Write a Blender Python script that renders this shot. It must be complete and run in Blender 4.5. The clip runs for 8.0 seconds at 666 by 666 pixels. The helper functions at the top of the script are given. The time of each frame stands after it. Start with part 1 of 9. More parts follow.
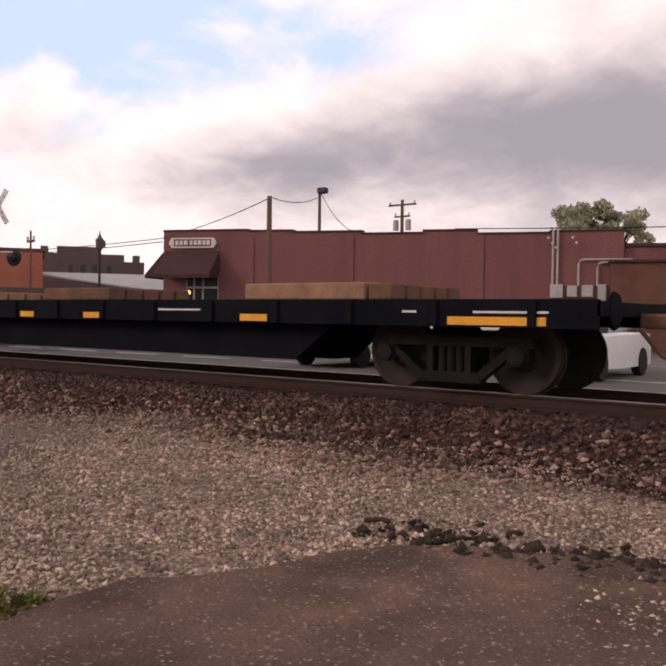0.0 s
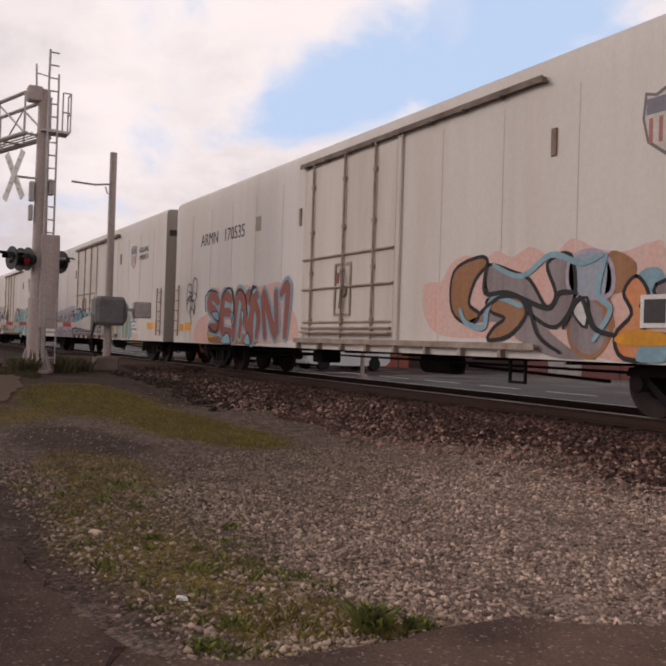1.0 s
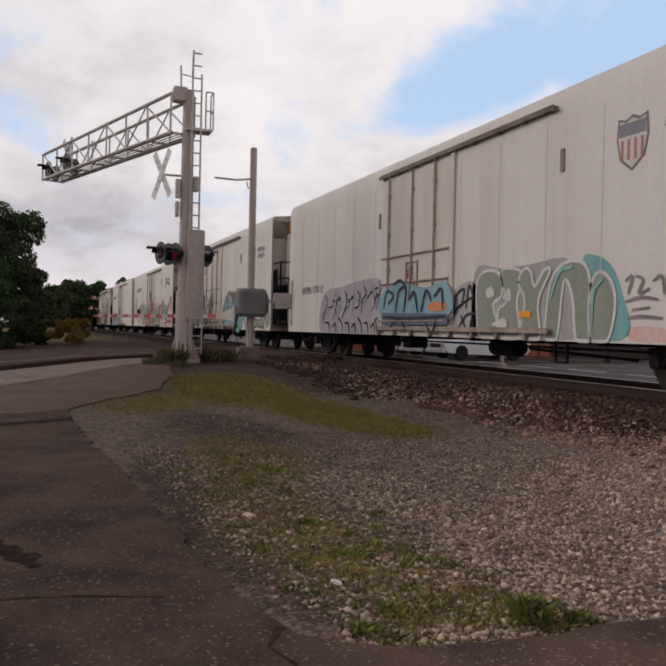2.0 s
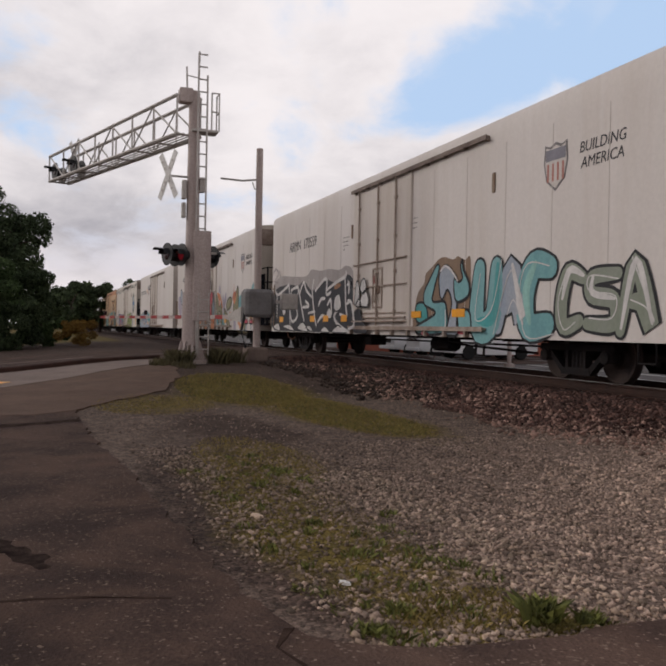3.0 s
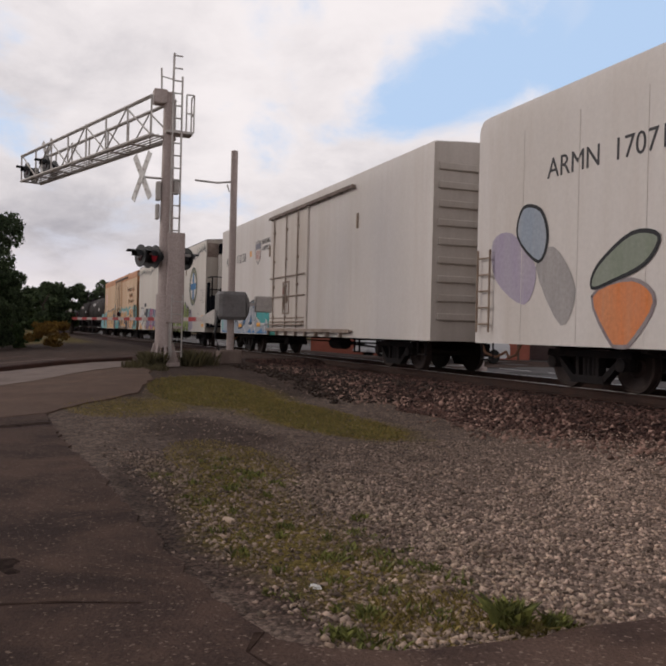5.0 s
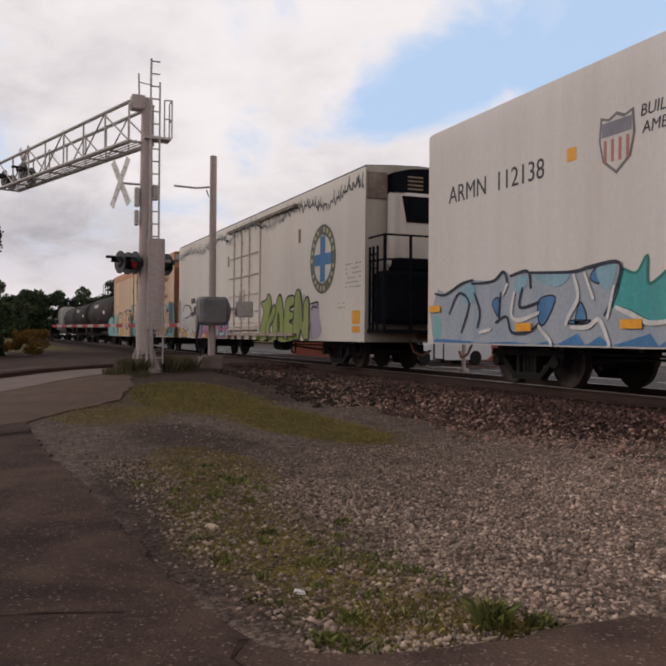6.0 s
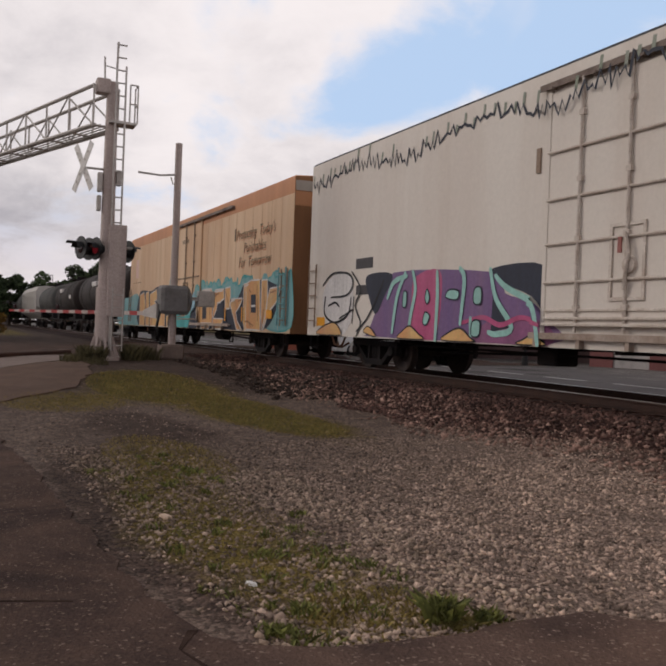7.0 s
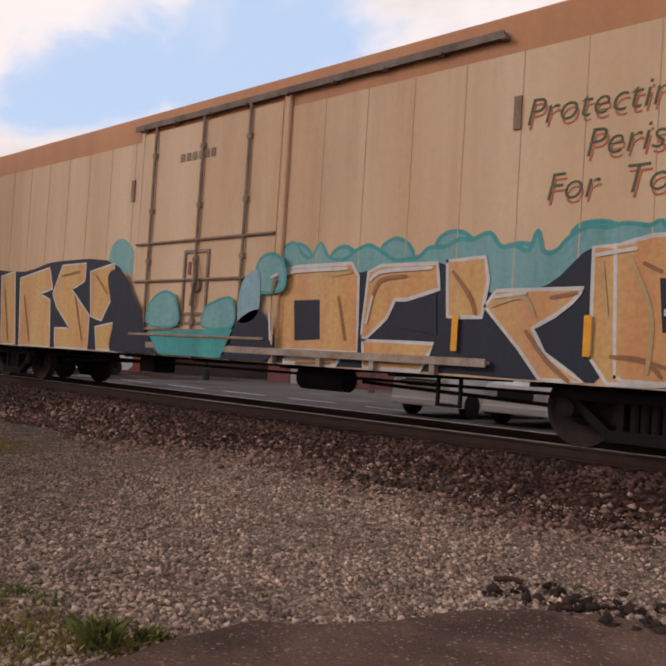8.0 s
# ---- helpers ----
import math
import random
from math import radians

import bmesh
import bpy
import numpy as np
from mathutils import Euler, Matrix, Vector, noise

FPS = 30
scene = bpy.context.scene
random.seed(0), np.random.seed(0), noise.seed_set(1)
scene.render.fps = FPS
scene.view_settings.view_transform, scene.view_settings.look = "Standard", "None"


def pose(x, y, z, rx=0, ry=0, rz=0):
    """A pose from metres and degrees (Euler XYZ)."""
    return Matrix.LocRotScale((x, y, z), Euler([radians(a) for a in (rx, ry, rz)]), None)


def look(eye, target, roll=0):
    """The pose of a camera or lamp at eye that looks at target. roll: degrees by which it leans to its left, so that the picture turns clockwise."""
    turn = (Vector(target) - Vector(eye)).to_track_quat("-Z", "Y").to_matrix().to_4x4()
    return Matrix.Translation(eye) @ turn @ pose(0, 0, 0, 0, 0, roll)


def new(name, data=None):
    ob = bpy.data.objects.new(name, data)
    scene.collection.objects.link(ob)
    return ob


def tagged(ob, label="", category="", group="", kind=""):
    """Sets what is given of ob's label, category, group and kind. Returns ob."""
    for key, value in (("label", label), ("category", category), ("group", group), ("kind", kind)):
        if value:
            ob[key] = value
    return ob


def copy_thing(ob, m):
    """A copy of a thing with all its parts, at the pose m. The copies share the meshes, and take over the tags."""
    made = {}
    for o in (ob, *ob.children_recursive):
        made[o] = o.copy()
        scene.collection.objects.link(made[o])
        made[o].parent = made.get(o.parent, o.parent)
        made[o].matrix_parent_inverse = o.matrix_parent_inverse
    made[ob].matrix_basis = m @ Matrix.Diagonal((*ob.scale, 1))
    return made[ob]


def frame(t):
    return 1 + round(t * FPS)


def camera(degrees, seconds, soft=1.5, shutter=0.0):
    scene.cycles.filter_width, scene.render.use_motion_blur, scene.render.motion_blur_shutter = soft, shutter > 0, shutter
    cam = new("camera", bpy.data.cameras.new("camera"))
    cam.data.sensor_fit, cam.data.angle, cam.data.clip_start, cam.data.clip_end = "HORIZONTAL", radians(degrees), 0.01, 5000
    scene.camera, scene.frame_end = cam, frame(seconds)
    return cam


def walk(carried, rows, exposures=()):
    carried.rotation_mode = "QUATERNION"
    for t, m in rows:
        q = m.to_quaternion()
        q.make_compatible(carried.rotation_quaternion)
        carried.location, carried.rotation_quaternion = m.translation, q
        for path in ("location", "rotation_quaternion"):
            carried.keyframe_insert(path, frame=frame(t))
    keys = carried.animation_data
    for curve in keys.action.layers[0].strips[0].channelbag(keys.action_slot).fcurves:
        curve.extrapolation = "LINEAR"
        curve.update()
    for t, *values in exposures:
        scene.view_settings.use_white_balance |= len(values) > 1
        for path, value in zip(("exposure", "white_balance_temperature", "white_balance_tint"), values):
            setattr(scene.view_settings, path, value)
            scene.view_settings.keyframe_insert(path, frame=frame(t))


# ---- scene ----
cam = camera(43.40, 8.0, soft=2.3)
PATH = [
    (0.0, pose(0.211, 0.098, 0.903, 88.85, -0.78, 36.81)),
    (0.3, pose(0.165, 0.091, 0.906, 89.93, -0.99, 44.45)),
    (0.5, pose(0.107, 0.065, 0.895, 90.56, -1.59, 49.09)),
    (0.7, pose(0.110, 0.038, 0.905, 90.54, -1.89, 53.64)),
    (1.0, pose(0.052, 0.020, 0.890, 90.65, -1.82, 60.99)),
    (1.5, pose(-0.024, -0.028, 0.867, 90.04, -1.40, 68.70)),
    (2.0, pose(-0.012, -0.043, 0.866, 89.72, -1.29, 70.24)),
    (2.2, pose(-0.033, -0.045, 0.861, 89.73, -0.99, 70.94)),
    (3.3, pose(-0.029, -0.041, 0.863, 89.77, -1.18, 70.28)),
    (3.5, pose(-0.043, -0.036, 0.864, 89.61, -1.30, 69.60)),
    (4.0, pose(-0.038, -0.024, 0.863, 89.44, -1.81, 69.14)),
    (4.5, pose(-0.007, -0.035, 0.868, 90.15, -1.16, 68.69)),
    (4.7, pose(-0.001, -0.040, 0.872, 89.96, -1.39, 68.95)),
    (5.8, pose(-0.003, -0.043, 0.881, 90.14, -0.89, 68.25)),
    (6.0, pose(0.009, -0.034, 0.883, 90.21, -0.51, 67.70)),
    (6.5, pose(-0.003, -0.029, 0.883, 89.90, -0.54, 66.49)),
    (7.0, pose(0.011, -0.019, 0.882, 89.81, -2.19, 65.10)),
    (7.5, pose(-0.013, -0.007, 0.880, 89.84, -2.98, 63.80)),
    (7.7, pose(-0.049, -0.006, 0.851, 90.70, -3.14, 59.67)),
    (7.8, pose(-0.102, 0.032, 0.840, 91.09, -3.20, 55.79)),
    (7.9, pose(-0.119, 0.105, 0.839, 91.30, -3.20, 50.31)),
    (8.0, pose(-0.101, 0.136, 0.830, 91.94, -3.57, 43.66)),
]
walk(cam, PATH, ((0.0, 0.36, 7100, 20), (0.5, 0.16, 6800, 16), (1.0, 0.06, 6750, 15), (2.0, 0.0, 6450, 10), (7.5, 0.0, 6550, 11), (8.0, 0.1, 6750, 15)))

# ---- world and light ----
def nd(nt, kind, **props):
    n = nt.nodes.new(kind)
    for k, v in props.items():
        if k in n.inputs:
            n.inputs[k].default_value = v
    return n


def make_world():
    w = bpy.data.worlds.new("sky")
    scene.world = w
    w.use_nodes = True
    nt = w.node_tree
    nt.nodes.clear()
    L = nt.links.new
    out = nt.nodes.new("ShaderNodeOutputWorld")
    bg = nt.nodes.new("ShaderNodeBackground")
    bg.inputs["Strength"].default_value = 0.1
    sky = nt.nodes.new("ShaderNodeTexSky")
    sky.sky_type = "NISHITA"
    sky.sun_disc = False
    sky.sun_elevation = radians(SUN_ELEVATION)
    sky.sun_rotation = radians(SUN_ROTATION)
    sky.air_density, sky.dust_density, sky.ozone_density = 1.0, 1.6, 1.0
    tc = nt.nodes.new("ShaderNodeTexCoord")
    sep = nt.nodes.new("ShaderNodeSeparateXYZ")
    L(tc.outputs["Generated"], sep.inputs[0])

    def math_(op, a, b=None, clamp=False):
        m = nt.nodes.new("ShaderNodeMath")
        m.operation, m.use_clamp = op, clamp
        for i, v in enumerate((a, b)):
            if v is None:
                continue
            if isinstance(v, (int, float)):
                m.inputs[i].default_value = v
            else:
                L(v, m.inputs[i])
        return m.outputs[0]

    def ramp(v, lo, hi):
        r = nt.nodes.new("ShaderNodeMapRange")
        r.interpolation_type = "SMOOTHSTEP"
        r.inputs["From Min"].default_value, r.inputs["From Max"].default_value = lo, hi
        L(v, r.inputs["Value"])
        return r.outputs["Result"]

    def mix(f, a, b):
        m = nt.nodes.new("ShaderNodeMix")
        m.data_type = "RGBA"
        if isinstance(f, float):
            m.inputs[0].default_value = f
        else:
            L(f, m.inputs[0])
        for i, v in ((6, a), (7, b)):
            if isinstance(v, tuple):
                m.inputs[i].default_value = (*v, 1)
            else:
                L(v, m.inputs[i])
        return m.outputs[2]

    # layered clouds: direction divided by height gives a flat cloud deck
    up = math_("MAXIMUM", sep.outputs[2], 0.03)
    px = math_("DIVIDE", sep.outputs[0], math_("ADD", up, 0.34))
    py = math_("DIVIDE", sep.outputs[1], math_("ADD", up, 0.34))
    comb = nt.nodes.new("ShaderNodeCombineXYZ")
    L(px, comb.inputs[0]); L(py, comb.inputs[1])
    comb.inputs[2].default_value = 0.37
    n1 = nd(nt, "ShaderNodeTexNoise", Scale=2.6, Detail=8.0, Roughness=0.55, Distortion=0.35)
    n2 = nd(nt, "ShaderNodeTexNoise", Scale=1.7, Detail=6.0, Roughness=0.55, Distortion=0.2)
    n3 = nd(nt, "ShaderNodeTexNoise", Scale=6.5, Detail=7.0, Roughness=0.6, Distortion=0.3)
    for n in (n1, n2, n3):
        L(comb.outputs[0], n.inputs["Vector"])

    # broad openings and banks of the cloud deck, by bearing
    def lobe(yaw, elev, wy, we):
        c = Vector((-math.sin(radians(yaw)) * math.cos(radians(elev)), math.cos(radians(yaw)) * math.cos(radians(elev)), math.sin(radians(elev))))
        side = Vector((-math.cos(radians(yaw)), -math.sin(radians(yaw)), 0))
        rise = c.cross(side) * (1 if c.cross(side).z > 0 else -1)
        outs = []
        for ax, wd in ((side, wy), (rise, we)):
            sub = nt.nodes.new("ShaderNodeVectorMath"); sub.operation = "SUBTRACT"
            L(tc.outputs["Generated"], sub.inputs[0]); sub.inputs[1].default_value = c
            dot = nt.nodes.new("ShaderNodeVectorMath"); dot.operation = "DOT_PRODUCT"
            L(sub.outputs[0], dot.inputs[0]); dot.inputs[1].default_value = ax / math.sin(radians(wd))
            outs.append(math_("POWER", math_("ABSOLUTE", dot.outputs["Value"]), 2.0))
        return math_("POWER", 2.718, math_("MULTIPLY", math_("ADD", outs[0], outs[1]), -1.0))

    cover = math_("ADD", math_("ADD", n1.outputs[0], 0.05), math_("MULTIPLY", n3.outputs[0], 0.25))
    for yaw, elev, wy, we, amount in OPENINGS:
        cover = math_("SUBTRACT", cover, math_("MULTIPLY", lobe(yaw, elev, wy, we), amount))
    for yaw, elev, wy, we, amount in BANKS:
        cover = math_("ADD", cover, math_("MULTIPLY", lobe(yaw, elev, wy, we), amount))
    wisp = nd(nt, "ShaderNodeTexNoise", Scale=2.4, Detail=3.5, Roughness=0.5, Distortion=0.3)
    stretch = nt.nodes.new("ShaderNodeMapping")
    stretch.inputs["Scale"].default_value = (1.0, 1.6, 1.0)
    L(comb.outputs[0], stretch.inputs[0]); L(stretch.outputs[0], wisp.inputs["Vector"])
    thin = math_("MULTIPLY", ramp(wisp.outputs[0], 0.5, 0.78), 0.7)
    density = math_("MAXIMUM", ramp(cover, 0.42, 0.66), thin)
    shade = math_("MULTIPLY_ADD", n2.outputs[0], 0.55)
    shade.node.inputs[2].default_value = 0.2
    for yaw, elev, wy, we, amount in BANKS:
        shade = math_("ADD", shade, math_("MULTIPLY", lobe(yaw, elev, wy, we), amount))
    for yaw, elev, wy, we, amount in GREYS:
        shade = math_("ADD", shade, math_("MULTIPLY", lobe(yaw, elev, wy, we), amount))
    shade = math_("ADD", shade, math_("MULTIPLY", math_("SUBTRACT", n3.outputs[0], 0.5), 0.36))
    shade = ramp(shade, 0.38, 0.96)
    cloud = mix(shade, CLOUD_BRIGHT, CLOUD_DARK)
    blue = mix(0.88, sky.outputs[0], CLEAR_BLUE)
    haze = mix(ramp(sep.outputs[2], 0.02, 0.2), HORIZON, blue)
    col = mix(density, haze, cloud)
    low = mix(ramp(sep.outputs[2], 0.0, 0.16), HORIZON, col)
    col = mix(0.45, col, low)
    col = mix(ramp(sep.outputs[2], 0.4, 0.72), col, OVERHEAD)
    L(col, bg.inputs["Color"])
    L(bg.outputs[0], out.inputs["Surface"])


SUN_ELEVATION, SUN_ROTATION = 24.0, 215.0
OPENINGS = [(51, 19.0, 12.5, 4.6, 0.25), (44, 22.5, 12, 3.0, 0.12), (60, 17.5, 5, 3.0, 0.2), (65, 15.0, 4.0, 1.6, 0.17), (38, 17.5, 6, 2.2, 0.16)]
BANKS = [(27, 11.5, 11.0, 4.0, 0.36), (40, 10.0, 7.0, 2.6, 0.26), (14, 12, 9, 5.0, 0.34), (22, 5, 13, 2.5, 0.2)]
GREYS = [(88, 7, 10, 5, 0.2), (70, 5, 8, 3.0, 0.08), (48, 9, 8, 3.0, 0.12)]
CLOUD_BRIGHT, CLOUD_DARK = (9.3, 8.7, 8.7), (3.0, 2.95, 3.4)
CLEAR_BLUE, HORIZON = (5.2, 6.9, 9.5), (7.6, 6.9, 7.1)
OVERHEAD = (3.5, 3.4, 3.6)
make_world()

sun_data = bpy.data.lights.new("sun", "SUN")
sun_data.energy, sun_data.angle, sun_data.color = 0.75, radians(16), (1.0, 0.9, 0.8)
sun = new("sun", sun_data)
sun.matrix_world = look((0, 0, 60), (Vector((0, 0, 60)) + Vector((0.55, 0.75, -0.42))))
scene.view_settings.exposure = 0.0


# ---- materials ----
def material(name, base, rough=0.7, second=None, scale=3.0, fine=40.0, amount=0.5, bump=0.15, metal=0.0, streak=False, island=0.0, obrand=0.0, dirt=None, dirt_amount=0.0, emit=None, grain=0.45, spec=0.3, grade=None, speck=None, leafy=0.0):
    m = bpy.data.materials.new(name)
    m.use_nodes = True
    nt = m.node_tree
    L = nt.links.new
    b = nt.nodes["Principled BSDF"]
    b.inputs["Roughness"].default_value = rough
    b.inputs["Metallic"].default_value = metal
    b.inputs["Specular IOR Level"].default_value = spec
    tc = nt.nodes.new("ShaderNodeTexCoord")
    mp = nt.nodes.new("ShaderNodeMapping")
    L(tc.outputs["Object"], mp.inputs[0])
    if streak:
        mp.inputs["Scale"].default_value = (1, 1, 0.12)
    n1 = nd(nt, "ShaderNodeTexNoise", Scale=scale, Detail=5.0, Roughness=0.6)
    n2 = nd(nt, "ShaderNodeTexNoise", Scale=fine, Detail=3.0, Roughness=0.6)
    L(mp.outputs[0], n1.inputs["Vector"])
    L(tc.outputs["Object"], n2.inputs["Vector"])
    second = second or tuple(c * 0.7 for c in base)
    mx = nt.nodes.new("ShaderNodeMix"); mx.data_type = "RGBA"
    rp = nt.nodes.new("ShaderNodeMapRange")
    rp.inputs["From Min"].default_value, rp.inputs["From Max"].default_value = 0.35, 0.7
    rp.inputs["To Max"].default_value = amount * 1.6
    L(n1.outputs[0], rp.inputs["Value"])
    L(rp.outputs[0], mx.inputs[0])
    mx.inputs[6].default_value, mx.inputs[7].default_value = (*base, 1), (*second, 1)
    col = mx.outputs[2]
    ms = nt.nodes.new("ShaderNodeMix"); ms.data_type = "RGBA"; ms.blend_type = "MULTIPLY"
    ms.inputs[0].default_value = grain
    L(col, ms.inputs[6])
    cr = nt.nodes.new("ShaderNodeMapRange")
    cr.inputs["From Min"].default_value, cr.inputs["From Max"].default_value = 0.3, 0.7
    cr.inputs["To Min"].default_value, cr.inputs["To Max"].default_value = 0.55, 1.25
    L(n2.outputs[0], cr.inputs["Value"]); L(cr.outputs[0], ms.inputs[7])
    col = ms.outputs[2]
    if dirt:
        n3 = nd(nt, "ShaderNodeTexNoise", Scale=0.9, Detail=8.0, Roughness=0.7, Distortion=0.6)
        L(mp.outputs[0], n3.inputs["Vector"])
        dr = nt.nodes.new("ShaderNodeMapRange")
        dr.inputs["From Min"].default_value, dr.inputs["From Max"].default_value = 0.5, 0.75
        dr.inputs["To Max"].default_value = dirt_amount
        L(n3.outputs[0], dr.inputs["Value"])
        md = nt.nodes.new("ShaderNodeMix"); md.data_type = "RGBA"
        L(dr.outputs[0], md.inputs[0]); L(col, md.inputs[6]); md.inputs[7].default_value = (*dirt, 1)
        col = md.outputs[2]
    if island or obrand:
        src = nt.nodes.new("ShaderNodeNewGeometry").outputs["Random Per Island"] if island else nt.nodes.new("ShaderNodeObjectInfo").outputs["Random"]
        ir = nt.nodes.new("ShaderNodeMapRange")
        k = island or obrand
        ir.inputs["To Min"].default_value, ir.inputs["To Max"].default_value = 1 - k, 1 + k
        L(src, ir.inputs["Value"])
        mi = nt.nodes.new("ShaderNodeMix"); mi.data_type = "RGBA"; mi.blend_type = "MULTIPLY"
        mi.inputs[0].default_value = 1.0
        L(col, mi.inputs[6]); L(ir.outputs[0], mi.inputs[7])
        col = mi.outputs[2]
    if speck:
        # pale chips of stone set in the binder
        vo = nd(nt, "ShaderNodeTexVoronoi", Scale=speck[0])
        L(tc.outputs["Object"], vo.inputs["Vector"])
        sc = nt.nodes.new("ShaderNodeSeparateColor"); L(vo.outputs["Color"], sc.inputs[0])
        sr = nt.nodes.new("ShaderNodeMapRange"); sr.inputs["From Min"].default_value, sr.inputs["From Max"].default_value = speck[1], 1.0
        L(sc.outputs[0], sr.inputs["Value"])
        sm = nt.nodes.new("ShaderNodeMix"); sm.data_type = "RGBA"
        L(sr.outputs[0], sm.inputs[0]); L(col, sm.inputs[6]); sm.inputs[7].default_value = (*speck[2], 1)
        col = sm.outputs[2]
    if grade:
        # paler as x + y grows, from one end of the yard to the other
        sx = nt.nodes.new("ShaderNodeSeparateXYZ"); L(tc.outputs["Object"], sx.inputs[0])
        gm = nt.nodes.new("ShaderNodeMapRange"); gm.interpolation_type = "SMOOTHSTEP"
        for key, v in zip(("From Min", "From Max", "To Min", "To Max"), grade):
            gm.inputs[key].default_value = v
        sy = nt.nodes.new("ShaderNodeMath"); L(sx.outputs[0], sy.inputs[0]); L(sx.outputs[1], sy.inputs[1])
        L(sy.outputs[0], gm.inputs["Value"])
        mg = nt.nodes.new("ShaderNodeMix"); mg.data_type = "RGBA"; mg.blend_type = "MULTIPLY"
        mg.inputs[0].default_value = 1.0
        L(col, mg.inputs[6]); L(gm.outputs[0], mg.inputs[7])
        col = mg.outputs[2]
    L(col, b.inputs["Base Color"])
    if bump:
        bp = nt.nodes.new("ShaderNodeBump")
        bp.inputs["Strength"].default_value, bp.inputs["Distance"].default_value = bump, 0.02
        L(n2.outputs[0], bp.inputs["Height"]); L(bp.outputs[0], b.inputs["Normal"])
    if leafy:
        tr = nt.nodes.new("ShaderNodeBsdfTranslucent"); L(col, tr.inputs["Color"])
        mxs = nt.nodes.new("ShaderNodeMixShader"); mxs.inputs[0].default_value = leafy
        L(b.outputs[0], mxs.inputs[1]); L(tr.outputs[0], mxs.inputs[2])
        L(mxs.outputs[0], nt.nodes["Material Output"].inputs["Surface"])
    if emit:
        b.inputs["Emission Color"].default_value = (*emit[:3], 1)
        b.inputs["Emission Strength"].default_value = emit[3]
    return m


MAT = {}


def M(name, *a, **k):
    if name not in MAT:
        MAT[name] = material(name, *a, **k)
    return MAT[name]


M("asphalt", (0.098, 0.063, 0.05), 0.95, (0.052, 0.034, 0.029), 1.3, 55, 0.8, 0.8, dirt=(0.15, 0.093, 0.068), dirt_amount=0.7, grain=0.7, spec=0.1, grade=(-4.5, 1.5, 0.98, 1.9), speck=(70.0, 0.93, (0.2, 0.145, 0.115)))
M("road_brown", (0.15, 0.098, 0.074), 0.95, (0.1, 0.066, 0.052), 0.9, 40, 0.7, 0.4, dirt=(0.19, 0.13, 0.1), dirt_amount=0.5, grain=0.5, spec=0.1)
M("far_asphalt", (0.15, 0.135, 0.13), 0.9, (0.1, 0.09, 0.086), 0.4, 20, 0.6, 0.2)
M("concrete", (0.22, 0.165, 0.14), 0.9, (0.15, 0.11, 0.093), 1.5, 30, 0.6, 0.3)
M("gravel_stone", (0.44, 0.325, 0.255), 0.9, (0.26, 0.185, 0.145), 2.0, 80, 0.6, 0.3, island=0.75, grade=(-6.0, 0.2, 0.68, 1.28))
M("ballast_stone", (0.13, 0.07, 0.056), 0.95, (0.06, 0.032, 0.026), 1.5, 60, 0.7, 0.3, island=0.8)
M("rail_steel", (0.05, 0.024, 0.017), 0.85, (0.03, 0.017, 0.014), 3, 60, 0.6, 0.2)
M("rail_head", (0.55, 0.53, 0.5), 0.28, (0.35, 0.33, 0.31), 4, 80, 0.4, 0.05, metal=0.9)
M("tie_wood", (0.06, 0.028, 0.02), 0.9, (0.035, 0.018, 0.014), 4, 50, 0.7, 0.4, obrand=0.35)
M("white_car", (0.68, 0.63, 0.6), 0.5, (0.58, 0.525, 0.48), 0.5, 15, 0.5, 0.04, streak=True, dirt=(0.42, 0.32, 0.24), dirt_amount=0.28, grain=0.1)
M("white_door", (0.66, 0.6, 0.55), 0.55, (0.54, 0.47, 0.41), 1.2, 25, 0.6, 0.05, streak=True, dirt=(0.35, 0.24, 0.17), dirt_amount=0.35, grain=0.1)
M("cream_car", (0.66, 0.61, 0.55), 0.55, (0.58, 0.51, 0.45), 0.5, 15, 0.5, 0.04, streak=True, dirt=(0.42, 0.32, 0.24), dirt_amount=0.25, grain=0.1)
M("peach_car", (0.7, 0.51, 0.34), 0.6, (0.58, 0.37, 0.22), 0.6, 15, 0.7, 0.05, streak=True, dirt=(0.34, 0.18, 0.1), dirt_amount=0.45, grain=0.1)
M("peach_band", (0.55, 0.26, 0.13), 0.65, (0.44, 0.2, 0.1), 1.0, 15, 0.6, 0.05, streak=True, grain=0.1)
# car end colours: darker than the sides, the ends' shade put in
M("peach_end_shaded", (0.27, 0.13, 0.06), 0.75, (0.18, 0.085, 0.045), 1.0, 15, 0.7, 0.05, streak=True, grain=0.1)
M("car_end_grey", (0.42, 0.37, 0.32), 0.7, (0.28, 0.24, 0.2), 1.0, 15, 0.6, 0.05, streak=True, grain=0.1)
M("car_end_pale", (0.58, 0.52, 0.47), 0.7, (0.4, 0.34, 0.29), 1.0, 15, 0.6, 0.05, streak=True, grain=0.1)
M("grime_dark", (0.07, 0.06, 0.058), 0.8, (0.16, 0.12, 0.1), 2.0, 15, 0.6, 0.05)
M("door_bar", (0.4, 0.33, 0.28), 0.7, (0.22, 0.15, 0.11), 3, 30, 0.6, 0.1)
M("cream_bar", (0.6, 0.54, 0.48), 0.6, (0.4, 0.31, 0.25), 3, 30, 0.5, 0.1)
M("track_grime", (0.24, 0.19, 0.16), 0.8, (0.13, 0.095, 0.08), 3, 30, 0.7, 0.1)
M("roof_edge", (0.06, 0.06, 0.065), 0.8)
M("grime_roof", (0.2, 0.13, 0.09), 0.8, (0.42, 0.19, 0.07), 1.2, 15, 0.7, 0.1)
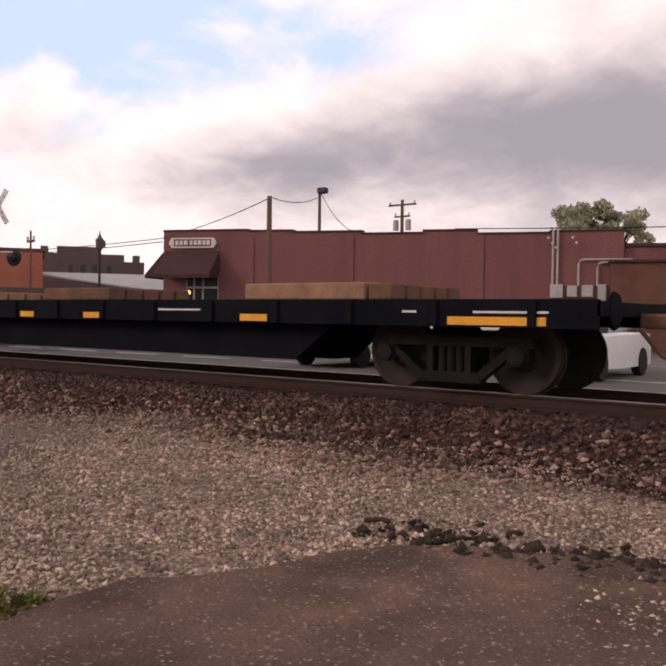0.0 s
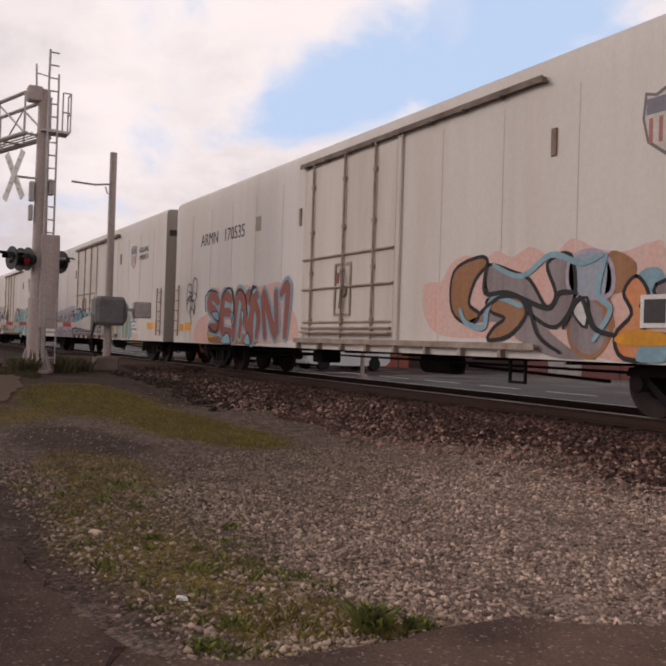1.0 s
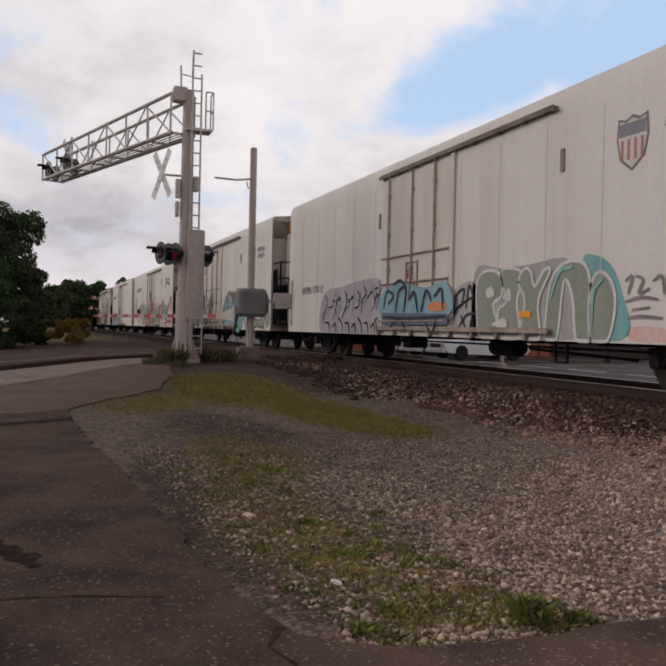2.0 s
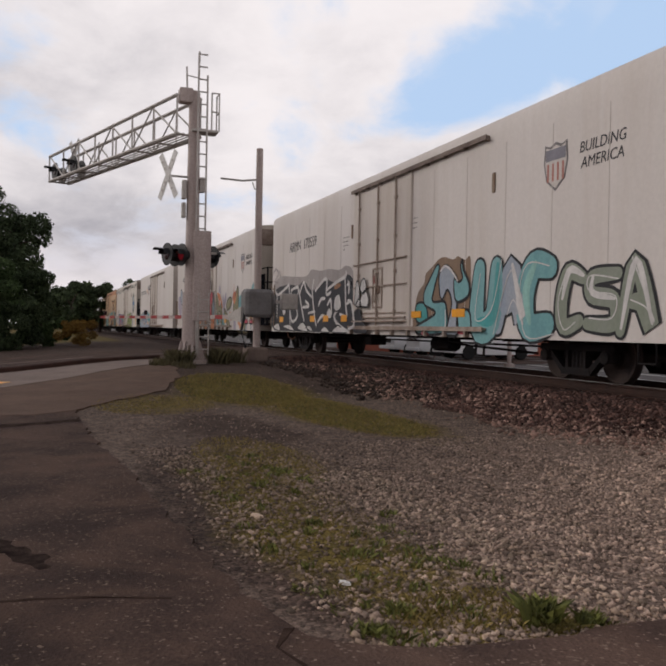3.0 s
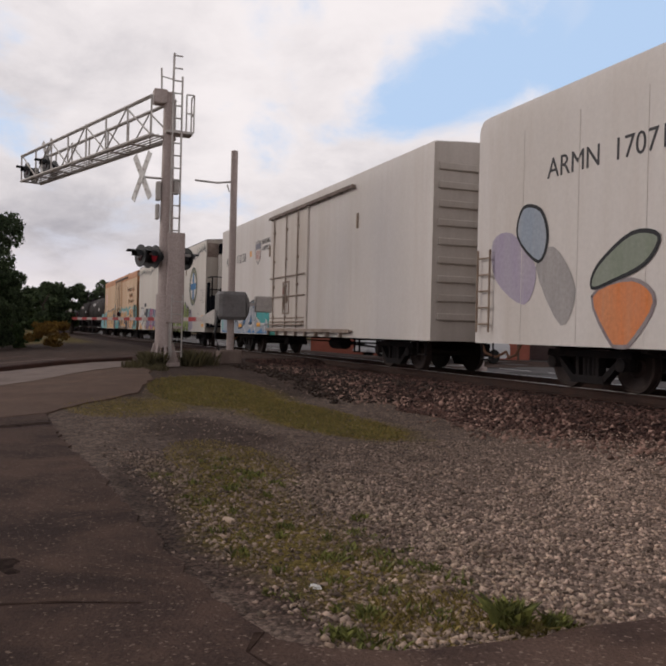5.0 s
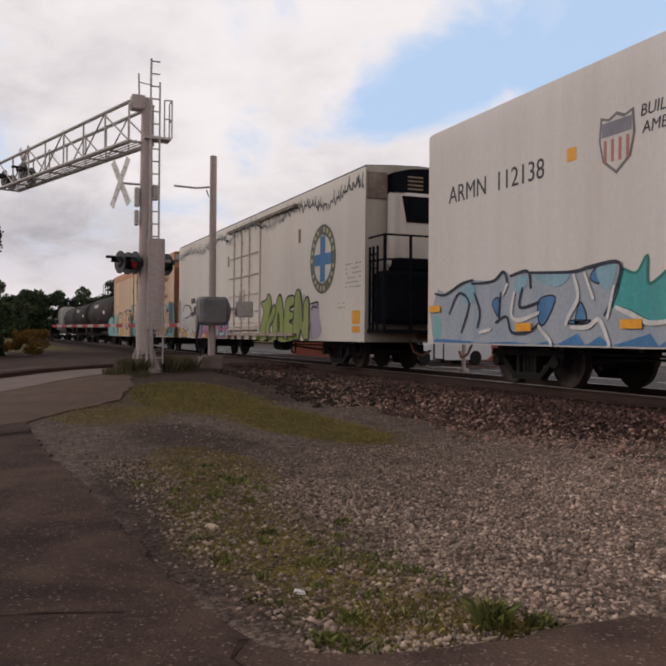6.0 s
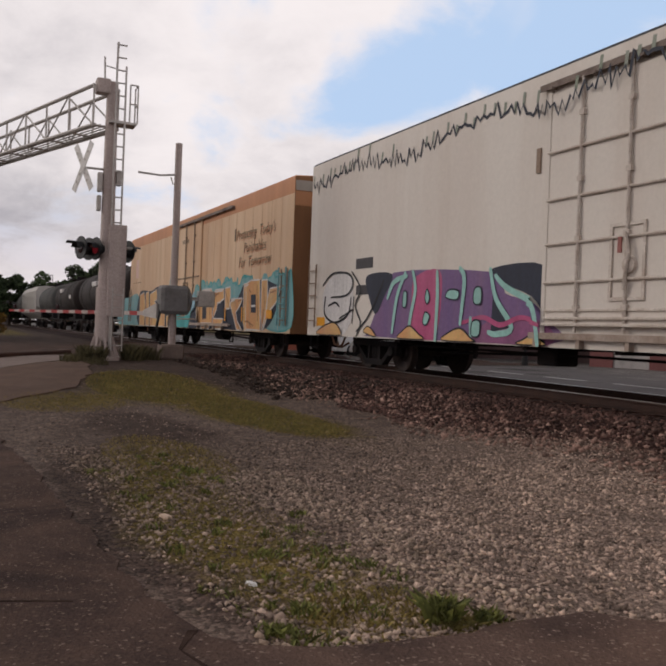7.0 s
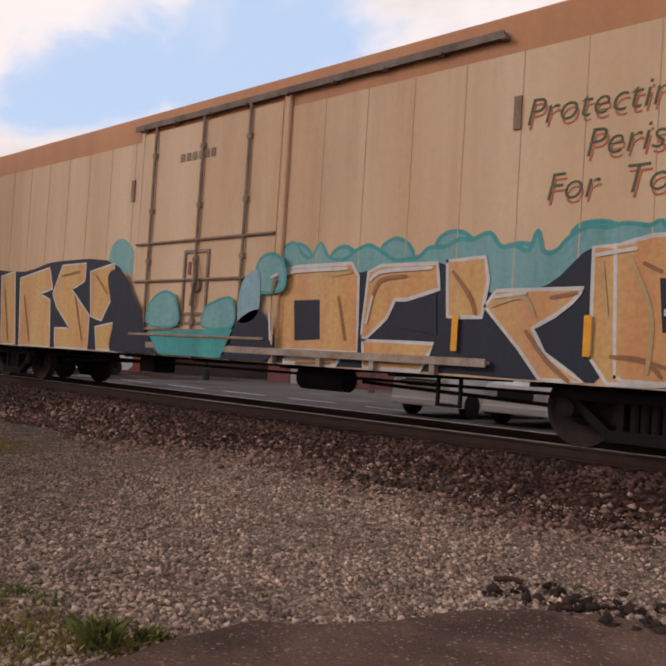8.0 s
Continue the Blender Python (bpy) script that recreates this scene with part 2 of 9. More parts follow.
M("end_soot", (0.16, 0.115, 0.095), 0.8, (0.3, 0.24, 0.2), 2.0, 15, 0.6, 0.05)
M("dark_steel", (0.009, 0.008, 0.01), 0.8, (0.022, 0.016, 0.014), 2, 40, 0.6, 0.15, spec=0.15)
M("black_paint", (0.005, 0.006, 0.01), 0.75, (0.011, 0.011, 0.014), 1.5, 30, 0.6, 0.08, spec=0.04)
M("wheel_steel", (0.025, 0.018, 0.018), 0.75, (0.05, 0.033, 0.027), 3, 40, 0.6, 0.15, spec=0.2)
M("rust", (0.2, 0.1, 0.06), 0.9, (0.11, 0.06, 0.04), 2, 30, 0.7, 0.2)
M("dirty_steel", (0.32, 0.24, 0.18), 0.75, (0.2, 0.13, 0.09), 3, 30, 0.6, 0.1)
M("galvanised", (0.5, 0.46, 0.43), 0.5, (0.36, 0.33, 0.3), 3, 30, 0.5, 0.08, metal=0.25)
M("mast_paint", (0.46, 0.38, 0.35), 0.55, (0.33, 0.26, 0.24), 1.5, 25, 0.5, 0.05, metal=0.1, streak=True)
M("lamp_black", (0.02, 0.02, 0.022), 0.5, None, 3, 30, 0.4, 0.05)
M("white_sign", (0.75, 0.73, 0.7), 0.6, (0.55, 0.52, 0.49), 4, 30, 0.5, 0.05)
M("lens_off", (0.03, 0.008, 0.01), 0.2, None, 3, 30, 0.3, 0.0)
M("lens_on", (0.16, 0.014, 0.018), 0.3, None, 3, 30, 0.3, 0.0, emit=(1.0, 0.05, 0.09, 0.05))
M("amber", (0.85, 0.38, 0.02), 0.4, (0.7, 0.28, 0.02), 5, 40, 0.4, 0.0)
M("text_dark", (0.055, 0.05, 0.055), 0.6, None, 5, 60, 0.4, 0.0)
M("print_faint", (0.3, 0.265, 0.24), 0.6, None, 5, 60, 0.4, 0.0)
M("text_white", (0.72, 0.68, 0.66), 0.6, None, 5, 60, 0.4, 0.0)


# ---- mesh building ----
class Mesh:
    def __init__(self):
        self.v, self.f, self.mi = [], [], []

    def poly(self, pts, mi=0):
        n = len(self.v)
        self.v += [tuple(p) for p in pts]
        self.f.append(tuple(range(n, n + len(pts))))
        self.mi.append(mi)

    def grid(self, rings, close=True, caps=True, mi=0):
        n, k = len(self.v), len(rings[0])
        for r in rings:
            self.v += [tuple(p) for p in r]
        for i in range(len(rings) - 1):
            for j in range(k if close else k - 1):
                a, b = n + i * k + j, n + i * k + (j + 1) % k
                self.f.append((a, b, b + k, a + k)); self.mi.append(mi)
        if caps:
            self.f.append(tuple(range(n + k - 1, n - 1, -1))); self.mi.append(mi)
            e = n + (len(rings) - 1) * k
            self.f.append(tuple(range(e, e + k))); self.mi.append(mi)

    def box(self, x0, y0, z0, x1, y1, z1, ch=0.0, mi=0):
        """A box with its long edges chamfered by ch."""
        if not ch:
            ring = lambda z: [(x0, y0, z), (x1, y0, z), (x1, y1, z), (x0, y1, z)]
            self.grid([ring(z0), ring(z1)], mi=mi)
            return self
        c = min(ch, (x1 - x0) / 2.2, (y1 - y0) / 2.2, (z1 - z0) / 2.2)

        def ring(z, i):
            return [(x0 + i + c, y0 + i, z), (x1 - i - c, y0 + i, z), (x1 - i, y0 + i + c, z), (x1 - i, y1 - i - c, z), (x1 - i - c, y1 - i, z), (x0 + i + c, y1 - i, z), (x0 + i, y1 - i - c, z), (x0 + i, y0 + i + c, z)]
        self.grid([ring(z0, c * 0.6), ring(z0 + c, 0), ring(z1 - c, 0), ring(z1, c * 0.6)], mi=mi)
        return self

    def tube(self, pts, r, n=8, mi=0, r2=None):
        """A round bar along a line of points."""
        pts = [Vector(p) for p in pts]
        rings = []
        for i, p in enumerate(pts):
            d = (pts[min(i + 1, len(pts) - 1)] - pts[max(i - 1, 0)]).normalized()
            a = d.orthogonal().normalized() if abs(d.z) > 0.99 else d.cross(Vector((0, 0, 1))).normalized()
            b = d.cross(a)
            rr = r if r2 is None else r + (r2 - r) * i / (len(pts) - 1)
            rings.append([p + (a * math.cos(2 * math.pi * j / n) + b * math.sin(2 * math.pi * j / n)) * rr for j in range(n)])
        self.grid(rings, mi=mi)
        return self

    def lathe(self, axis_point, axis, profile, n=24, mi=0):
        """profile: (along the axis, radius)."""
        o, d = Vector(axis_point), Vector(axis).normalized()
        a = d.orthogonal().normalized()
        b = d.cross(a)
        self.grid([[o + d * s + (a * math.cos(2 * math.pi * j / n) + b * math.sin(2 * math.pi * j / n)) * r for j in range(n)] for s, r in profile], mi=mi)
        return self

    def prism(self, outline, y0, y1, mi=0):
        """An outline in x, z drawn out from y0 to y1."""
        self.grid([[(x, y0, z) for x, z in outline], [(x, y1, z) for x, z in outline]], mi=mi)
        return self

    def data(self, name, mats, smooth=False):
        me = bpy.data.meshes.new(name)
        me.from_pydata(self.v, [], self.f)
        for m in mats:
            me.materials.append(m)
        me.polygons.foreach_set("material_index", self.mi)
        bm = bmesh.new()
        bm.from_mesh(me)
        bmesh.ops.recalc_face_normals(bm, faces=bm.faces)
        bm.to_mesh(me)
        bm.free()
        if smooth:
            me.shade_smooth()
            me.set_sharp_from_angle(angle=radians(38))
        return me


def part(name, mesh, mats, parent=None, label="", smooth=False, at=None):
    me = mesh.data(name, mats if isinstance(mats, (list, tuple)) else [mats], smooth) if isinstance(mesh, Mesh) else mesh
    ob = new(name, me)
    if at is not None:
        ob.matrix_basis = at
    if parent:
        ob.parent = parent
    if label:
        tagged(ob, label)
    return ob


def thing(name, m, label, category, group="", kind=""):
    ob = new(name)
    ob.matrix_basis = m
    return tagged(ob, label, category, group, kind)


def lettering(text, size, mat, fat=0.0, shear=0.0, spacing=1.0, depth=0.002):
    """Built-in font as a thin mesh in x, z facing -y."""
    c = bpy.data.curves.new("lettering", "FONT")
    c.body, c.size, c.offset, c.shear, c.space_character, c.extrude, c.resolution_u = text, size, fat, shear, spacing, depth, 3
    c.align_x, c.align_y = "CENTER", "CENTER"
    ob = new("lettering", c)
    bpy.context.view_layer.update()
    me = bpy.data.meshes.new_from_object(ob.evaluated_get(bpy.context.evaluated_depsgraph_get()))
    bpy.data.objects.remove(ob)
    me.transform(Matrix.Rotation(radians(90), 4, "X"))
    me.materials.clear()
    me.materials.append(mat)
    return me


# ---- ground ----
TRACK_Y = 10.195
RAIL_Y = (9.46, 10.93)
ROAD_A, ROAD_D = Vector((-29.5, 3.0)), Vector((-0.32, 0.947))


def smooth(e0, e1, x):
    t = np.clip((x - e0) / (e1 - e0), 0, 1)
    return t * t * (3 - 2 * t)


def road_dist(x, y):
    """Signed distance from the middle of the crossing road."""
    return (x - ROAD_A.x) * ROAD_D.y - (y - ROAD_A.y) * ROAD_D.x


def ground_z(x, y):
    x, y = np.asarray(x, float), np.asarray(y, float)
    near = -0.5 + 0.36 * smooth(-13.0, -21.0, x) * smooth(-3, 3.5, y)
    far = -0.42
    z = near + (far - near) * smooth(10.5, 12.5, y)
    bank = smooth(3.5, 2.0, np.abs(y - TRACK_Y))
    bed = -0.2
    z = z + (bed - z) * bank
    cross = smooth(6.6, 5.4, np.abs(road_dist(x, y))) * smooth(6.0, 3.0, np.abs(y - TRACK_Y))
    z = z + (-0.015 - z) * cross
    und = 0.02 * np.sin(x * 1.1 + 0.6 * y) * np.cos(y * 1.4 - 0.3 * x) * smooth(2.2, 4.0, np.abs(y - TRACK_Y)) * smooth(-0.2, 1.2, y)
    return z + und


def spaced(stops):
    """Coordinates from (from, to, step) stretches."""
    out = []
    for a, b, s in stops:
        out += list(np.arange(a, b - 1e-6, s))
    return np.array(out + [stops[-1][1]])


def inside(poly, x, y):
    r = np.zeros(np.shape(x), bool)
    for (x0, y0), (x1, y1) in zip(poly, poly[1:] + poly[:1]):
        if y0 != y1:
            r ^= ((y0 > y) != (y1 > y)) & (x < (x1 - x0) * (y - y0) / (y1 - y0) + x0)
    return r


APRON = [(-15.2, -9.0), (-15.0, 0.42), (-14.4, 0.52), (-12.2, 0.5), (-10.2, 0.6), (-8.2, 0.74), (-6.5, 0.82), (-4.9, 0.92), (-3.85, 1.0), (-3.55, 1.08), (-3.36, 1.25), (-3.2, 1.5), (-3.16, 1.9), (-3.18, 2.2), (-3.26, 2.6), (-3.24, 3.0), (-3.02, 3.3), (-2.86, 3.6), (-2.74, 4.0), (-2.5, 4.4), (-2.15, 4.62), (-1.85, 4.72), (-1.5, 4.86), (-1.1, 5.1), (-0.4, 5.3), (0.8, 5.4), (4.0, 5.2), (9.0, 5.0), (9.0, -9.0)]


def ragged(poly, step, jitter, seed):
    rnd = random.Random(seed)
    out = []
    for (x0, y0), (x1, y1) in zip(poly, poly[1:] + poly[:1]):
        n = max(1, int(math.hypot(x1 - x0, y1 - y0) / step))
        for i in range(n):
            t = i / n
            out.append((x0 + (x1 - x0) * t + rnd.uniform(-jitter, jitter), y0 + (y1 - y0) * t + rnd.uniform(-jitter, jitter)))
    return out


def build_ground():
    xs = spaced([(-900, -200, 50), (-200, -60, 8), (-60, -26, 0.6), (-26, 4, 0.14), (4, 12, 0.8), (12, 60, 8), (60, 500, 55)])
    ys = spaced([(-400, -40, 40), (-40, -6, 4), (-6, 0, 0.5), (0, 14, 0.14), (14, 24, 0.8), (24, 120, 8), (120, 1300, 90)])
    X, Y = np.meshgrid(xs, ys)
    Z = ground_z(X, Y)
    nx, ny = len(xs), len(ys)
    verts = np.stack([X.ravel(), Y.ravel(), Z.ravel()], 1)
    i = np.arange(nx * (ny - 1)).reshape(ny - 1, nx)[:, :-1].ravel()
    faces = np.stack([i, i + 1, i + 1 + nx, i + nx], 1)
    me = bpy.data.meshes.new("ground")
    me.from_pydata(verts, [], faces.tolist())
    # kind of ground at each corner: gravel, grass, ballast
    x, y = verts[:, 0], verts[:, 1]
    wob = 0.35 * np.sin(x * 0.9 + 1.0) + 0.22 * np.sin(x * 2.3 + y) + 0.12 * np.sin(x * 5.1 - 2 * y)
    gravel = smooth(7.4, 6.6, y + wob * 0.6) * smooth(-1, 0.5, y) * smooth(-17.5, -13.5, x) * smooth(9, 5, x)
    patch = lambda cx, cy, rx, ry: np.exp(-(((x - cx + wob * 0.5) / rx) ** 2 + ((y - cy + wob * 0.3) / ry) ** 2) ** 1.3)
    grass = np.clip(patch(-12.4, 4.55, 3.3, 0.9) + 0.95 * patch(-16.4, 3.7, 2.7, 1.3) + 0.65 * patch(-14.4, 1.8, 1.5, 1.1) + 0.8 * patch(-5.6, 1.75, 2.6, 0.6) + 0.8 * patch(-8.6, 2.1, 1.6, 0.75) + 0.8 * patch(-3.5, 1.9, 0.4, 0.5), 0, 1)
    grass = np.maximum(grass, smooth(-45, -60, x) * smooth(7, 3, y) + smooth(34, 45, y) * 0.6)
    dirt = patch(-11.2, 2.4, 2.1, 0.85) + 1.0 * patch(-6.4, 1.25, 3.6, 0.42) + 0.6 * patch(-2.2, 4.9, 1.4, 0.35)
    ballast = smooth(3.75, 3.0, np.abs(y - TRACK_Y) + wob * 0.35 + 0.55 * np.exp(-((x + 6.5) / 3.0) ** 2))
    far = smooth(12.6, 13.6, y) * smooth(34, 30, y)
    col = np.stack([np.clip(gravel - dirt, 0, 1), np.clip(grass, 0, 1), ballast, far], 1).astype(np.float32)
    at = me.attributes.new("kind", "FLOAT_COLOR", "POINT")
    at.data.foreach_set("color", col.ravel())
    me.polygons.foreach_set("use_smooth", [True] * len(me.polygons))
    m = bpy.data.materials.new("ground")
    m.use_nodes = True
    nt = m.node_tree
    L = nt.links.new
    b = nt.nodes["Principled BSDF"]
    b.inputs["Roughness"].default_value = 0.95
    tc = nt.nodes.new("ShaderNodeTexCoord")
    a = nt.nodes.new("ShaderNodeAttribute"); a.attribute_name = "kind"
    sp = nt.nodes.new("ShaderNodeSeparateColor"); L(a.outputs["Color"], sp.inputs[0])

    def tone(c0, c1, scale, detail=6.0):
        n = nd(nt, "ShaderNodeTexNoise", Scale=scale, Detail=detail, Roughness=0.65)
        L(tc.outputs["Object"], n.inputs["Vector"])
        r = nt.nodes.new("ShaderNodeMapRange"); r.inputs["From Min"].default_value, r.inputs["From Max"].default_value = 0.32, 0.68
        L(n.outputs[0], r.inputs["Value"])
        x_ = nt.nodes.new("ShaderNodeMix"); x_.data_type = "RGBA"
        L(r.outputs[0], x_.inputs[0]); x_.inputs[6].default_value, x_.inputs[7].default_value = (*c0, 1), (*c1, 1)
        return x_.outputs[2], n.outputs[0]

    def over(col, mask, top, noise_out):
        s = nt.nodes.new("ShaderNodeMath"); s.operation = "ADD"; L(mask, s.inputs[0])
        q = nt.nodes.new("ShaderNodeMath"); q.operation = "MULTIPLY_ADD"; L(noise_out, q.inputs[0]); q.inputs[1].default_value, q.inputs[2].default_value = 0.9, -0.45
        L(q.outputs[0], s.inputs[1])
        r = nt.nodes.new("ShaderNodeMapRange"); r.inputs["From Min"].default_value, r.inputs["From Max"].default_value = 0.3, 0.7
        L(s.outputs[0], r.inputs["Value"])
        x_ = nt.nodes.new("ShaderNodeMix"); x_.data_type = "RGBA"
        L(r.outputs[0], x_.inputs[0]); L(col, x_.inputs[6]); L(top, x_.inputs[7])
        return x_.outputs[2]
    soil, ns = tone((0.062, 0.041, 0.034), (0.135, 0.09, 0.07), 2.7, 9.0)
    gr, ng = tone((0.125, 0.09, 0.073), (0.275, 0.2, 0.16), 5.0, 12.0)
    gs, ngs = tone((0.1, 0.08, 0.026), (0.25, 0.18, 0.05), 4.5, 9.0)
    bl, nb = tone((0.03, 0.016, 0.013), (0.065, 0.032, 0.026), 6.0, 8.0)
    fr, nf = tone((0.13, 0.12, 0.115), (0.19, 0.175, 0.165), 0.7)
    col = over(soil, sp.outputs[0], gr, ns)
    col = over(col, sp.outputs[1], gs, ng)
    col = over(col, sp.outputs[2], bl, ngs)
    col = over(col, a.outputs["Alpha"], fr, nf)
    # crushed stone: each grain its own tone, at two sizes
    def grains(col, scale, lo, hi):
        vo = nd(nt, "ShaderNodeTexVoronoi", Scale=scale)
        L(tc.outputs["Object"], vo.inputs["Vector"])
        sc = nt.nodes.new("ShaderNodeSeparateColor"); L(vo.outputs["Color"], sc.inputs[0])
        r = nt.nodes.new("ShaderNodeMapRange"); r.inputs["To Min"].default_value, r.inputs["To Max"].default_value = lo, hi
        L(sc.outputs[0], r.inputs["Value"])
        x_ = nt.nodes.new("ShaderNodeMix"); x_.data_type = "RGBA"; x_.blend_type = "MULTIPLY"; x_.inputs[0].default_value = 1.0
        L(col, x_.inputs[6]); L(r.outputs[0], x_.inputs[7])
        return x_.outputs[2], vo.outputs["Distance"]
    col, d1 = grains(col, 36.0, 0.5, 1.5)
    col, d2 = grains(col, 120.0, 0.75, 1.25)
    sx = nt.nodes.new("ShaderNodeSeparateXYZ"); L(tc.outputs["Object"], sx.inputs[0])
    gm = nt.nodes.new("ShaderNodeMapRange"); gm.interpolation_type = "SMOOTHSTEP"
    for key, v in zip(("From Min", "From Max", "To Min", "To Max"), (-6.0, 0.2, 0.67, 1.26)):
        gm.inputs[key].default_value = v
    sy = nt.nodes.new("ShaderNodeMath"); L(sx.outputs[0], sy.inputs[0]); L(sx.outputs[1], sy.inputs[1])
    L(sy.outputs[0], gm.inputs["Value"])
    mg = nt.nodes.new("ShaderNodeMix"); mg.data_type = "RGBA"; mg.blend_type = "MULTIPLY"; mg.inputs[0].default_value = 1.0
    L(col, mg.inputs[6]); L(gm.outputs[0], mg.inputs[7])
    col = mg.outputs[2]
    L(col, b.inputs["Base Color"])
    b.inputs["Specular IOR Level"].default_value = 0.15
    bp = nt.nodes.new("ShaderNodeBump"); bp.inputs["Strength"].default_value, bp.inputs["Distance"].default_value = 0.7, 0.03
    big = nd(nt, "ShaderNodeTexNoise", Scale=26.0, Detail=5.0, Roughness=0.7)
    L(tc.outputs["Object"], big.inputs["Vector"])
    hs = nt.nodes.new("ShaderNodeMath"); hs.operation = "SUBTRACT"; L(big.outputs[0], hs.inputs[0]); L(d1, hs.inputs[1])
    L(hs.outputs[0], bp.inputs["Height"]); L(bp.outputs[0], b.inputs["Normal"])
    me.materials.append(m)
    return tagged(new("ground", me), "brown soil and pale gravel ground with patches of dry grass", "ground", kind="structure")


def draped(name, poly, lift, mat, label, category, spacing=0.5, thick=0.03):
    """A sheet with a ragged outline that follows the ground."""
    bm = bmesh.new()
    vs = [bm.verts.new((x, y, 0)) for x, y in poly]
    bm.faces.new(vs)
    x0, x1 = min(p[0] for p in poly), max(p[0] for p in poly)
    y0, y1 = min(p[1] for p in poly), max(p[1] for p in poly)
    for k in np.arange(math.ceil(x0 / spacing) * spacing, x1, spacing):
        bmesh.ops.bisect_plane(bm, geom=bm.verts[:] + bm.edges[:] + bm.faces[:], plane_co=(k + 0.013, 0, 0), plane_no=(1, 0, 0))
    for k in np.arange(math.ceil(y0 / spacing) * spacing, y1, spacing):
        bmesh.ops.bisect_plane(bm, geom=bm.verts[:] + bm.edges[:] + bm.faces[:], plane_co=(0, k + 0.017, 0), plane_no=(0, 1, 0))
    for v in bm.verts:
        v.co.z = float(ground_z(v.co.x, v.co.y)) + lift
    rim = [e for e in bm.edges if e.is_boundary]
    made = bmesh.ops.extrude_edge_only(bm, edges=rim)
    for v in made["geom"]:
        if isinstance(v, bmesh.types.BMVert):
            v.co.z -= thick + lift
    bmesh.ops.recalc_face_normals(bm, faces=bm.faces)
    me = bpy.data.meshes.new(name)
    bm.to_mesh(me)
    bm.free()
    me.materials.append(mat)
    return tagged(new(name, me), label, category, kind="structure")


def band(a, b, half, n=24):
    """A strip of the crossing road from a to b metres along it."""
    left = [tuple(ROAD_A + ROAD_D * (a + (b - a) * i / n) + Vector((ROAD_D.y, -ROAD_D.x)) * half) for i in range(n + 1)]
    right = [tuple(ROAD_A + ROAD_D * (a + (b - a) * i / n) - Vector((ROAD_D.y, -ROAD_D.x)) * half) for i in range(n, -1, -1)]
    return left + right


def rail(name, y, label):
    r = thing(name, pose(0, y, 0), label, "rail", "pair of rails", "structure")
    prof = [(-0.07, -0.17), (0.07, -0.17), (0.07, -0.155), (0.012, -0.13), (0.01, -0.045), (0.036, -0.035), (0.036, -0.006), (-0.036, -0.006), (-0.036, -0.035), (-0.01, -0.045), (-0.012, -0.13), (-0.07, -0.155)]
    m = Mesh()
    m.grid([[(x, py, pz) for py, pz in prof] for x in (-420, -60, -20, 40, 120)])
    part("web", m, MAT["rail_steel"], r, "rusty brown rail web and foot")
    part("head", Mesh().box(-420, -0.034, -0.006, 120, 0.034, 0.0), MAT["rail_head"], r, "polished running surface")
    return r


ground = build_ground()
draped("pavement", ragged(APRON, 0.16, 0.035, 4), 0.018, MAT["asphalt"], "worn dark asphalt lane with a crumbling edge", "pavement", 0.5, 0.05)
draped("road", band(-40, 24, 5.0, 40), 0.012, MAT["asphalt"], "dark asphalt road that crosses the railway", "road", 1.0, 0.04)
draped("road_shoulder", ragged([(-14.5, 0.9), (-16.2, 2.2), (-18.6, 2.9), (-21.3, 3.2), (-24.0, 2.4), (-26.0, 0.5), (-26.0, -9.0), (-13.2, -9.0), (-13.1, -0.1), (-13.7, 0.45)], 0.3, 0.07, 12), 0.024, MAT["road_brown"], "dusty brown asphalt where lane and crossing road join", "road", 1.0, 0.04)
draped("sidewalk", [(-22.6, -0.6), (-23.9, 1.2), (-25.4, 3.2), (-23.3, 3.3), (-22.0, 2.75), (-20.9, 1.9), (-19.3, 0.7), (-18.0, -0.4), (-16.2, -2.4), (-14.0, -5.0), (-20.0, -5.0)], 0.034, MAT["concrete"], "pale worn concrete strip beside the crossing road", "pavement", 1.0, 0.05)
draped("paint_strip", [(-18.1, -1.1), (-18.9, -0.6), (-19.3, -0.95), (-18.5, -1.5), (-16.4, -3.6), (-15.9, -3.4)], 0.039, MAT["amber"], "worn yellow paint on the concrete edge", "road marking", 1.0, 0.05)
draped("asphalt_joint", ragged([(-11.1, -2.0), (-11.5, -2.0), (-12.0, -0.2), (-12.45, 0.5), (-12.15, 0.5), (-11.65, -0.3)], 0.2, 0.03, 8), 0.021, M("tar", (0.025, 0.018, 0.017), 1.0, (0.065, 0.047, 0.04), 9, 60, 0.8, 0.5, spec=0.0), "dark tar joint across the asphalt lane", "pavement", 0.5, 0.04)
draped("asphalt_stain", ragged([(-5.5, -0.32), (-5.2, -0.2), (-4.85, -0.04), (-4.85, 0.03), (-5.1, 0.02), (-5.35, -0.1), (-5.6, -0.24)], 0.06, 0.03, 9), 0.0205, MAT["tar"], "dark oily patch on the asphalt lane", "pavement", 0.5, 0.04)
CRACK = M("crack", (0.04, 0.027, 0.023), 1.0, (0.075, 0.05, 0.04), 9, 60, 0.8, 0.5, spec=0.0)
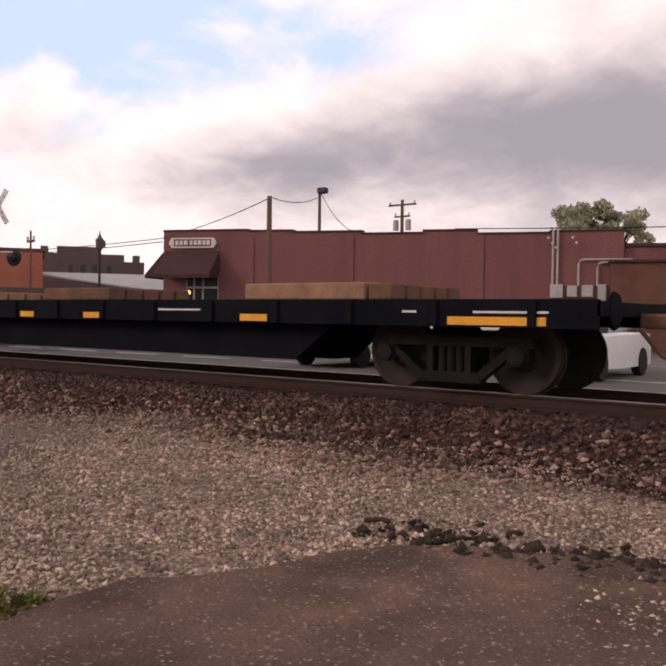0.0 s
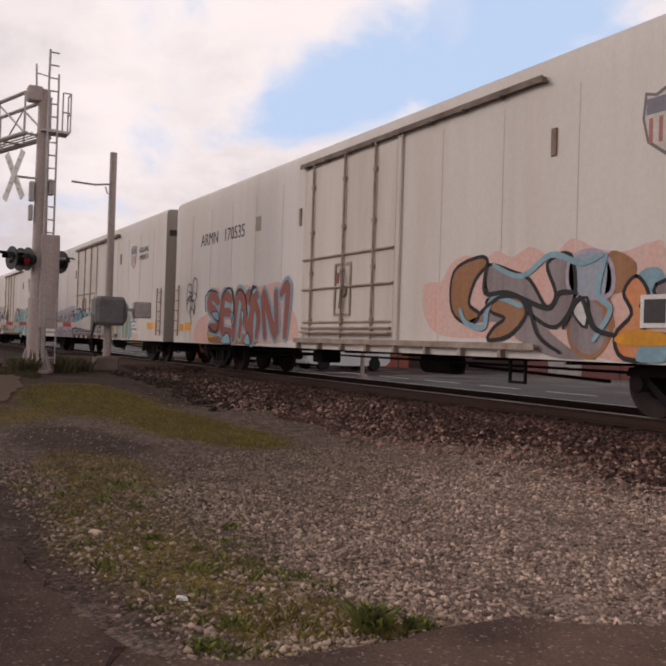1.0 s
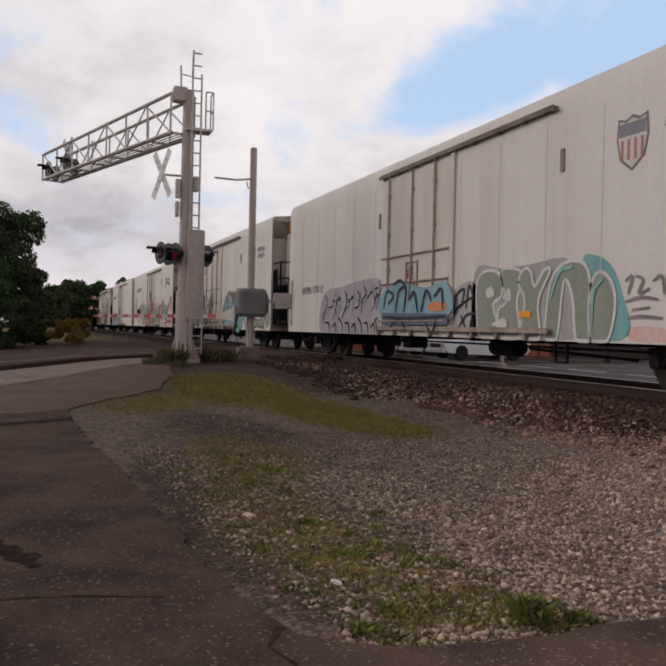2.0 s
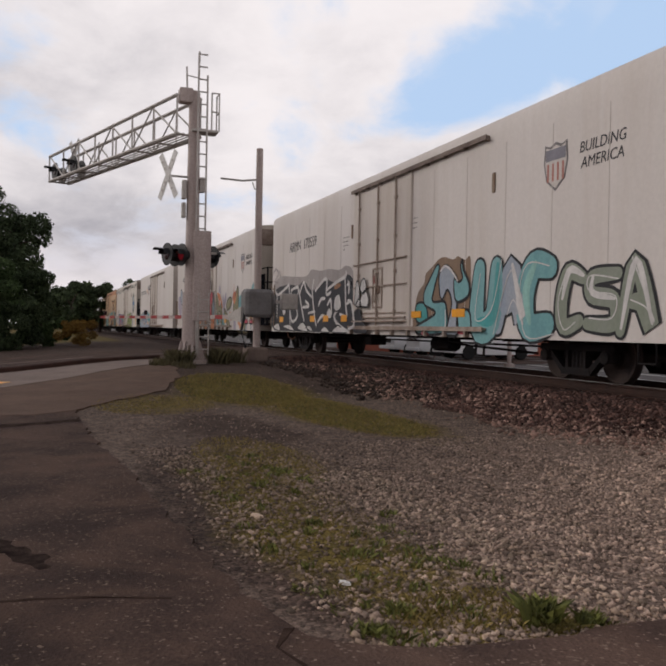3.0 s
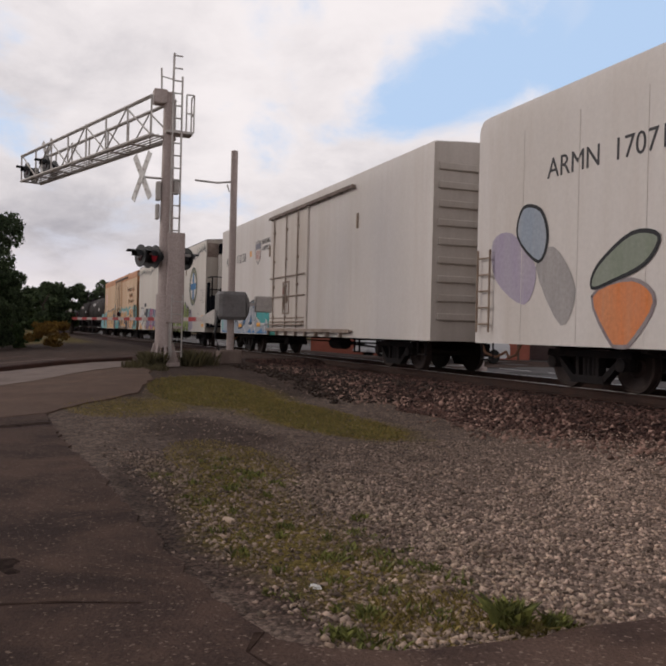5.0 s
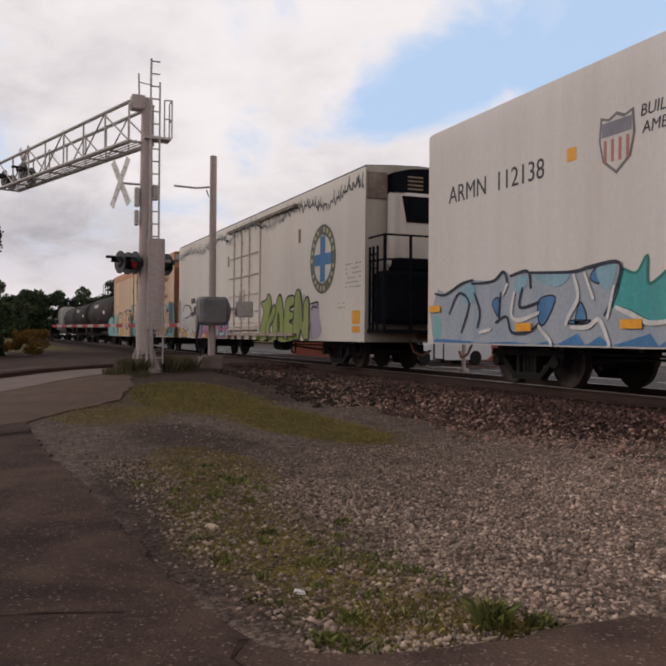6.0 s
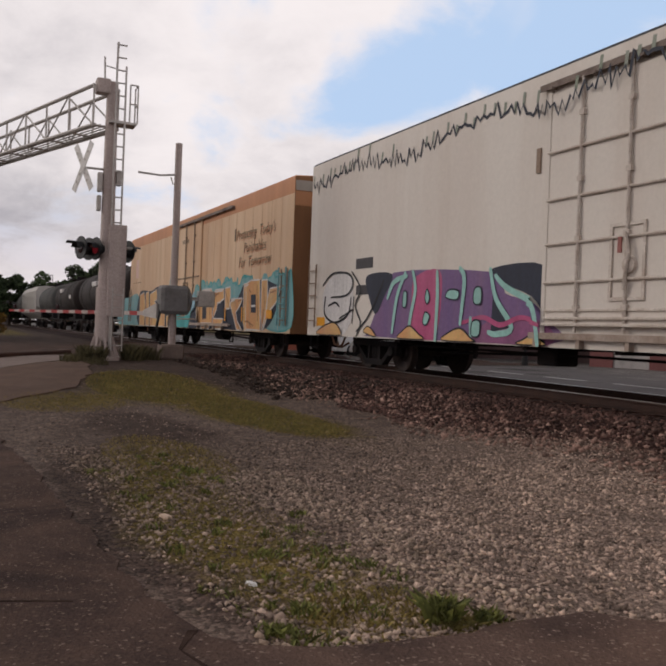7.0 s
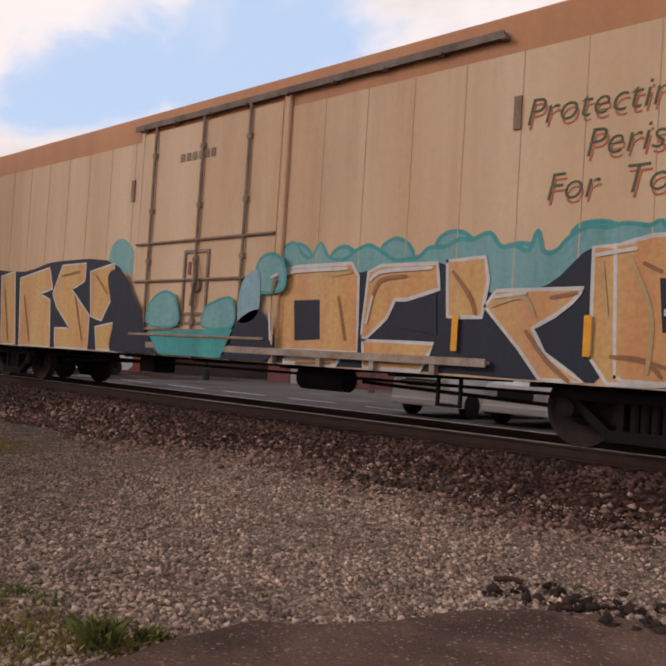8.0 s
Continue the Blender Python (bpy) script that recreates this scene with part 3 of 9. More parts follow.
for pts in ([(-4.42, -1.2), (-4.37, -0.3), (-4.33, 0.2), (-4.2, 0.6), (-4.18, 0.58), (-4.3, 0.2), (-4.345, -0.3), (-4.4, -1.2)], [(-3.62, 1.05), (-3.42, 0.93), (-3.2, 0.98), (-2.9, 0.85), (-2.9, 0.835), (-3.2, 0.955), (-3.42, 0.905), (-3.64, 1.02)]):
    draped("asphalt_crack", ragged(pts, 0.12, 0.012, 17), 0.0215, CRACK, "dark ragged crack in the asphalt lane", "pavement", 0.5, 0.04)
for s, nm in ((-420, "far_street"),):
    draped(nm, [(-380, 14.4), (-60, 14.4), (-20, 14.4), (60, 14.4), (60, 24.5), (-380, 24.5)], 0.012, MAT["far_asphalt"], "grey asphalt street behind the railway", "road", 8.0, 0.04)
line = Mesh()
for k in range(34):
    x = -80 + k * 3.2
    line.box(x, 18.2, -0.41, x + 2.0, 18.32, -0.399)
part("road_marking", line, MAT["white_sign"], None)
tagged(bpy.data.objects["road_marking"], "worn white dashed line on the street behind the railway", "road marking", kind="structure")
rail("rail", RAIL_Y[0], "rusty steel rail with polished head, camera side")
rail("rail", RAIL_Y[1], "rusty steel rail with polished head, far side")


# ---- train ----
SIDE = 1.565
SILL, EAVE = 0.74, 5.14


def wheelset_mesh():
    m = Mesh()
    for s in (-1, 1):
        m.lathe((0, s * 0.735, 0), (0, s, 0), [(-0.055, 0.1), (-0.055, 0.3), (-0.06, 0.42), (-0.06, 0.485), (-0.03, 0.485), (-0.028, 0.46), (0.075, 0.455), (0.075, 0.4), (0.04, 0.36), (0.03, 0.2), (0.075, 0.16), (0.075, 0.08)], 28)
    m.tube([(0, -1.02, 0), (0, 1.02, 0)], 0.075, 10)
    return m.data("wheelset", [MAT["wheel_steel"]], True)


def sideframe_mesh():
    m = Mesh()
    out = [(-1.12, 0.62), (-1.05, 0.68), (-0.45, 0.66), (-0.3, 0.74), (0.3, 0.74), (0.45, 0.66), (1.05, 0.68), (1.12, 0.62), (1.1, 0.46), (0.82, 0.44), (0.62, 0.34), (0.36, 0.16), (-0.36, 0.16), (-0.62, 0.34), (-0.82, 0.44), (-1.1, 0.46)]
    # cast frame: outer loop with two windows, as bars
    m.prism([(-1.12, 0.56), (-1.08, 0.68), (1.08, 0.68), (1.12, 0.56)], -0.09, 0.09)
    m.prism([(-0.92, 0.56), (-0.78, 0.56), (-0.34, 0.22), (-0.42, 0.14)], -0.075, 0.075)
    m.prism([(0.92, 0.56), (0.78, 0.56), (0.34, 0.22), (0.42, 0.14)], -0.075, 0.075)
    m.prism([(-0.44, 0.12), (-0.4, 0.25), (0.4, 0.25), (0.44, 0.12)], -0.085, 0.085)
    for s in (-1, 1):
        m.prism([(s * 0.3, 0.22), (s * 0.22, 0.22), (s * 0.22, 0.6), (s * 0.3, 0.6)], -0.08, 0.08)
        m.box(s * 0.9 - 0.14, -0.1, 0.36, s * 0.9 + 0.14, 0.1, 0.6, 0.03)
        m.lathe((s * 0.9, -0.1, 0.457), (0, -1, 0), [(0, 0.12), (0.05, 0.115), (0.06, 0.07)], 12)
    for i in range(3):
        m.lathe((-0.12 + i * 0.12, 0, 0.25), (0, 0, 1), [(0, 0.055), (0.3, 0.055)], 10)
    return m.data("sideframe", [MAT["dark_steel"]])


WHEELSET, SIDEFRAME = wheelset_mesh(), sideframe_mesh()
WHEELS = []


def bogie(car, x, turning=True):
    m = Mesh()
    m.box(-0.2, -0.95, 0.38, 0.2, 0.95, 0.66, 0.04)
    m.box(-0.35, -0.35, 0.62, 0.35, 0.35, 0.74, 0.03)
    b = part("bogie", m, MAT["dark_steel"], car, at=pose(x, 0, 0))
    for s in (-1, 1):
        part("side_frame", SIDEFRAME, None, b, at=pose(0, s * 1.0, 0, 0, 0, 0 if s < 0 else 180))
    for s in (-1, 1):
        w = part("wheelset", WHEELSET, None, b, at=pose(s * 0.86, 0, 0.457))
        if turning:
            WHEELS.append((w, s * 0.86))
    return b


def coupler(car, x, s):
    m = Mesh()
    m.box(min(x, x + s * 0.75), -0.09, 0.8, max(x, x + s * 0.75), 0.09, 0.98, 0.03)
    m.box(min(x + s * 0.55, x + s * 0.9), -0.16, 0.76, max(x + s * 0.55, x + s * 0.9), 0.14, 1.02, 0.04)
    m.tube([(x + s * 0.1, -0.35, 0.8), (x + s * 0.35, -0.35, 0.5), (x + s * 0.7, -0.3, 0.42), (x + s * 0.95, -0.2, 0.55)], 0.03, 6)
    part("coupler", m, MAT["rust"], car, "rusty coupler with air hose")


def ladder_bars(x0, x1, y, z0, z1, n, r=0.022, mat_i=0, m=None):
    m = m or Mesh()
    for x in (x0, x1):
        m.tube([(x, y, z0), (x, y, z1)], r, 6)
    for i in range(n):
        z = z0 + (z1 - z0) * (i + 0.5) / n
        m.tube([(x0, y, z), (x1, y, z)], r * 0.8, 6)
    return m


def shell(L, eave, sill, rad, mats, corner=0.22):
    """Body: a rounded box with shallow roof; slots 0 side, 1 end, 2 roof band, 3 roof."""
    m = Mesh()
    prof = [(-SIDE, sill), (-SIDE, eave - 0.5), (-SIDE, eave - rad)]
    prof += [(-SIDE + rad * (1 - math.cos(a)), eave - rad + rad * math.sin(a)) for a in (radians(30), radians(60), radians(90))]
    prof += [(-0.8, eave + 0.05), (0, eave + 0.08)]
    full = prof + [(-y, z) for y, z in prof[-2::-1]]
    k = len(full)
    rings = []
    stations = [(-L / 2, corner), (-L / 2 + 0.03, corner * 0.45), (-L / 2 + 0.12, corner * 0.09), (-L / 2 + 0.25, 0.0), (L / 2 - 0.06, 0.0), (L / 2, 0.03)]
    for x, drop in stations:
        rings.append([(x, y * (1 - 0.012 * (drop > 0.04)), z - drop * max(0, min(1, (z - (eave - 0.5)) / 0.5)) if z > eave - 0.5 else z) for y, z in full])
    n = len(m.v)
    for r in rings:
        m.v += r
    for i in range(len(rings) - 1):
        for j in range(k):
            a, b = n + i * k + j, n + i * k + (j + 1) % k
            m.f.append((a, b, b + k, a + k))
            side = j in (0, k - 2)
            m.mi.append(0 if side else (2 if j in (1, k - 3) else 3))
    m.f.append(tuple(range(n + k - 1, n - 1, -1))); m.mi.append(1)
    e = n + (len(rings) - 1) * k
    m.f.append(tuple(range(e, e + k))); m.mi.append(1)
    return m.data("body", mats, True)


DOOR = [-1.78, 1.95]


def plug_door(car, mat, frame_mat, style=0):
    x0, x1 = DOOR
    z0, z1 = 1.08, 4.74
    y = -SIDE - 0.045
    d = part("door", Mesh().box(x0, y, z0, x1, -SIDE + 0.02, z1, 0.012), mat, car, "closed plug door with lock bars")
    xs = (x0 + 0.42, (x0 + x1) / 2 - 0.05, x1 - 0.72) if style == 0 else (x0 + 0.75, x0 + 1.75, x0 + 2.75)
    for x in xs:
        rods = Mesh()
        rods.tube([(x, y - 0.04, z0 - 0.1), (x, y - 0.04, z1 + 0.1)], 0.026, 6)
        for z in (1.35, 2.4, 3.3, 4.3):
            rods.box(x - 0.05, y - 0.06, z - 0.04, x + 0.05, y, z + 0.04)
        part("lock_rod", rods, frame_mat, d)
    levels = (2.72, 2.05) if style == 0 else (1.75, 2.35, 3.05, 3.8)
    for z in levels:
        part("cross_bar", Mesh().tube([(x0, y - 0.03, z), (x1, y - 0.03, z)], 0.024, 6), frame_mat, d)
    for z in (1.1, 1.2, 1.32):
        part("foot_rib", Mesh().box(x0 + 0.02, y - 0.03 - 0.3 * (1.32 - z), z - 0.022, x1 - 0.04, y, z + 0.022, 0.01), frame_mat, d)
    for xa, xb, za, zb in ((-0.34, 0.34, 2.5, 2.55), (-0.34, -0.29, 1.5, 2.5), (0.29, 0.34, 1.5, 2.5), (-0.34, 0.34, 1.45, 1.5)):
        part("lock_frame", Mesh().box(xs[1] + xa, y - 0.03, za, xs[1] + xb, y, zb), frame_mat, d)
    part("seal_tag", Mesh().box(xs[1] - 0.12, y - 0.09, 2.12, xs[1] - 0.05, y - 0.07, 2.34), MAT["spray_red"] if "spray_red" in MAT else MAT["rust"], d, "small red seal tag")
    ribs = Mesh()
    ribs.tube([(xs[1], y - 0.08, 1.6), (xs[1] + 0.1, y - 0.09, 2.1), (xs[1], y - 0.08, 2.4)], 0.03, 6)
    ribs.lathe((xs[1] + 0.05, y, 1.95), (0, -1, 0), [(0, 0.13), (0.05, 0.12), (0.07, 0.05)], 12)
    part("lock_gear", ribs, frame_mat, d, "rusty lock gear")
    post = Mesh()
    post.box(x1 + 0.02, -SIDE - 0.06, z0 - 0.2, x1 + 0.16, -SIDE + 0.01, z1 + 0.12, 0.015)
    part("door_post", post, mat, car)
    post = Mesh()
    post.box(x0 - 0.12, -SIDE - 0.035, z0 - 0.2, x0 - 0.02, -SIDE + 0.01, z1 + 0.12, 0.01)
    part("door_post", post, mat, car)
    t = Mesh()
    t.box(x0 - 0.25, -SIDE - 0.09, z1 + 0.12, x1 + 3.9, -SIDE + 0.01, z1 + 0.16)
    t.box(x0 - 0.25, -SIDE - 0.1, z1 + 0.08, x1 + 3.9, -SIDE - 0.08, z1 + 0.18)
    part("upper_track", t, MAT["track_grime"], car, "grimy upper door track")
    for k in range(9):
        part("track_bolt", Mesh().box(x0 + k * 0.95, -SIDE - 0.13, z1 + 0.06, x0 + 0.08 + k * 0.95, -SIDE - 0.02, z1 + 0.1), MAT["track_grime"], car)
    t = Mesh()
    t.box(x0 - 0.3, -SIDE - 0.11, 0.9, x1 + 3.9, -SIDE + 0.01, 0.945)
    t.box(x0 - 0.3, -SIDE - 0.12, 0.87, x1 + 3.9, -SIDE - 0.095, 0.97)
    for i in range(8):
        t.box(x0 - 0.2 + i, -SIDE - 0.1, 0.74, x0 - 0.12 + i, -SIDE + 0.01, 0.9)
    part("lower_track", t, MAT["door_bar"], car, "grimy lower door track")
    for x in (x0 - 0.32, x1 + 4.1):
        st = Mesh()
        st.box(x - 0.05, -SIDE - 0.03, 3.55 if x < 0 else 3.7, x + 0.05, -SIDE + 0.01, 3.95 if x < 0 else 4.1)
        part("door_stop", st, MAT["dirty_steel"], car)
    return d


def underframe(car, L, deep=0.0):
    m = Mesh()
    m.box(-L / 2 + 0.5, -0.35, 0.72, L / 2 - 0.5, 0.35, 1.0)
    for i in range(9):
        x = -L / 2 + 2.6 + i * (L - 5.2) / 8
        m.box(x - 0.06, -SIDE + 0.1, 0.68, x + 0.06, SIDE - 0.1, 0.8)
    part("underframe", m, MAT["dark_steel"], car)
    e = Mesh()
    e.lathe((1.8, -0.7, 0.56), (1, 0, 0), [(0, 0.1), (0.04, 0.19), (1.0, 0.19), (1.04, 0.1)], 14)
    e.box(-2.4, -1.0, 0.42, -1.9, -0.5, 0.74, 0.03)
    e.tube([(-L / 2 + 3, -0.9, 0.62), (L / 2 - 3, -0.9, 0.6)], 0.025, 6)
    e.tube([(-6, -0.6, 0.5), (-2.2, -0.7, 0.6)], 0.03, 6)
    e.tube([(3, -0.6, 0.55), (6.4, -0.7, 0.45)], 0.03, 6)
    part("brake_gear", e, MAT["dark_steel"], car, "black brake cylinder and rods")
    f = Mesh()
    for x in (4.9, 5.25):
        f.box(x - 0.02, -1.3, 0.34, x + 0.02, -1.26, 0.76)
    f.box(4.9, -1.3, 0.34, 5.25, -1.26, 0.38)
    part("step", f, MAT["dark_steel"], car)


def stirrup(car, x):
    m = Mesh()
    m.tube([(x - 0.2, -SIDE + 0.03, SILL), (x - 0.2, -SIDE + 0.03, 0.42), (x + 0.2, -SIDE + 0.03, 0.42), (x + 0.2, -SIDE + 0.03, SILL)], 0.02, 6)
    part("step", m, MAT["dark_steel"], car)


def cooling_end(car, L, top_mat, white_mat):
    """Refrigeration unit, fuel tank and railed platform on the end that leads."""
    x = L / 2
    m = Mesh()
    for k in range(2):
        m.box(x, -1.0, 2.6, x + 0.3 + 0.1 * k, 1.0 - 0.25 * k, 4.55, 0.1) if k == 0 else m.box(x, -0.75, 2.6, x + 0.4, 0.75, 4.5, 0.1)
    u = part("cooling_unit", m, white_mat, car, "pale cooling unit housing")
    m = Mesh()
    m.grid([[(x + 0.405, -0.62, 3.75), (x + 0.405, 0.62, 3.75), (x + 0.405, 0.75, 4.4), (x + 0.405, -0.75, 4.4)], [(x + 0.43, -0.62, 3.75), (x + 0.43, 0.62, 3.75), (x + 0.43, 0.75, 4.4), (x + 0.43, -0.75, 4.4)]])
    for i in range(6):
        m.box(x + 0.43, -0.6, 3.82 + i * 0.09, x + 0.445, 0.6, 3.85 + i * 0.09)
    part("grille", m, MAT["black_paint"], u, "dark condenser grille")
    m = Mesh()
    arc = [(-0.95, 4.5), (-0.95, 4.98), (-0.5, 5.1), (0, 5.14), (0.5, 5.1), (0.95, 4.98), (0.95, 4.5)]
    m.grid([[(xx, y, z) for y, z in arc] for xx in (x, x + 0.32)])
    part("exhaust_hood", m, top_mat, u, "scorched orange brown hood over the unit")
    for s_ in (-1, 1):
        part("end_stain", Mesh().box(x, min(s_ * 0.97, s_ * (SIDE - 0.04)), 4.35, x + 0.05, max(s_ * 0.97, s_ * (SIDE - 0.04)), 5.02, 0.015), MAT["end_soot"], u, "sooty brown top corner of the end")
    for r_ in range(4):
        for s_ in (-1, 1):
            part("louvre", Mesh().box(x + 0.32, 0.12 if s_ > 0 else -0.55, 4.58 + r_ * 0.1, x + 0.335, 0.55 if s_ > 0 else -0.12, 4.62 + r_ * 0.1), MAT["dirty_steel"], u)
    m = Mesh()
    m.box(x, -1.38, 1.2, x + 0.75, 1.38, 2.5, 0.1)
    m.box(x, -0.95, 2.5, x + 0.5, 0.95, 2.85, 0.08)
    part("fuel_tank", m, MAT["black_paint"], car, "sooty black tank below the cooling unit")
    black = MAT["black_paint"]
    p = part("platform", Mesh().box(x, -1.5, 0.98, x + 0.95, 1.5, 1.06), black, car, "black railed end platform with ladder")
    for yy in (-1.45, -0.75, 0.0, 0.75, 1.45):
        part("rail_post", Mesh().tube([(x + 0.9, yy, 1.06), (x + 0.9, yy, 3.35)], 0.04, 6), black, p)
    for z in (2.75, 3.35):
        part("hand_rail", Mesh().tube([(x, -1.45, z), (x + 0.9, -1.45, z), (x + 0.9, 1.45, z), (x, 1.45, z)], 0.028, 6), black, p)
    for xx in (x + 0.16, x + 0.36, x + 0.6):
        part("ladder_rail", Mesh().tube([(xx, -1.5, 1.0), (xx, -1.5, 3.1)], 0.034, 6), black, p)
    for i in range(6):
        part("rung", Mesh().tube([(x + 0.16, -1.5, 1.2 + i * 0.34), (x + 0.6, -1.5, 1.2 + i * 0.34)], 0.022, 6), black, p)


def plain_end(car, L, mat, s=1, rungs=True):
    x = s * L / 2
    me = Mesh().box(min(x, x + s * 0.05), -SIDE + 0.12, 0, max(x, x + s * 0.05), SIDE - 0.12, 0.16, 0.02).data("end_rib", [mat])
    for i in range(9):
        part("end_rib", me, None, car, at=pose(0, 0, 1.2 + i * 0.42))


def quad_panel(name, car, x0, z0, x1, z1, mat, label="", lift=0.006):
    m = Mesh()
    m.box(x0, -SIDE - lift, z0, x1, -SIDE - lift + 0.004, z1)
    return part(name, m, mat, car, label)


def shield(car, x, z, h, faded=False):
    """Railway shield as plain shapes."""
    def outline(s):
        return [(x + px * h * s, z + pz * h * s) for px, pz in [(-0.4, 0.5), (-0.2, 0.44), (0, 0.52), (0.2, 0.44), (0.4, 0.5), (0.44, 0.1), (0.34, -0.28), (0.0, -0.52), (-0.34, -0.28), (-0.44, 0.1)]]
    b = part("emblem", Mesh().prism(outline(1.0), -SIDE - 0.006, -SIDE - 0.003), M("emblem_rim", (0.2, 0.18, 0.18), 0.6), car, "faded shield emblem")
    part("emblem_field", Mesh().prism(outline(0.88), -SIDE - 0.009, -SIDE - 0.006), M("emblem_white", (0.66, 0.6, 0.56), 0.6), b)
    st = Mesh()
    for i in range(4):
        px = x + (-0.27 + i * 0.18) * h
        st.box(px - 0.035 * h, -SIDE - 0.012, z - 0.3 * h, px + 0.035 * h, -SIDE - 0.009, z + 0.08 * h)
    part("emblem_stripe", st, M("emblem_red", (0.48, 0.2, 0.16), 0.6), b)
    part("emblem_band", Mesh().box(x - 0.36 * h, -SIDE - 0.012, z + 0.14 * h, x + 0.36 * h, -SIDE - 0.009, z + 0.38 * h), M("emblem_blue", (0.24, 0.23, 0.27), 0.6), b)


def marking(car, text, x, z, size, mat="text_dark", shear=0.0, name="lettering", lift=0.005, spacing=1.0):
    me = lettering(text, size, MAT[mat], 0.0, shear, spacing)
    return part(name, me, None, car, at=pose(x, -SIDE - lift, z))


def small_print(car, x, z, w, rows, seed, mat="print_faint"):
    rnd = random.Random(seed)
    m = Mesh()
    for r in range(rows):
        cx = x
        while cx < x + w:
            l = rnd.uniform(0.06, 0.2)
            if rnd.random() < 0.75:
                m.box(cx, -SIDE - 0.006, z - r * 0.12, min(cx + l, x + w), -SIDE - 0.003, z - r * 0.12 + 0.03)
            cx += l + 0.05
    part("small_print", m, MAT[mat], car, "small unreadable stencilling")


# spray paint: thick strokes with a dark or pale rim, laid on the side
def paint(name, base, second=None):
    return M("spray_" + name, base, 0.6, second or tuple(c * 0.75 for c in base), 2.2, 14, 0.75, 0.03, streak=True, dirt=tuple(0.55 * c + 0.6 * min(0.3, sum(base) / 3) for c in base), dirt_amount=0.55, grain=0.3)


for nm, c in dict(grey=(0.3, 0.26, 0.26), dark=(0.018, 0.018, 0.022), white=(0.7, 0.67, 0.65), red=(0.3, 0.085, 0.06), salmon=(0.7, 0.39, 0.33), rust=(0.36, 0.17, 0.08), teal=(0.06, 0.36, 0.36), aqua=(0.2, 0.42, 0.43), sky=(0.25, 0.42, 0.5), blue=(0.06, 0.2, 0.42), silver=(0.36, 0.38, 0.42), olive=(0.3, 0.27, 0.14), orange=(0.68, 0.2, 0.05), green=(0.3, 0.36, 0.08), sage=(0.22, 0.25, 0.19), purple=(0.2, 0.1, 0.26), magenta=(0.46, 0.08, 0.2), navy=(0.02, 0.025, 0.045), gold=(0.66, 0.42, 0.16), tan=(0.6, 0.4, 0.2), mint=(0.3, 0.55, 0.5), lilac=(0.36, 0.3, 0.42), crimson=(0.55, 0.07, 0.1), charcoal=(0.032, 0.032, 0.04), haze=(0.4, 0.355, 0.34), brown=(0.26, 0.17, 0.11), plum=(0.15, 0.09, 0.22), plum_red=(0.26, 0.09, 0.2), lilac_pale=(0.46, 0.41, 0.44), grey_pale=(0.4, 0.37, 0.36), blue_grey=(0.13, 0.17, 0.24), rust_red=(0.55, 0.17, 0.08), amberish=(0.75, 0.33, 0.03), green_dark=(0.02, 0.2, 0.16)).items():
    paint(nm, c, {"gold": (0.6, 0.28, 0.12), "aqua": (0.14, 0.32, 0.34), "lilac": (0.42, 0.37, 0.42), "orange": (0.6, 0.25, 0.12), "sage": (0.27, 0.29, 0.24), "olive": (0.24, 0.22, 0.13), "grey": (0.2, 0.15, 0.16), "purple": (0.3, 0.13, 0.3), "green": (0.2, 0.24, 0.07), "plum": (0.2, 0.11, 0.22), "silver": (0.28, 0.33, 0.4), "red": (0.28, 0.1, 0.09), "salmon": (0.66, 0.47, 0.42)}.get(nm))


def lift_at(x, layer):
    return SIDE + (0.115 if DOOR[0] - 0.35 < x < DOOR[1] + 0.2 else 0.006) + layer * 0.004


def stroke(m, pts, w, layer, round_end=True, bend=True, swell=0.0):
    """A sprayed line in x, z as one flat ribbon: bent smoothly, swelling in the middle, with round ends."""
    pts = [Vector(p) for p in pts]
    if bend and len(pts) > 2:
        out = []
        for i in range(len(pts) - 1):
            a, b, c, d = pts[max(i - 1, 0)], pts[i], pts[i + 1], pts[min(i + 2, len(pts) - 1)]
            for k in range(5):
                t = k / 5
                out.append(0.5 * (2 * b + (c - a) * t + (2 * a - 5 * b + 4 * c - d) * t * t + (3 * b - a - 3 * c + d) * t ** 3))
        pts = out + [pts[-1]]
    k = len(pts)
    width = [w * (1 + swell * (math.sin(math.pi * i / (k - 1)) - 0.5)) / 2 for i in range(k)]
    norm = []
    for i in range(k):
        d = pts[min(i + 1, k - 1)] - pts[max(i - 1, 0)]
        norm.append(Vector((-d.y, d.x)).normalized() if d.length > 1e-5 else Vector((0, 1)))
    off = 0.0025 / k
    base = len(m.v)
    for i in range(k):
        p, n = pts[i], norm[i] * width[i]
        y = -lift_at(p.x, layer) - off * i
        m.v += [(p.x + n.x, y, p.y + n.y), (p.x - n.x, y, p.y - n.y)]
        if i:
            a = base + 2 * i
            m.f.append((a - 2, a, a + 1, a - 1)); m.mi.append(0)
    if round_end:
        for i, s in ((0, -1), (k - 1, 1)):
            p, n = pts[i], norm[i]
            t = Vector((n.y, -n.x)) * s
            y = m.v[base + 2 * i][1]
            c = len(m.v)
            m.v += [(p.x + (n.x * math.cos(a) + t.x * math.sin(a)) * width[i], y, p.y + (n.y * math.cos(a) + t.y * math.sin(a)) * width[i]) for a in [math.pi * j / 6 for j in range(1, 6)]]
            m.f.append((base + 2 * i, *range(c, c + 5), base + 2 * i + 1)); m.mi.append(0)


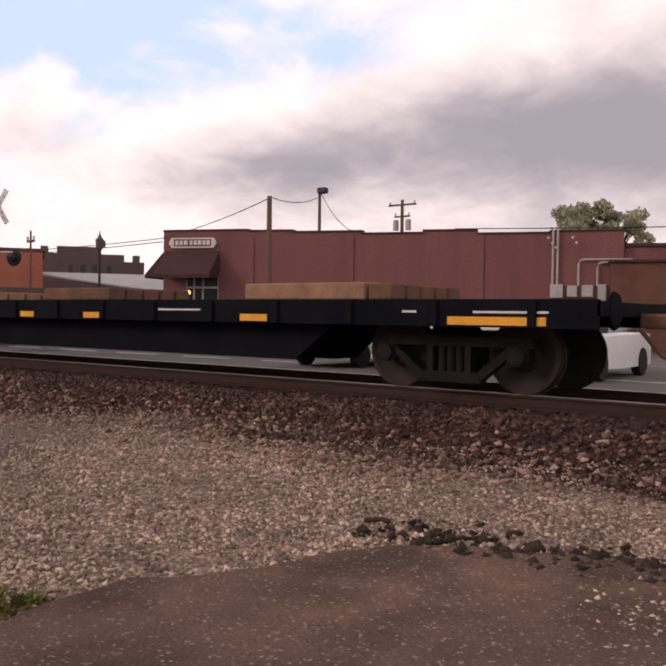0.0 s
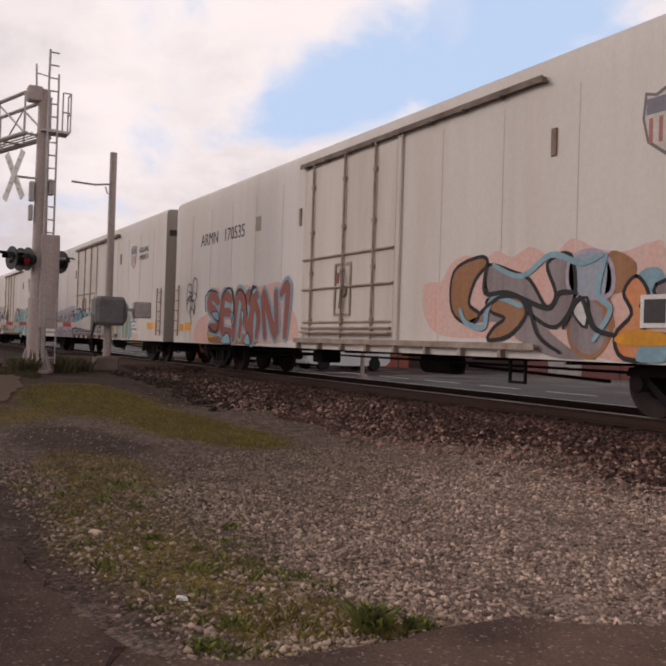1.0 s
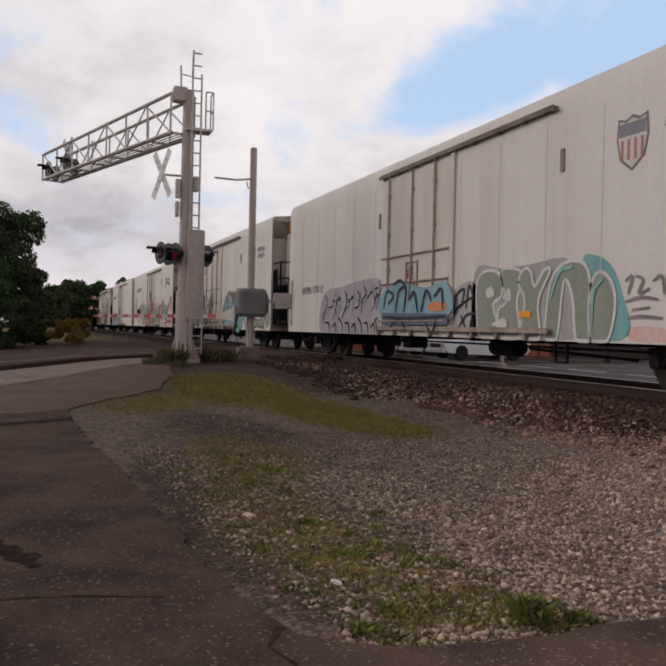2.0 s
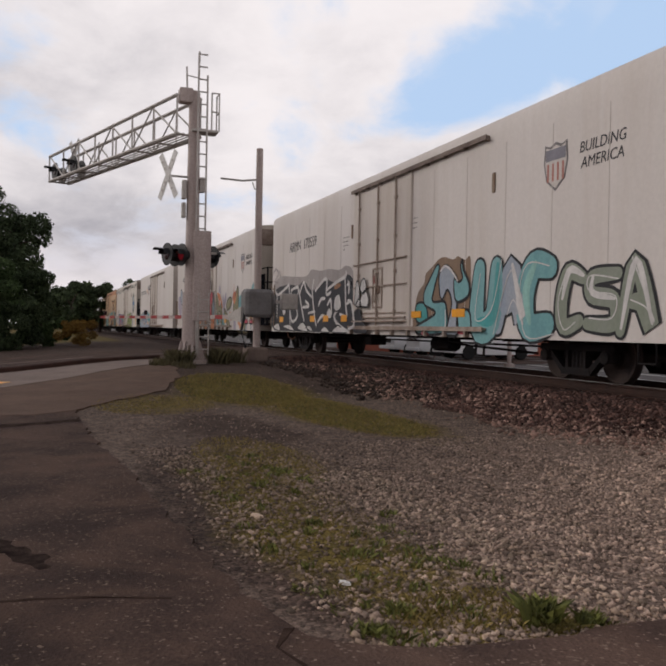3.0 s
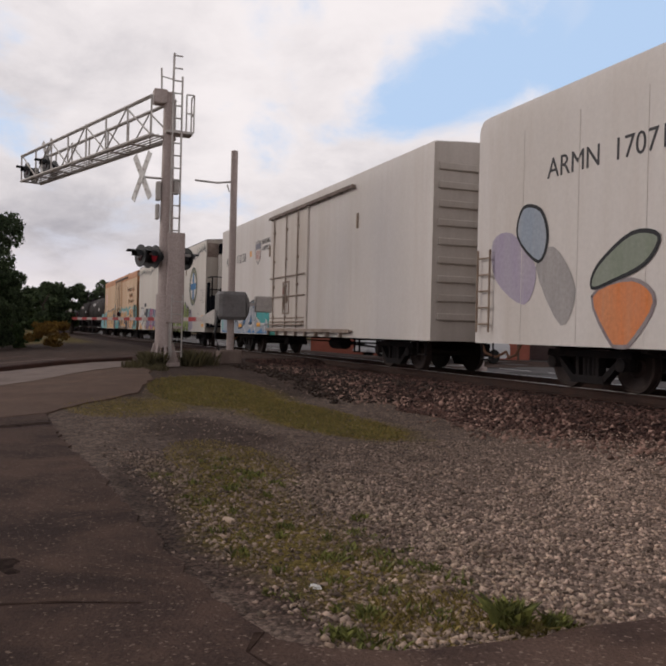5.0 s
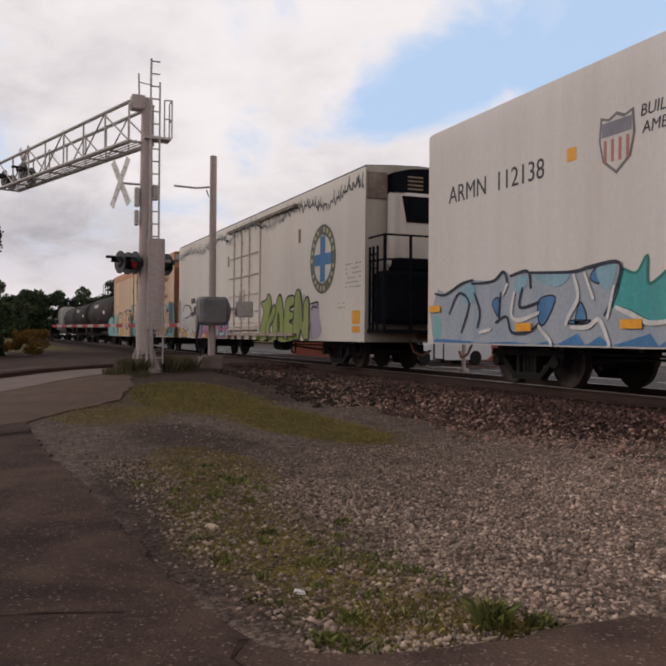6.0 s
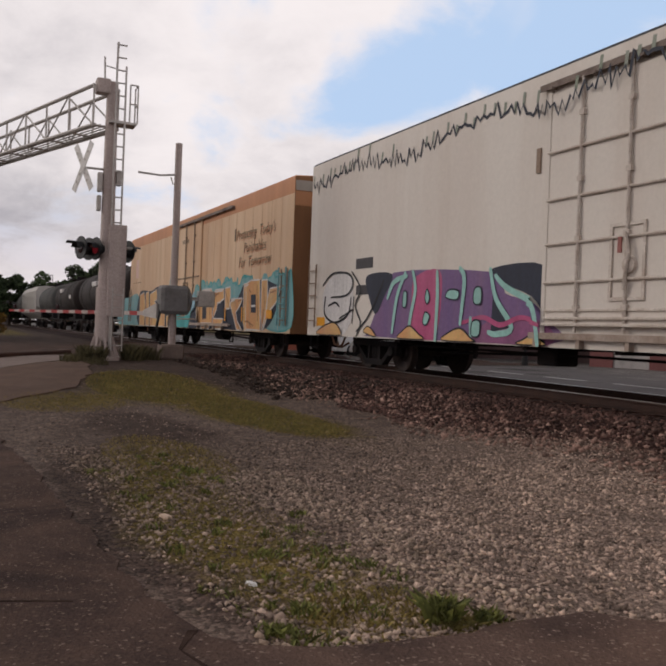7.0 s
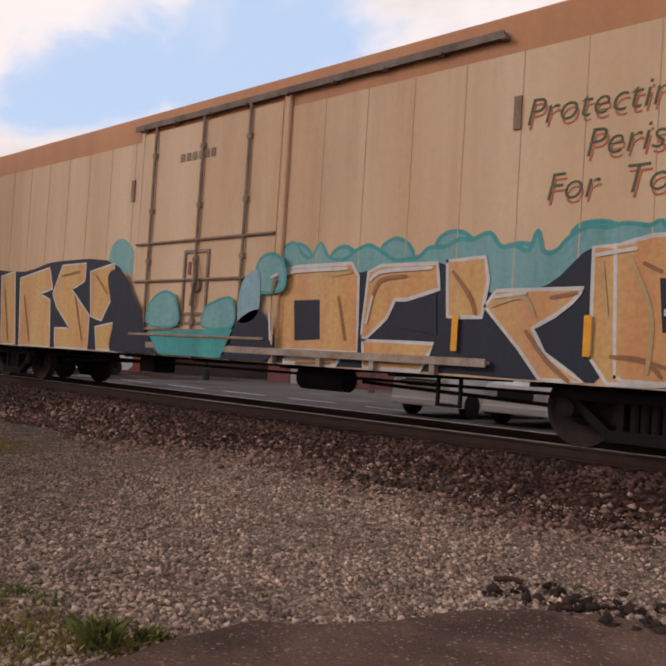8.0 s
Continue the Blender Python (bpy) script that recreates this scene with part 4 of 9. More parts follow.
def shapes(m, mat, car, label):
    """Each flat sprayed shape of m as a part of its own."""
    for i, f in enumerate(m.f):
        one = Mesh()
        one.poly([(m.v[j][0], m.v[j][1] - 0.0003 * (i % 9), m.v[j][2]) for j in f])
        part("graffiti", one, mat, car, label)


def flat_shape(m, pts, layer):
    cx = sum(p[0] for p in pts) / len(pts)
    y = -lift_at(cx, layer)
    m.poly([(x, y, z) for x, z in pts])


def wild_letters(car, x0, x1, z0, z1, n, fill, rim, seed, lean=0.1, weight=0.24, third=None, name="graffiti", layer=2, label="spray-painted graffiti piece"):
    """Abstract letter-like bulging forms that cannot be read."""
    rnd = random.Random(seed)
    w = (x1 - x0) / n
    h = z1 - z0
    forms = [
        [(0.1, 0.05), (0.12, 0.9), (0.6, 0.98), (0.85, 0.7), (0.5, 0.5), (0.9, 0.05)],
        [(0.85, 0.85), (0.3, 0.95), (0.12, 0.55), (0.25, 0.08), (0.85, 0.12)],
        [(0.05, 0.95), (0.3, 0.1), (0.5, 0.6), (0.7, 0.08), (0.95, 0.92)],
        [(0.1, 0.1), (0.45, 0.95), (0.9, 0.1), (0.68, 0.42), (0.3, 0.4)],
        [(0.85, 0.9), (0.2, 0.86), (0.15, 0.55), (0.8, 0.45), (0.78, 0.1), (0.1, 0.08)],
        [(0.15, 0.95), (0.15, 0.06), (0.85, 0.14), (0.88, 0.9)],
        [(0.12, 0.06), (0.14, 0.94), (0.16, 0.5), (0.85, 0.92), (0.3, 0.5), (0.88, 0.05)],
    ]
    for i in range(n):
        back, front, inner, line = Mesh(), Mesh(), Mesh(), Mesh()
        f = rnd.choice(forms)
        pts = []
        for px, pz in f:
            z = z0 + h * (0.06 + 0.88 * (pz + rnd.uniform(-0.06, 0.06)))
            x = x0 + w * (i - 0.04 + 1.08 * (px + rnd.uniform(-0.07, 0.07))) + lean * (z - z0)
            pts.append((x, z))
        ww = weight * min(w, h) * rnd.uniform(1.0, 1.5)
        own = fill[i % len(fill)] if isinstance(fill, tuple) else fill
        stroke(back, pts, ww + 0.11, layer, swell=0.35)
        stroke(front, pts, ww, layer + 1, swell=0.4)
        k = rnd.randrange(len(pts) - 2)
        stroke(inner, [(x + ww * 0.1, z + ww * 0.12) for x, z in pts[k:k + 3]], ww * 0.34, layer + 2, swell=0.8)
        drift = [(x + rnd.uniform(-0.4, 0.4) * ww, z + rnd.uniform(-0.4, 0.4) * ww) for x, z in pts]
        stroke(line, drift[rnd.randrange(2):], 0.025, layer + 3)
        g = part(name, back, MAT["spray_" + rim], car, label)
        part("letter_fill", front, MAT["spray_" + own], g)
        part("highlight", inner, MAT["spray_" + (third[i % len(third)] if isinstance(third, tuple) else third or rim)], g)
        part("scribble", line, MAT["spray_" + rng_line(rim)], g)
    return g


def rng_line(rim):
    return "white" if rim in ("dark", "navy") else "dark"


def seams(car, L, mat, step, w=0.012):
    me = Mesh().box(-w / 2, -SIDE - 0.007, SILL + 0.05, w / 2, -SIDE + 0.005, EAVE - 0.5).data("side_seam", [mat])
    x = -L / 2 + step
    while x < L / 2 - 0.3:
        if not DOOR[0] - 0.2 < x < DOOR[1] + 0.3:
            part("side_seam", me, None, car, at=pose(x, 0, 0))
        x += step


TRAIN = []


def rail_car(name, right, left, label, category="freight car"):
    c = thing(name, pose((right + left) / 2, TRACK_Y, 0), label, category, "cars of the freight train")
    TRAIN.append((c, (right + left) / 2))
    return c, right - left


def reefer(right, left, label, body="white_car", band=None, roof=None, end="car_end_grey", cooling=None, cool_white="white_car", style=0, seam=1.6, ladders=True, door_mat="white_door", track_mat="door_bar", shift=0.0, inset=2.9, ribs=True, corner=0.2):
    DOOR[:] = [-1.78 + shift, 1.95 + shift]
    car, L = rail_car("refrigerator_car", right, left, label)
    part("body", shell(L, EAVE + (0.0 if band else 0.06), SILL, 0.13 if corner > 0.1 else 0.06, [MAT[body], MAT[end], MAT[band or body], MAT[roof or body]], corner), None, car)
    plug_door(car, MAT[door_mat], MAT[track_mat], style)
    underframe(car, L)
    for s in (-1, 1):
        bogie(car, s * (L / 2 - inset))
        coupler(car, s * L / 2, s)
        stirrup(car, s * (L / 2 - 0.45))
    if seam:
        seams(car, L, MAT[body], seam)
    if cooling:
        cooling_end(car, L, MAT[cooling], MAT[cool_white])
    elif ribs:
        plain_end(car, L, MAT[end], 1)
    if ladders:
        for s in ((-1,) if cooling else (-1, 1)):
            x = s * (L / 2 - 0.4)
            part("ladder", ladder_bars(x - 0.22, x + 0.22, -SIDE - 0.07, 0.95, 2.55, 5), MAT["dirty_steel"], car, "steel side ladder")
    return car, L


def flat_car(right, left):
    car, L = rail_car("flat_car", right, left, "black steel flat car with yellow reflectors and timber on deck", "freight car")
    h = L / 2
    m = Mesh()
    m.box(-h, -1.5, 0.94, h, 1.5, 1.1)
    part("deck", m, MAT["black_paint"], car)
    for y0 in (-1.52, 1.4):
        part("deck_edge", Mesh().box(-h, y0, 0.8, h, y0 + 0.12, 1.12), MAT["black_paint"], car)
    m = Mesh()
    m.prism([(-h + 0.2, 0.82), (-h + 3.6, 0.82), (-h + 4.3, 0.3), (h - 4.3, 0.3), (h - 3.6, 0.82), (h - 0.2, 0.82), (h - 0.2, 0.9), (-h + 0.2, 0.9)], -1.2, -1.1)
    m.prism([(-h + 3.6, 0.9), (-h + 4.3, 0.28), (h - 4.3, 0.28), (h - 3.6, 0.9)], -0.3, 0.3)
    part("side_sill", m, MAT["black_paint"], car, "deep black fishbelly sill")
    n = 16
    pocket = Mesh().box(-0.05, -1.57, 0.81, 0.05, -1.5, 1.11, 0.01).data("stake_pocket", [MAT["black_paint"]])
    for i in range(n):
        part("stake_pocket", pocket, None, car, at=pose(-h + 0.7 + i * (L - 1.4) / (n - 1), 0, 0))
    for x, w in ((-9.2, 0.85), (-5.33, 0.42), (-2.15, 0.5), (-0.27, 0.4), (1.54, 0.42), (5.09, 0.5), (8.72, 1.2)):
        quad_panel("reflector", car, x - w / 2, 0.825, x + w / 2, 0.92, MAT["amber"], "yellow reflector stripe", -0.035)
    for x, w in ((-4.7, 0.34), (-4.2, 0.4), (-2.95, 0.22)):
        quad_panel("placard", car, x - w / 2, 0.81, x + w / 2, 0.95, MAT["white_sign"], "worn white notice board", -0.035)
    for x, w in ((-9.0, 0.7), (3.6, 0.9), (7.6, 0.2), (8.9, 0.9)):
        quad_panel("placard", car, x - w / 2, 0.96, x + w / 2, 0.985, MAT["text_white"], "worn white stencilling", -0.035)
    for tx, x in (("LM", -7.15), ("IC", -6.62), ("7358", -5.85)):
        part("lettering", lettering(tx, 0.24, MAT["text_white"]), None, car, at=pose(x, -1.545, 0.9))
    for s in (-1, 1):
        bogie(car, s * (h - 1.97))
        coupler(car, s * h, s)
        part("brake_wheel", Mesh().lathe((s * (h - 0.05), -0.9, 1.0), (s, 0, 0), [(0, 0.2), (0.03, 0.22), (0.06, 0.2)], 16), MAT["black_paint"], car)
    M("timber", (0.34, 0.2, 0.12), 0.85, (0.22, 0.12, 0.075), 3, 40, 0.7, 0.3)
    for x0, x1, z, mt in ((4.85, 6.9, 0.22, "timber"), (-5.2, -3.05, 0.17, "timber"), (-2.95, -1.5, 0.15, "timber"), (0.1, 1.9, 0.2, "rust"), (6.95, 7.3, 0.2, "rust")):
        for i in range(5):
            part("timber_baulk", Mesh().box(x0, -1.45 + i * 0.36, 1.12, x1, -1.13 + i * 0.36, 1.12 + z, 0.02), MAT[mt], car, "weathered timber baulk lying on the deck")
    return car


def lead_car(right, left):
    car, L = rail_car("gondola_car", right, left, "brown grey gondola with rusty scrap load", "freight car")
    m = Mesh()
    m.box(-L / 2, -1.5, 0.75, L / 2, 1.5, 1.25, 0.02)
    part("body", m, M("brown_grey", (0.13, 0.11, 0.1), 0.8, (0.09, 0.07, 0.065), 2, 30, 0.6, 0.1), car)
    m = Mesh()
    m.box(-L / 2 + 0.4, -1.2, 1.25, L / 2 - 0.4, 1.2, 1.8, 0.05)
    part("load", m, MAT["rust"], car, "rusty load")
    for s in (-1, 1):
        bogie(car, s * (L / 2 - 2.2))
        coupler(car, s * L / 2, s)
    return car


def tank_car(right, left, col, label, r=1.5, marks=True, z=2.75):
    car, L = rail_car("tank_car", right, left, label, "freight car")
    t = Mesh().lathe((-L / 2 + 0.7, 0, z), (1, 0, 0), [(0, 0.25 * r), (0.06, 0.6 * r), (0.2, 0.86 * r), (0.42, 0.98 * r), (0.55, r), (L - 1.95, r), (L - 1.82, 0.98 * r), (L - 1.6, 0.86 * r), (L - 1.46, 0.6 * r), (L - 1.4, 0.25 * r)], 36)
    t_ = part("tank", t, MAT[col], car, smooth=True)
    rings = Mesh()
    for x in (-L / 2 + 2.4, -L / 6, L / 6, L / 2 - 2.4):
        rings.lathe((x - 0.06, 0, z), (1, 0, 0), [(0, r), (0, r + 0.02), (0.12, r + 0.02), (0.12, r)], 36)
    part("weld_band", rings, MAT[col], t_, smooth=True)
    m = Mesh()
    m.lathe((0, 0, z + r - 0.05), (0, 0, 1), [(0, 0.4), (0.3, 0.4), (0.34, 0.3)], 16)
    m.box(-1.4, -0.9, z + r - 0.02, 1.4, 0.9, z + r + 0.04)
    for x in (-1.4, 0, 1.4):
        for y in (-0.9, 0.9):
            m.tube([(x, y, z + r), (x, y, z + r + 1.0)], 0.03, 6)
    for y in (-0.9, 0.9):
        m.tube([(-1.4, y, z + r + 1.0), (1.4, y, z + r + 1.0)], 0.03, 6)
    part("dome_platform", m, MAT["dark_steel"], car, "railed walkway round the dome")
    m = Mesh()
    m.box(-L / 2, -0.4, 0.85, L / 2, 0.4, 1.15)
    for s in (-1, 1):
        m.box(s * (L / 2 - 1.7) - 0.5, -1.2, 1.0, s * (L / 2 - 1.7) + 0.5, 1.2, 1.7, 0.05)
    part("frame", m, MAT["dark_steel"], car)
    if marks:
        m = Mesh()
        for x, w, zz in ((-2.2, 1.6, 3.3), (3.6, 0.8, 2.7)):
            m.box(x, -r - 0.02, zz - 0.14, x + w, -r + 0.3, zz + 0.14)
        part("placard", m, MAT["text_white"], car, "white lettering panel")
    for s in (-1, 1):
        bogie(car, s * (L / 2 - 1.8), False)
        coupler(car, s * L / 2, s)
    return car


def hopper_car(right, left, col):
    car, L = rail_car("hopper_car", right, left, "pale grey covered hopper car", "freight car")
    m = Mesh()
    prof = [(-1.5, 1.5), (-1.55, 3.9), (-1.2, 4.4), (0, 4.5), (1.2, 4.4), (1.55, 3.9), (1.5, 1.5), (0.6, 0.9), (-0.6, 0.9)]
    m.grid([[(x, y * k, z if k == 1 else max(z, 2.2)) for y, z in prof] for x, k in ((-L / 2 + 0.2, 0.98), (-L / 2 + 1.2, 1), (L / 2 - 1.2, 1), (L / 2 - 0.2, 0.98))])
    part("body", m, MAT[col], car)
    post = Mesh().box(-0.05, -1.62, 1.5, 0.05, -1.5, 3.9).data("side_post", [MAT[col]])
    for i in range(9):
        part("side_post", post, None, car, at=pose(-L / 2 + 1.2 + i * (L - 2.4) / 8, 0, 0))
    for s in (-1, 1):
        bogie(car, s * (L / 2 - 1.8), False)
        coupler(car, s * L / 2, s)
    return car


lead_car(16.6, -1.4)
flat_car(-2.8, -22.53)

def spray(colour, pts, w, layer, rim=None, label="rounded spray-painted stroke", swell=0.3):
    g = car
    if rim:
        m = Mesh(); stroke(m, pts, w + 0.16, layer, swell=swell)
        g = part("graffiti", m, MAT["spray_" + rim], car, label)
    m = Mesh(); stroke(m, pts, w, layer + 1, swell=swell)
    return part("letter_fill" if rim else "graffiti", m, MAT["spray_" + colour], g, "" if rim else label)


def blob(colour, pts, rim, layer, w=0.06, bend=True, label="spray-painted graffiti form"):
    """A filled sprayed form with an outline of its own, bent smoothly from corner to corner."""
    pts = [Vector(p) for p in pts]
    if bend:
        n, out = len(pts), []
        for i in range(n):
            a, b, c, d = pts[i - 1], pts[i], pts[(i + 1) % n], pts[(i + 2) % n]
            for k in range(4):
                t = k / 4
                out.append(0.5 * (2 * b + (c - a) * t + (2 * a - 5 * b + 4 * c - d) * t * t + (3 * b - a - 3 * c + d) * t ** 3))
        pts = [Vector((p.x, max(p.y, SILL + 0.02))) for p in out]
    m = Mesh()
    flat_shape(m, pts, layer)
    g = part("graffiti", m, MAT["spray_" + colour], car, label)
    if rim:
        cx = sum(p.x for p in pts) / len(pts)
        r = Mesh()
        n = len(pts)
        edge = pts + [pts[0]] if bend else [p.lerp(q, k / 3) for p, q in zip(pts, pts[1:] + pts[:1]) for k in range(3)] + [pts[0]]
        stroke(r, edge, w, layer, bend=False, swell=0.3)
        y = -lift_at(cx, layer) - 0.0018
        r.v = [(x, y, z) for x, _, z in r.v]
        part("outline", r, MAT["spray_" + rim], g)
    return g


# first refrigerator car
car, L = reefer(-24.2, -46.35, "white refrigerator car with grey and red graffiti, cooling unit leading", cooling="grime_roof")
marking(car, "ARMN   170535", -7.05, 3.78, 0.5)
shield(car, 8.0, 3.8, 0.85)
marking(car, "BUILDING\nAMERICA", 9.2, 3.86, 0.27, shear=0.15)
blob("salmon", [(2.92, 1.44), (2.90, 1.96), (3.40, 2.01), (3.65, 2.28), (4.08, 2.40), (4.53, 2.29), (4.83, 2.42), (5.19, 2.29), (5.56, 2.41), (5.84, 2.33), (6.06, 2.19), (6.43, 2.46), (6.87, 2.30), (7.21, 2.22), (7.46, 2.21), (7.79, 2.28), (8.04, 2.16), (8.09, 0.79), (6.92, 0.81), (5.19, 1.02), (3.45, 1.07)], None, 0)
blob("salmon", [(8.54, 2.08), (9.06, 2.12), (9.45, 2.03), (9.51, 1.63), (9.67, 1.37), (9.82, 1.13), (9.52, 0.98), (9.38, 0.79), (8.49, 0.77)], None, 0)
blob("rust", [(3.72, 1.50), (3.75, 2.15), (4.42, 2.35), (4.63, 2.23), (4.33, 1.98), (4.18, 1.60), (4.46, 1.42), (4.20, 1.25)], "dark", 1)
blob("grey", [(4.64, 2.20), (5.25, 2.06), (5.63, 1.91), (6.00, 1.49), (6.17, 1.70), (5.98, 2.14), (6.44, 2.23), (6.54, 1.63), (6.19, 1.21), (5.65, 1.40), (5.06, 1.74), (4.66, 1.76)], "dark", 2)
blob("silver", [(6.44, 2.17), (6.87, 2.26), (7.18, 2.06), (7.19, 1.66), (6.74, 1.62), (6.42, 1.75)], "lilac", 2)
blob("grey", [(4.14, 1.28), (4.67, 1.42), (5.56, 1.40), (6.36, 0.97), (6.77, 0.77), (6.12, 0.78), (5.39, 1.02), (4.99, 1.28)], None, 1)
blob("rust", [(4.66, 1.65), (5.36, 1.67), (5.56, 1.40), (5.19, 1.08), (4.69, 1.01), (4.84, 1.21), (5.08, 1.35), (4.77, 1.45)], "dark", 3)
blob("grey", [(6.58, 1.63), (7.05, 1.50), (7.21, 1.16), (6.92, 0.81), (6.53, 0.92), (6.43, 1.27)], "rust", 1)
blob("orange", [(7.61, 1.87), (7.41, 1.66), (7.55, 1.38), (7.28, 1.10), (7.44, 0.80), (8.09, 0.84), (8.08, 1.11), (7.70, 1.10), (7.89, 1.37), (7.69, 1.48), (7.81, 1.64)], "dark", 3)
blob("rust", [(7.17, 2.23), (7.60, 2.03), (7.47, 1.71), (7.19, 1.61), (7.28, 1.21), (7.06, 1.27), (7.11, 1.84)], None, 2)
blob("sky", [(7.48, 1.54), (7.67, 1.92), (8.00, 1.93), (8.06, 1.58), (7.82, 1.45)], None, 2)
blob("white", [(6.51, 1.45), (6.78, 1.62), (6.76, 1.21)], "dark", 4, w=0.04)
blob("amberish", [(7.28, 1.07), (7.63, 1.18), (8.08, 1.13), (8.08, 0.98), (7.43, 0.98)], None, 5)
blob("sky", [(8.03, 1.11), (7.77, 1.05), (7.64, 0.78), (8.09, 0.79)], None, 4)
spray("sky", [(3.96, 1.50), (4.14, 1.28), (4.58, 1.21), (4.67, 1.48), (4.87, 1.68), (5.46, 1.53)], 0.09, 4)
spray("sky", [(4.79, 2.19), (5.44, 1.98), (6.06, 2.26), (6.64, 2.10), (7.02, 2.19)], 0.08, 3)
spray("dark", [(4.63, 2.23), (4.60, 1.76), (5.16, 1.74), (6.00, 1.49), (6.25, 1.70), (6.58, 1.69)], 0.07, 5)
spray("dark", [(4.46, 1.42), (4.97, 1.68), (5.55, 1.60), (5.84, 1.09), (6.29, 0.85)], 0.06, 5)
spray("dark", [(6.35, 1.21), (6.66, 1.62), (6.91, 1.21), (7.28, 1.10)], 0.07, 5)
spray("sky", [(7.10, 2.18), (6.97, 1.67), (7.20, 1.44), (6.92, 1.04)], 0.08, 4)
blob("grey", [(7.93, 1.75), (8.82, 1.84), (8.99, 1.51), (8.84, 1.41), (8.12, 1.42)], "dark", 3)
blob("charcoal", [(8.17, 1.49), (8.83, 1.57), (8.86, 1.00), (8.23, 0.96)], None, 4)
blob("rust", [(8.81, 2.06), (9.17, 2.04), (9.29, 1.64), (8.99, 1.51), (8.77, 1.72)], None, 3)
blob("sky", [(8.47, 2.22), (8.70, 2.07), (8.96, 2.16), (8.86, 1.99), (9.13, 1.91), (8.54, 1.90)], "dark", 4, w=0.04)
blob("teal", [(9.07, 1.54), (9.35, 1.54), (9.37, 1.11), (9.25, 0.78), (9.14, 1.04)], "dark", 3, w=0.04)
blob("silver", [(8.84, 1.41), (9.04, 1.51), (9.12, 0.97), (8.82, 0.80), (8.75, 1.04)], None, 2)
blob("salmon", [(-9.10, 0.82), (-8.82, 1.39), (-7.86, 1.68), (-8.07, 2.07), (-7.25, 2.35), (-7.01, 2.21), (-6.18, 2.33), (-6.02, 2.18), (-5.15, 2.34), (-4.79, 2.18), (-4.48, 2.22), (-4.43, 0.77), (-7.82, 0.77)], None, 0)
blob("salmon", [(-4.92, 0.89), (-4.89, 2.10), (-3.97, 2.26), (-2.99, 2.26), (-2.36, 1.61), (-2.12, 1.32), (-2.31, 0.92)], None, 0)
blob("rust", [(-7.84, 1.14), (-7.08, 0.96), (-5.98, 1.14), (-5.20, 1.04), (-4.44, 1.07), (-4.43, 0.77), (-5.96, 0.77), (-7.69, 0.77)], None, 1)
spray("red", [(-7.12, 1.94), (-7.59, 2.13), (-7.80, 1.86), (-7.22, 1.54), (-7.09, 1.21), (-7.71, 1.20)], 0.3, 3, "sky")
spray("red", [(-6.17, 1.99), (-6.66, 2.09), (-6.81, 1.71), (-6.74, 1.14), (-6.13, 1.07)], 0.3, 3, "sky")
spray("red", [(-6.70, 1.63), (-6.26, 1.62)], 0.3, 3, "sky")
spray("red", [(-5.92, 0.94), (-5.76, 1.93), (-5.52, 2.10), (-5.23, 1.84), (-5.12, 1.39), (-4.80, 0.95)], 0.3, 3, "sky")
spray("red", [(-5.05, 2.02), (-4.70, 1.87), (-4.47, 2.03)], 0.3, 3, "sky")
spray("red", [(-4.65, 1.80), (-4.77, 1.38), (-4.71, 0.89)], 0.3, 3, "sky")
spray("red", [(-5.30, 2.01), (-5.50, 1.00)], 0.24, 3, "sky")
spray("red", [(-4.89, 2.10), (-4.30, 1.54), (-4.39, 1.00)], 0.24, 3, "sky")
spray("red", [(-3.87, 1.01), (-4.03, 2.07), (-3.25, 1.01), (-3.28, 2.04)], 0.24, 3, "sky")
spray("red", [(-2.97, 2.03), (-2.63, 2.17), (-2.73, 1.02)], 0.24, 3, "sky")
spray("dark", [(-8.06, 1.68), (-8.12, 2.07), (-7.75, 2.28), (-7.13, 2.20)], 0.05, 6)
spray("dark", [(-6.77, 1.99), (-6.55, 2.26), (-6.12, 2.23), (-5.90, 1.74), (-6.04, 1.34)], 0.05, 6)
spray("dark", [(-5.81, 2.07), (-5.57, 2.21), (-5.19, 2.06), (-4.99, 1.51)], 0.05, 6)
spray("dark", [(-7.84, 1.26), (-7.20, 1.07), (-6.98, 1.43)], 0.05, 6)
spray("dark", [(-4.87, 1.88), (-4.71, 2.25), (-4.48, 2.23)], 0.05, 6)
blob("sky", [(-7.57, 1.63), (-7.11, 1.65), (-6.98, 1.39), (-7.34, 1.47)], "dark", 6, w=0.03)
blob("sky", [(-6.15, 1.62), (-5.87, 1.54), (-5.98, 1.24)], "dark", 6, w=0.03)
blob("sky", [(-6.84, 0.82), (-6.34, 1.07), (-6.12, 0.77)], "dark", 6, w=0.03)
blob("sky", [(-5.41, 1.65), (-5.22, 1.58), (-5.30, 1.26)], "dark", 6, w=0.03)
blob("sky", [(-5.19, 0.82), (-4.93, 1.07), (-4.75, 0.77)], "dark", 6, w=0.03)
blob("amberish", [(-7.90, 1.11), (-7.08, 1.11), (-7.20, 0.96), (-7.83, 0.92)], None, 3)
spray("dark", [(-9.84, 2.04), (-9.73, 2.48), (-9.51, 2.54), (-9.44, 2.31), (-9.78, 1.88)], 0.035, 2)
spray("dark", [(-9.31, 2.15), (-9.27, 2.59), (-9.10, 2.71), (-8.92, 2.55), (-8.96, 2.13), (-9.25, 2.00)], 0.035, 2)
spray("dark", [(-9.73, 1.73), (-9.81, 2.03), (-9.44, 2.16), (-9.30, 1.86), (-9.60, 1.65)], 0.035, 2)
